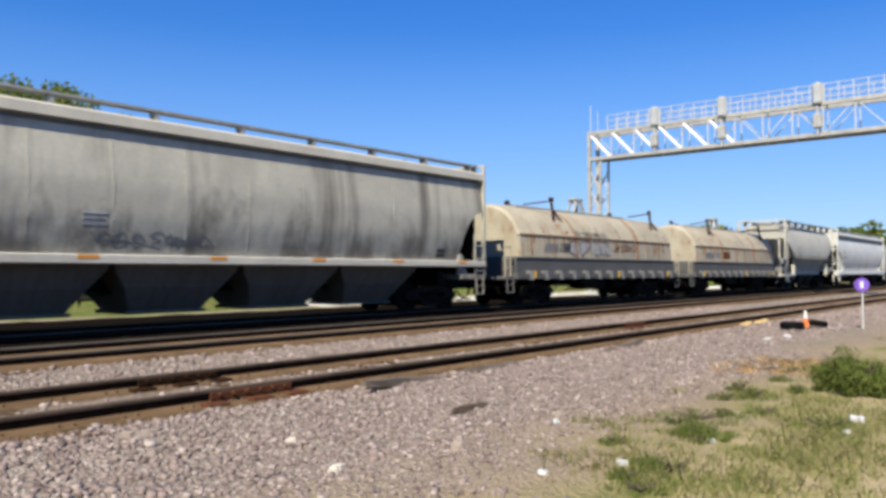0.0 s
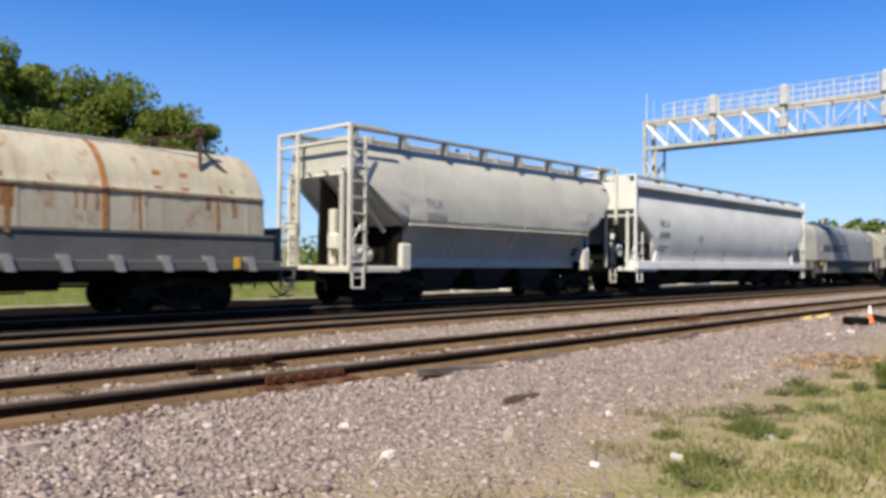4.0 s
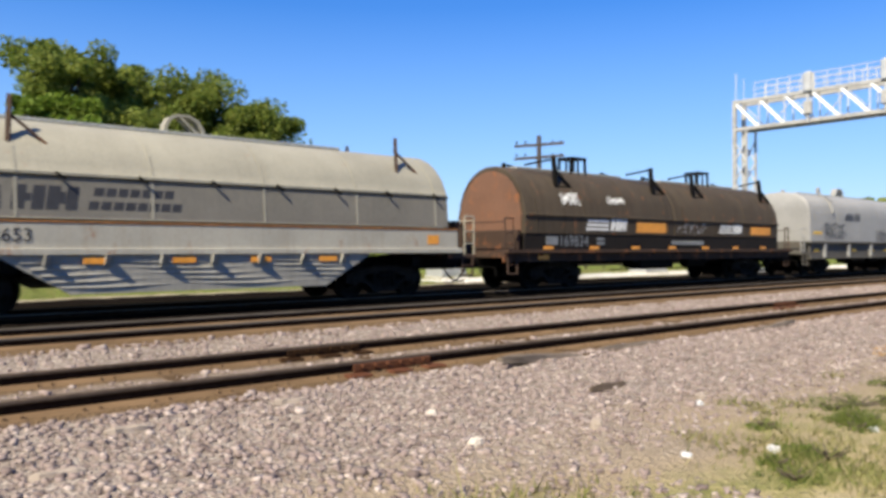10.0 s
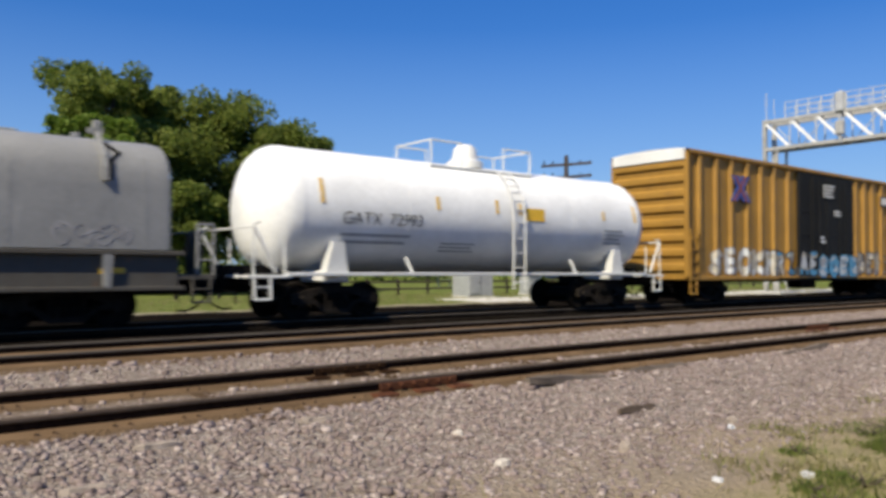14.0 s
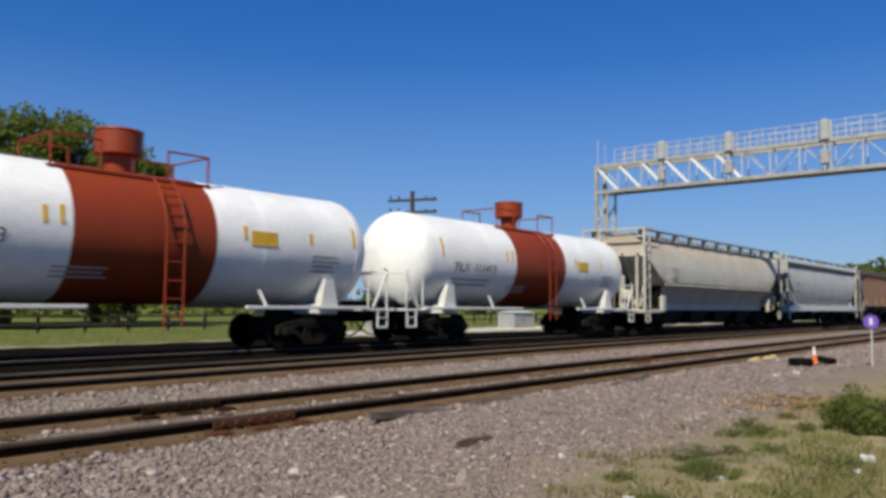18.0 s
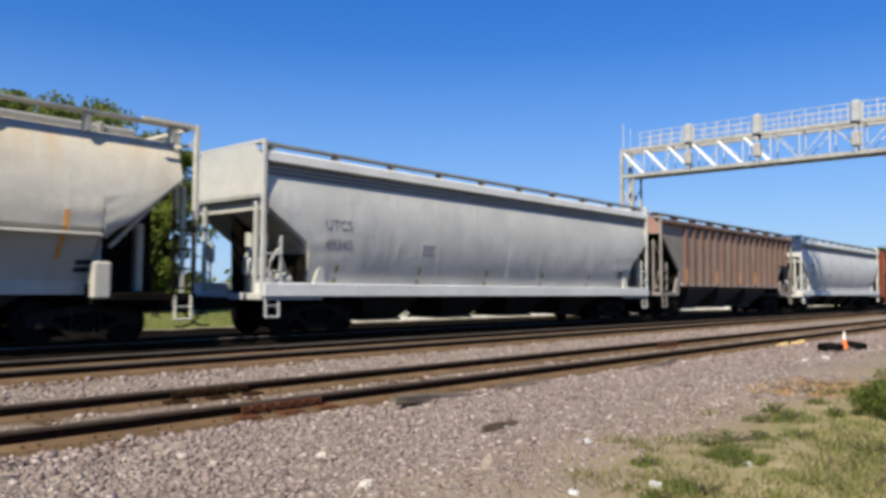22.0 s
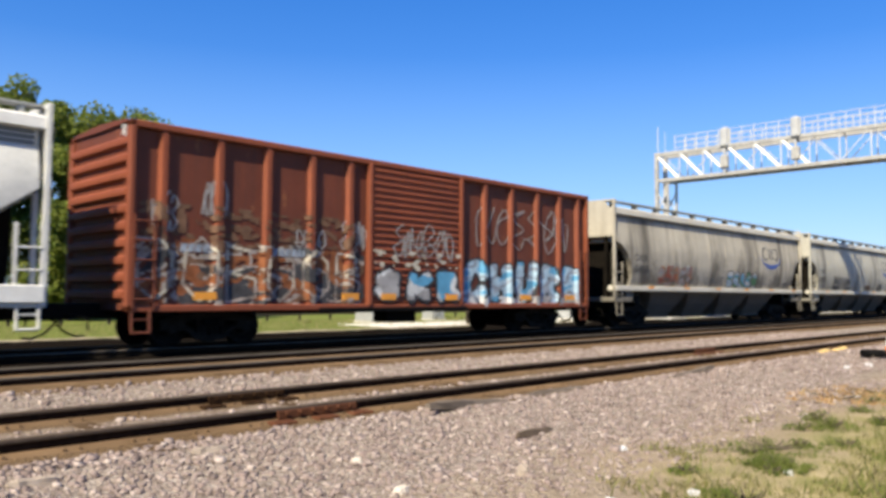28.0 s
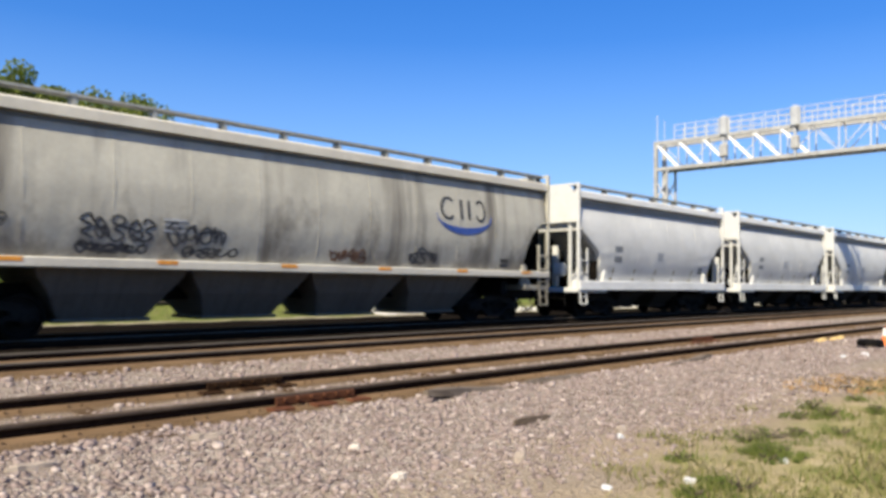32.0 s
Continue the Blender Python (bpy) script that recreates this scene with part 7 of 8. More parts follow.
for k, (x, y, rz) in enumerate(((18.75, 5.12, 10), (19.85, 4.9, 40))):
    ty = thing("old_tyre", "worn black tyre lying on the gravel", "tyre", "tyres by the siding")
    ty.matrix_basis = pose(x, y, 0.12, 8 * k, 0, rz)
    g = Geo()
    g.spin([(0.20, -0.09), (0.32, -0.10), (0.37, -0.06), (0.38, 0.0), (0.37, 0.06), (0.32, 0.10), (0.20, 0.09), (0.22, 0.0), (0.20, -0.09)], (0, 0, 0), "z", 20)
    ty.scale = (0.72, 0.72, 0.72)
    part("carcass", g, BLACK, ty, smooth=True)
sp = thing("marker_post", "thin steel post with a round purple sign", "marker sign")
sp.location = (20.2, 3.95, 0)
g = Geo()
g.bar((0, 0, -0.2), (0, 0, 1.0), 0.05, 0.03)
part("post", g, GALV, sp)
g = Geo()
g.tube((-0.03, 0, 1.03), (-0.05, 0, 1.03), 0.16, 20)
part("disc", g, plain("sign_purple", (0.16, 0.08, 0.45), 0.5, 0, 0.1, 5, 0), sp, "purple disc")
g = Geo()
g.box(-0.056, -0.052, -0.035, 0.035, 0.95, 1.11)
part("disc_mark", g, INK_WHITE, sp)


def junk(name, label, category, x, y, rz, l, w, h, mat, seed):
    rng = random.Random(seed)
    ob = thing(name, label, category)
    ob.matrix_basis = pose(x, y, ground_height(x, y) + h * 0.2, rng.uniform(-6, 6), rng.uniform(-5, 5), rz)
    g = Geo()
    rings = []
    for i in range(7):
        t = -l / 2 + l * i / 6
        k = 1.0 if 0 < i < 6 else 0.55
        rings.append([(t, w / 2 * k * a + rng.uniform(-0.1, 0.1) * w, h / 2 * k * b + rng.uniform(-0.1, 0.1) * h) for a, b in ((-1, -0.7), (-0.5, -1), (0.6, -1), (1, -0.5), (0.9, 0.7), (0.2, 1), (-0.7, 0.9))])
    g.loft(rings)
    part("piece", g, mat, ob)
    return ob


PALE = plain("pale_stone", (0.48, 0.43, 0.37), 0.9, 0, 0.12, 9, 0.3)
junk("timber_scrap", "splintered dark timber offcut on the gravel", "timber", 5.95, 4.58, 8, 0.66, 0.075, 0.075, plain("brown_timber", (0.10, 0.075, 0.055), 0.95, 0, 0.4, 10, 0.5, (0.25, 1, 1)), 1)
junk("timber_scrap", "weathered timber beside the rail", "timber", 6.6, 6.0, 4, 1.5, 0.14, 0.10, plain("grey_timber", (0.13, 0.105, 0.085), 0.95, 0, 0.4, 9, 0.5, (0.3, 1, 1)), 2)
junk("timber_scrap", "weathered timber beside the rail", "timber", 8.4, 6.08, -2, 1.2, 0.12, 0.08, MATS["grey_timber"], 3)
junk("timber_scrap", "weathered timber beside the rail", "timber", 11.8, 5.98, 1, 2.0, 0.1, 0.08, MATS["grey_timber"], 4)
junk("flat_slab", "flat dark slab half sunk in gravel", "slab", 1.85, 5.65, 3, 0.34, 0.09, 0.06, plain("slab_dark", (0.30, 0.25, 0.205), 0.9, 0, 0.3, 9, 0.3), 5)
junk("flat_slab", "flat dark slab half sunk in gravel", "slab", 3.2, 5.75, -4, 0.3, 0.08, 0.06, MATS["slab_dark"], 6)
junk("flat_slab", "flat dark slab half sunk in gravel", "slab", 1.2, 4.95, -4, 0.3, 0.1, 0.06, MATS["slab_dark"], 16)
junk("white_stone", "pale stone lying on the gravel", "stone", 3.52, 3.83, 10, 0.12, 0.09, 0.07, PALE, 7)
junk("white_stone", "pale stone lying on the gravel", "stone", 3.9, 4.75, 50, 0.10, 0.08, 0.06, PALE, 8)
junk("dark_lump", "dark lump of earth", "stone", 4.55, 3.62, 30, 0.12, 0.10, 0.10, MATS["slab_dark"], 9)
junk("dark_lump", "dark lump of earth", "stone", 6.1, 3.7, 60, 0.10, 0.09, 0.09, MATS["slab_dark"], 10)
LITTER = plain("litter_white", (0.5, 0.5, 0.5), 0.6, 0, 0.1, 8, 0.1)
for k, (x, y, s) in enumerate(((5.9, 3.6, 0.09), (6.0, 2.25, 0.08), (7.6, 1.55, 0.12), (16.5, 4.6, 0.14), (15.7, 4.75, 0.12), (11.3, 3.3, 0.09), (4.9, 2.45, 0.1), (4.35, 2.75, 0.07), (7.0, 1.5, 0.07))):
    junk("litter", "crumpled white litter in the grass", "litter", x, y, k * 40, s, s * 0.7, s * 0.6, LITTER, 20 + k)
junk("yellow_timber", "pale yellow plank by the rail", "timber", 18.8, 6.2, 2, 0.9, 0.14, 0.10, plain("yellow_wood", (0.62, 0.44, 0.18), 0.85, 0, 0.2, 8, 0.2), 31)
junk("yellow_timber", "pale yellow plank by the rail", "timber", 20.2, 6.25, -2, 0.8, 0.14, 0.10, MATS["yellow_wood"], 32)


# ---- plants ----
def quads_mesh(name, centres, sizes, mat, up=0.0, aspect=1.6):
    """Many small leaves as one mesh: bent quads facing all ways."""
    n = len(centres)
    a = rs.normal(0, 1, (n, 3))
    a[:, 2] = a[:, 2] * 0.6 + up * np.sign(a[:, 2])
    a /= np.linalg.norm(a, axis=1)[:, None]
    b = np.cross(a, rs.normal(0, 1, (n, 3)))
    b /= np.linalg.norm(b, axis=1)[:, None]
    a, b = a * sizes[:, None] * aspect / 2, b * sizes[:, None] / 2
    v = np.stack([centres - a, centres + b, centres + a, centres - b], 1).reshape(-1, 3)
    me = bpy.data.meshes.new(name)
    me.vertices.add(4 * n)
    me.vertices.foreach_set("co", v.ravel())
    me.loops.add(4 * n)
    me.loops.foreach_set("vertex_index", np.arange(4 * n))
    me.polygons.add(n)
    me.polygons.foreach_set("loop_start", np.arange(0, 4 * n, 4))
    me.update(calc_edges=True)
    me.materials.append(mat)
    return me


def tree(name, label, x, y, h, spread, seed, leaves=5000, low=0.25, size=0.16, mat=None, slim=False, z0=-0.25):
    rng = random.Random(seed)
    t = thing(name, label, "tree", "trees beyond the tracks")
    t.location = (x, y, z0)
    g = Geo()
    limbs = []
    r0 = 0.02 * h + 0.06
    trunk = [Vector((0, 0, 0))]
    for k in range(1, 6):
        trunk.append(Vector((rng.uniform(-0.04, 0.04) * h, rng.uniform(-0.04, 0.04) * h, h * 0.8 * k / 5)))
    for k in range(5):
        g.tube(trunk[k], trunk[k + 1], r0 * (1 - k * 0.17), 8, r0 * (1 - (k + 1) * 0.17), False)
    for k in range(14 if not slim else 8):
        s = trunk[1 + k % 4] + (trunk[2 + k % 4] - trunk[1 + k % 4]) * rng.random()
        an, reach = rng.uniform(0, 6.28), spread * rng.uniform(0.45, 0.85)
        e = s + Vector((math.cos(an) * reach, math.sin(an) * reach, rng.uniform(0.08, 0.28) * h))
        m = s + (e - s) * 0.5 + Vector((0, 0, 0.04 * h))
        g.tube(s, m, r0 * 0.4, 6, r0 * 0.25, False)
        g.tube(m, e, r0 * 0.25, 6, r0 * 0.08, False)
        limbs += [m, e]
    part("trunk", g, BARK, t, smooth=True)
    clumps = []
    for e in limbs:
        for k in range(3):
            clumps.append((e + Vector((rng.gauss(0, 0.22), rng.gauss(0, 0.22), rng.gauss(0.05, 0.16))) * spread, spread * rng.uniform(0.16, 0.34)))
    for k in range(12):
        z = h * rng.uniform(low, 0.96)
        w = spread * math.sqrt(max(0.05, 1 - ((z / h - 0.55) / 0.5) ** 2)) * (0.5 if slim else 0.8)
        an = rng.uniform(0, 6.28)
        clumps.append((Vector((math.cos(an) * w, math.sin(an) * w, z)), spread * rng.uniform(0.18, 0.3)))
    for k in range(0 if slim else 34):
        z = h * (low + (0.97 - low) * rng.random() ** 0.8)
        w = spread * math.sqrt(max(0.03, 1 - ((z / h - 0.52) / 0.5) ** 2)) * rng.uniform(0.35, 0.95)
        an = rng.uniform(0, 6.28)
        clumps.append((Vector((math.cos(an) * w, math.sin(an) * w, z)), spread * rng.uniform(0.12, 0.22)))
    clumps.append((Vector((0, 0, h * 0.92)), spread * 0.22))
    per = int(leaves * 5.4) // len(clumps)
    cs = []
    for c, r in clumps:
        p = rs.normal(0, 1, (per, 3))
        p *= (rs.uniform(0, 1, per) ** 0.42 / np.linalg.norm(p, axis=1))[:, None] * r
        p[:, 2] *= 0.8
        cs.append(p + np.array(c))
    cs = np.concatenate(cs)
    cs = cs[(cs[:, 2] > h * low * 0.7) & (cs[:, 2] < h * 1.02)]
    part("crown", quads_mesh("crown", cs, size * rs.uniform(0.6, 1.3, len(cs)), mat or LEAF), None, t)


def bush(name, label, x, y, r, h, n, size, mat, z0=0.0, aspect=3.4):
    b = thing(name, label, "bush")
    b.location = (x, y, z0)
    g = Geo()
    rng = random.Random(int(x * 10))
    for k in range(8):
        an = k * 0.8
        g = Geo()
        g.tube((0, 0, 0), (math.cos(an) * r * 0.6, math.sin(an) * r * 0.6, h * 0.7), 0.012 + 0.01 * h, 5, 0.004, False)
        part("stem", g, BARK, b)
    ks = []
    for k in range(22):
        d, an = math.sqrt(rng.random()) * r * 1.15, rng.uniform(0, 6.28)
        top = h * (1.0 - 0.6 * (d / r) ** 2 / 1.3) * rng.uniform(0.55, 1.1)
        m = n // 22
        u = rs.uniform(0.05, 1, m)
        p = np.stack([rs.normal(0, 0.09 * r + 0.01, m) * (0.5 + u), rs.normal(0, 0.09 * r + 0.01, m) * (0.5 + u), u * top], -1)
        ks.append(np.array([d * math.cos(an), d * math.sin(an), 0.0]) + p)
    ks = np.concatenate(ks)
    part("foliage", quads_mesh("foliage", ks, size * rs.uniform(0.6, 1.3, len(ks)), mat, 1.1, aspect), None, b)


tree("tree", "broad leafy green tree behind the line", 12.0, 44, 12.6, 3.6, 1, 8000)
tree("tree", "broad leafy green tree behind the line", 17.0, 46, 12.3, 4.6, 2, 9000)
tree("tree", "broad leafy green tree behind the line", 21.8, 44, 10.6, 3.8, 3, 8000)
tree("tree", "leafy green tree with a lower crown", 9.6, 42, 9.4, 2.6, 4, 6000, 0.05, 0.16, LEAF_YOUNG)
tree("tree", "slender sparse young tree", 2.2, 44, 10.6, 1.15, 5, 1900, 0.12, 0.15, LEAF_YOUNG, True)
tree("tree", "tall leafy tree at the edge of the clearing", -8.6, 42, 11.5, 3.2, 6, 6000)
tree("tree", "low bright green tree", -2.6, 36, 6.6, 2.6, 7, 4000, 0.08, 0.2, LEAF_YOUNG)
tree("tree", "low bright green tree", 0.9, 35, 5.6, 2.2, 8, 4000, 0.08, 0.2, LEAF_YOUNG)
tree("tree", "dark leafy tree behind the pole", 6.0, 46, 8.2, 2.4, 9, 4500, 0.12)
tree("tree", "low dark tree under the tall ones", 20.5, 40, 6.2, 2.2, 10, 4000, 0.08)
tree("tree", "low dark tree under the tall ones", 14.5, 40, 6.0, 2.6, 11, 4000, 0.06)
for k, (x, y, h, s) in enumerate(((-14, 46, 10, 4), (-20, 50, 11, 5), (7.5, 52, 7, 3))):
    tree("tree", "leafy tree in the row beyond the line", x, y, h, s, 20 + k, 4000)
# distant woods
cs = []
rng = random.Random(77)
for k in range(46):
    an, far = radians(rng.uniform(70.2, 79.5)), rng.uniform(128, 175)
    h = far * (0.050 + 0.011 * noise.noise(Vector((math.degrees(an) * 1.3, 0, 2)))) * rng.uniform(0.8, 1.08) + 1.2
    p = rs.normal(0, 1, (700, 3))
    p *= (rs.uniform(0.5, 1.05, 700) / np.linalg.norm(p, axis=1))[:, None] * np.array([h * 0.34, h * 0.34, h * 0.52])
    cs.append(p + np.array([far * math.sin(an), far * math.cos(an), h * 0.48]))
for k in range(130):
    x = rng.uniform(110, 520)
    y = 46 + (x - 110) * 0.14 + rng.uniform(-6, 30)
    h = rng.uniform(4, 7.5) + (1.5 if rng.random() < 0.2 else 0)
    p = rs.normal(0, 1, (420, 3))
    p *= (rs.uniform(0.5, 1.05, 420) / np.linalg.norm(p, axis=1))[:, None] * np.array([h * 0.5, h * 0.5, h * 0.52])
    cs.append(p + np.array([x, y, h * 0.48]))
cs = np.concatenate(cs)
cs = cs[cs[:, 2] > 0]
tagged(part("distant_woods", quads_mesh("woods", cs, 0.75 * rs.uniform(0.6, 1.3, len(cs)), LEAF), None, None, "distant dark green woods along the line"), category="woods", kind="stuff")
cs = []
for k in range(60):
    x = rng.uniform(-60, 110)
    y = 62 + rng.uniform(0, 20)
    h = rng.uniform(2.5, 4.5)
    p = rs.normal(0, 1, (110, 3)) * np.array([h * 0.5, h * 0.4, h * 0.3])
    cs.append(p + np.array([x, y, h * 0.4]))
cs = np.concatenate(cs)
cs = cs[cs[:, 2] > -0.2]
tagged(part("hedgerow", quads_mesh("hedge", cs, 0.6 * rs.uniform(0.6, 1.3, len(cs)), LEAF), None, None, "low green hedgerow beyond the field"), category="hedge", kind="stuff")

bush("weed_bush", "green leafy weed bush standing in the grass", 9.5, 1.95, 0.42, 0.48, 9000, 0.014, WEED, 0, 4.5)
bush("weed_clump", "dark green weed clump at the grass edge", 6.15, 2.38, 0.2, 0.11, 1500, 0.0065, WEED, 0, 9.0)
bush("weed_clump", "thin green weed clump at the grass edge", 4.95, 2.3, 0.13, 0.07, 600, 0.006, WEED, 0, 9.0)
bush("weed_clump", "thin green weed clump at the grass edge", 6.9, 2.7, 0.4, 0.07, 700, 0.006, WEED, 0, 9.0)
bush("weed_clump", "thin green weed clump at the grass edge", 4.6, 2.28, 0.11, 0.07, 400, 0.006, WEED, 0, 9.0)
bush("weed_clump", "small green weed clump", 7.2, 1.7, 0.3, 0.09, 700, 0.006, WEED, 0, 9.0)
bush("weed_clump", "small green weed clump", 8.4, 2.7, 0.22, 0.13, 500, 0.007, WEED, 0, 9.0)
rng = random.Random(15)
for k in range(16):
    x = 4.2 + 0.55 * k + rng.uniform(-0.2, 0.2)
    bush("weed_clump", "sparse green weed sprig where grass meets gravel", x, 2.35 + 0.055 * (x - 4) + rng.uniform(-0.3, 0.35), rng.uniform(0.08, 0.2), rng.uniform(0.06, 0.15), 260, 0.0065, WEED, 0, 9.0)
bush("dry_weed", "dry orange brown weeds on the gravel", 10.9, 3.4, 0.65, 0.10, 500, 0.018, scatter_mat("dry_leaf", [(0.34, 0.19, 0.08), (0.42, 0.27, 0.13), (0.36, 0.27, 0.15)], 0.85, 0.2))
bush("dry_weed", "dry orange brown weeds on the gravel", 12.0, 3.3, 0.6, 0.08, 400, 0.018, MATS["dry_leaf"])


def blades(name, n, box, h, label, keep, mat=None):
    x, y = rs.uniform(box[0], box[1], n), rs.uniform(box[2], box[3], n)
    ok = keep(x, y)
    x, y = x[ok], y[ok]
    n = len(x)
    z = np.array([ground_height(a, b) for a, b in zip(x, y)]) - 0.01
    hh = h * np.exp(rs.normal(0, 0.4, n))
    an, w = rs.uniform(0, 6.28, n), 0.006 + 0.004 * rs.rand(n)
    lx, ly = rs.normal(0, 0.5, n) * hh, rs.normal(0, 0.5, n) * hh
    p = np.stack([np.stack([x - w * np.cos(an), y - w * np.sin(an), z], -1), np.stack([x + w * np.cos(an), y + w * np.sin(an), z], -1), np.stack([x + lx, y + ly, z + hh], -1)], 1)
    me = bpy.data.meshes.new(name)
    me.vertices.add(3 * n)
    me.vertices.foreach_set("co", p.reshape(-1))
    me.loops.add(3 * n)
    me.loops.foreach_set("vertex_index", np.arange(3 * n))
    me.polygons.add(n)
    me.polygons.foreach_set("loop_start", np.arange(0, 3 * n, 3))
    me.update(calc_edges=True)
    me.materials.append(mat or BLADE)
    tagged(part(name, me, None, None, label), category="grass", kind="stuff")


def grassy(x, y):
    f = np.array([noise.noise(Vector((a * 0.9, b * 0.9, 5))) + 0.5 * noise.noise(Vector((a * 3, b * 3, 9))) for a, b in zip(x, y)])
    edge = 2.95 - y + 0.9 * f
    return (edge > 0) & (rs.uniform(0, 1, len(x)) < np.clip(0.12 + f * 1.5 + 0.22 * edge, 0.05, 1))


blades("grass", 58000, (2.6, 13, -0.6, 3.6), 0.055, "thin patchy grass, part green and part dry", grassy)
blades("grass", 26000, (13, 34, -2.0, 3.8), 0.09, "thin patchy grass farther along", grassy)
blades("far_grass", 20000, (-14, 60, 24.3, 34), 0.16, "green grass beyond the tracks", lambda x, y: np.ones(len(x), bool))

# ---- poles and buildings beyond ----
tp = thing("telegraph_pole", "old wooden telegraph pole with two crossarms", "telegraph pole")
tp.location = (27.4, 25.0, -0.4)
g = Geo()
g.tube((0, 0, 0), (0.05, 0.05, 7.2), 0.15, 10, 0.10)
part("pole", g, POLE, tp, smooth=True)
for z, s in ((6.75, 1.15), (6.15, 1.15)):
    g = Geo()
    g.bar((-0.7 * s, 0.75 * s, z - 0.06), (0.7 * s, -0.75 * s, z + 0.08), 0.10, 0.12)
    arm = part("crossarm", g, POLE, tp)
    for k in (-0.9, -0.55, 0.55, 0.9):
        g = Geo()
        g.tube((0.7 * s * k, -0.75 * s * k, z + 0.05), (0.7 * s * k, -0.75 * s * k, z + 0.2), 0.04, 6)
        part("insulator", g, GLASS, arm)
up = thing("utility_pole", "bare weathered pole with a short slanted arm", "pole")
up.location = (2.95, 24.5, -0.4)
g = Geo()
g.tube((0, 0, 0), (0.05, 0, 5.5), 0.10, 10, 0.07)
part("pole", g, POLE, up, smooth=True)
g = Geo()
g.bar((0.05, 0, 5.1), (0.5, -0.1, 5.55), 0.09)
part("arm", g, POLE, up)
mp = thing("yellow_marker", "yellow plastic cable marker post", "marker post")
mp.location = (2.5, 23.0, -0.3)
g = Geo()
g.box(-0.05, 0.05, -0.03, 0.03, 0, 1.7, 0.015)
part("post", g, YELLOW, mp)
PAVE = plain("pale_paving", (0.62, 0.59, 0.54), 0.9, 0, 0.12, 5, 0.1)
g = Geo()
g.box(22.0, 90.0, 24.6, 28.2, -0.2, -0.022, 0.01)
tagged(part("access_road", g, PAVE, None, "pale gravel access road beyond the tracks"), category="road", kind="structure")
CAB = plain("cabinet_grey", (0.36, 0.37, 0.37), 0.5, 0.2, 0.1, 5, 0.05)
for x, y, l, w, h, lab in ((25.4, 29.5, 1.6, 1.3, 1.5, "grey metal signal equipment cabinet"), (39.0, 26.9, 2.2, 1.2, 0.95, "white equipment box on the access road"), (30.5, 30.5, 1.0, 0.8, 1.1, "small grey equipment cabinet")):
    c = thing("equipment_cabinet", lab, "cabinet", "cabinets beyond the tracks")
    c.location = (x, y, -0.06)
    g = Geo()
    g.box(-l / 2, l / 2, -w / 2, w / 2, 0.08, h, 0.03)
    part("body", g, CAB, c)
    g = Geo()
    g.loft([[(s * (l / 2 + 0.08), y_, z_) for y_, z_ in ((-w / 2 - 0.08, h), (0, h + 0.12), (w / 2 + 0.08, h))] for s in (-1, 1)])
    part("roof", g, GALV, c)
    g = Geo()
    g.box(-l / 2 + 0.12, -l / 2 + 0.12 + l * 0.4, -w / 2 - 0.03, -w / 2, 0.2, h - 0.15, 0.01)
    d = part("door", g, CAB, c)
    g = Geo()
    g.tube((-l / 2 + 0.1 + l * 0.36, -w / 2 - 0.07, h * 0.5), (-l / 2 + 0.1 + l * 0.36, -w / 2 - 0.02, h * 0.5), 0.03, 8)
    part("handle", g, BLACK, d)
    g = Geo()
    g.box(-l / 2 - 0.06, l / 2 + 0.06, -w / 2 - 0.06, w / 2 + 0.06, 0, 0.09)
    part("plinth", g, PAVE, c)
# field fence
fn = thing("field_fence", "grey weathered post and rail fence beyond the grass", "fence")
for k in range(40):
    x = -10 + k * 2.0
    g = Geo()
    g.box(x - 0.06, x + 0.06, 33.94, 34.06, -0.4, 0.85, 0.02)
    part("post", g, POLE, fn)
for z in (0.25, 0.62):
    g = Geo()
    g.box(-10, 68, 33.88, 33.94, z, z + 0.1, 0.01)
    part("rail", g, POLE, fn)
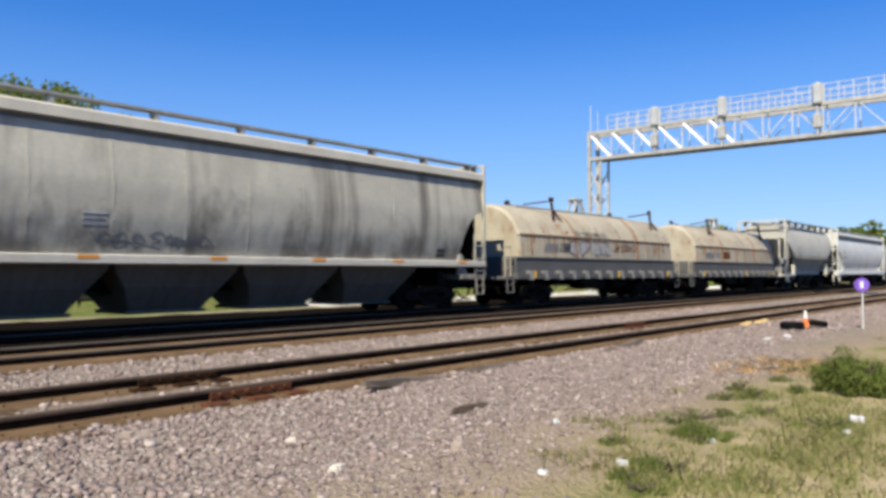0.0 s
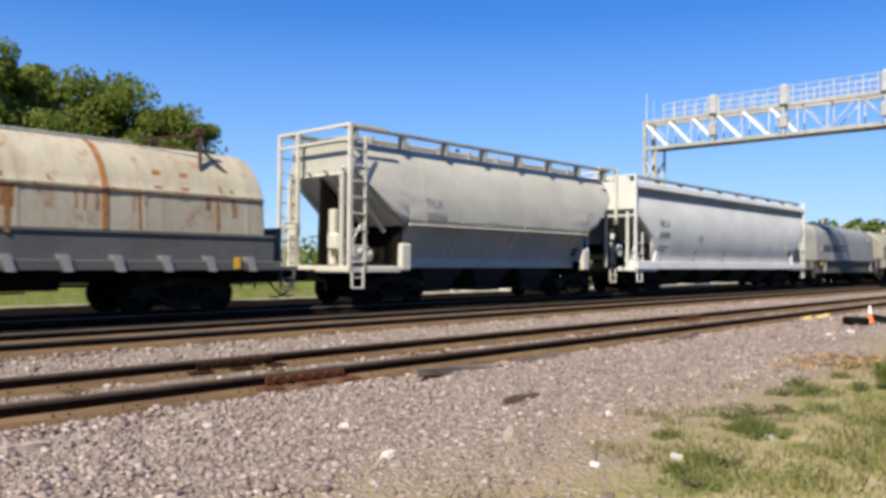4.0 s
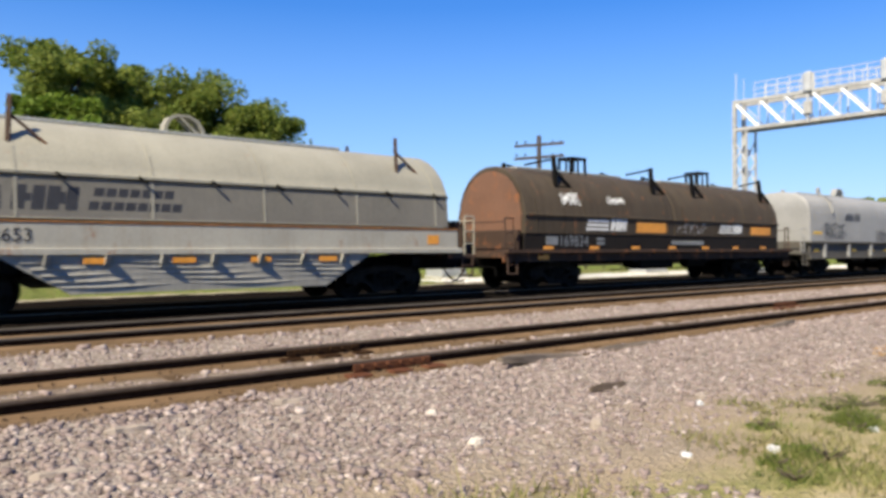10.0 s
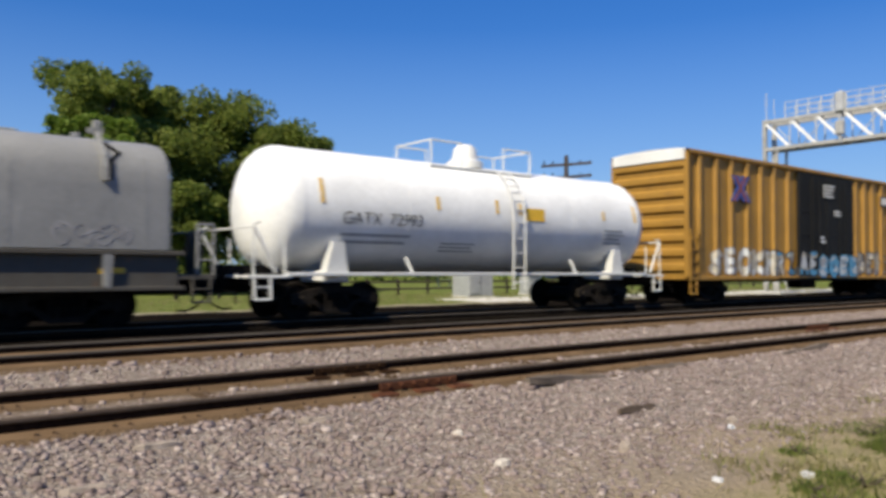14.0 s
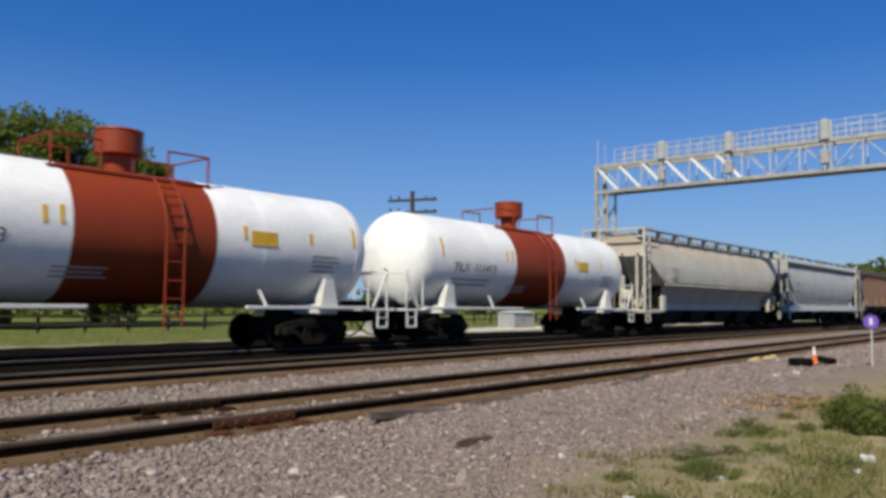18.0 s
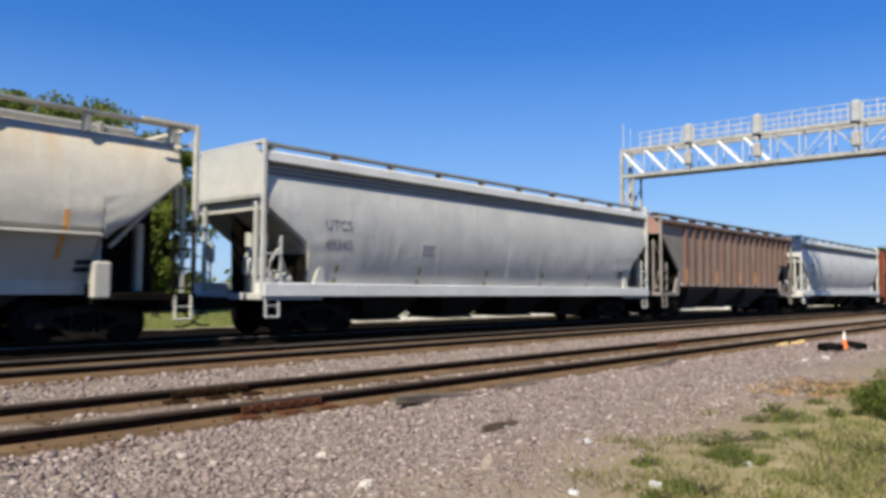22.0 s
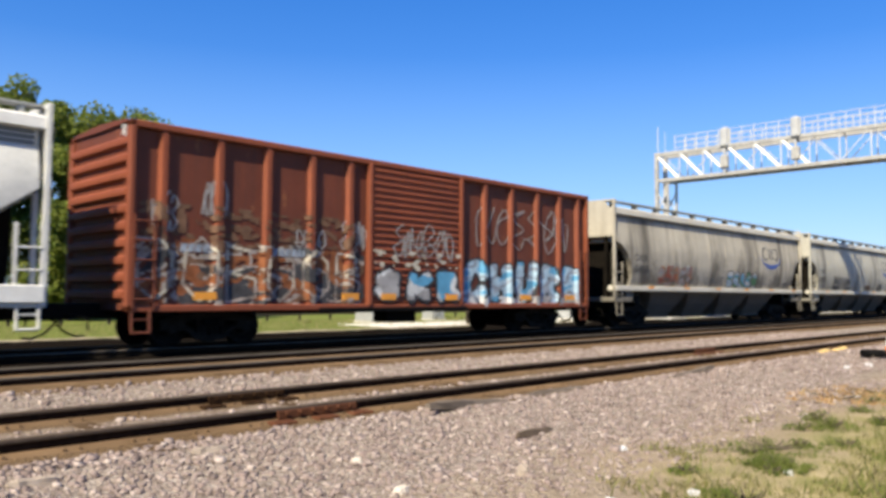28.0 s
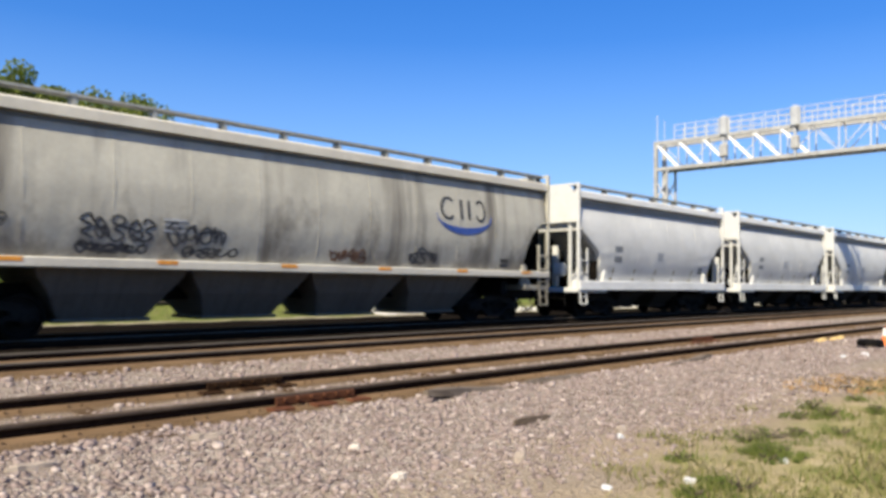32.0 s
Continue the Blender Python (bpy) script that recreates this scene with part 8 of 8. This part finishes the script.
# house behind the trees
hs = thing("house", "small tan house with a white roof edge behind the trees", "house")
hs.location = (8.2, 68, -0.3)
g = Geo()
g.box(-5, 5, 0, 7, 0, 3.6)
part("wall", g, plain("tan_brick", (0.42, 0.24, 0.17), 0.9, 0, 0.2, 6, 0.2), hs)
g = Geo()
g.loft([[(x, y_, z_) for y_, z_ in ((-0.5, 3.5), (3.5, 5.6), (7.5, 3.5), (7.5, 3.35), (-0.5, 3.35))] for x in (-5.4, 5.4)])
part("roof", g, plain("shingle_grey", (0.30, 0.29, 0.28), 0.9, 0, 0.2, 6, 0.2), hs)
for x in (-3, 0.2, 3):
    g = Geo()
    g.box(x - 0.6, x + 0.6, -0.08, 0.02, 1.2, 2.6, 0.02)
    w = part("window", g, INK_WHITE, hs, "white framed window")
    g = Geo()
    g.box(x - 0.5, x + 0.5, -0.1, -0.085, 1.3, 2.5)
    part("pane", g, GLASS, w)
# water tower
wt = thing("water_tower", "white water tower far behind the trees", "water tower")
wt.location = (20, 220, 0)
g = Geo()
g.spin([(0.0, 36), (2.2, 35.6), (4.0, 34.2), (4.6, 32), (4.4, 30), (3.4, 28.2), (1.3, 26.5), (0.0, 26.5)], (0, 0, 0), "z", 24)
part("tank", g, WHITE, wt, smooth=True)
g = Geo()
g.tube((0, 0, -1), (0, 0, 27), 1.4, 16, 1.1)
part("shaft", g, WHITE, wt, smooth=True)
g = Geo()
g.spin([(1.4, 0.0), (2.6, -1.0), (2.6, 0.4), (1.4, 1.8)], (0, 0, 0.2), "z", 16)
part("foot", g, WHITE, wt)


# ---- movement ----
def travelled(t):
    return float(np.interp(t, [r[0] for r in S_ROWS], [r[1] for r in S_ROWS]))


def motions():
    for ob, x0 in CARS:
        walk(ob, [(t, pose(x0 + s, TRACK_Y, RAIL_Z)) for t, s in S_ROWS])
    starts = {ob: x0 for ob, x0 in CARS}
    for wheel, ob, dx, r in WHEELS:
        home = wheel.matrix_basis.translation.copy()
        mid = (starts[ob] + dx - 22) / 10.1
        a, b = max(0.0, mid - 2.6), min(32.0, mid + 3.2)
        ts = sorted({0.0, 32.0} | ({round(a + 0.06 * k, 3) for k in range(int((b - a) / 0.06) + 1)} if a < b else set()))
        base = travelled(max(0.0, a))
        rows = []
        for t in ts:
            s = travelled(min(max(t, a), b)) if a < b else base
            rows.append((t, pose(home.x, home.y, home.z, 0, math.degrees((s - base) / r), 0)))
        walk(wheel, rows)


motions()
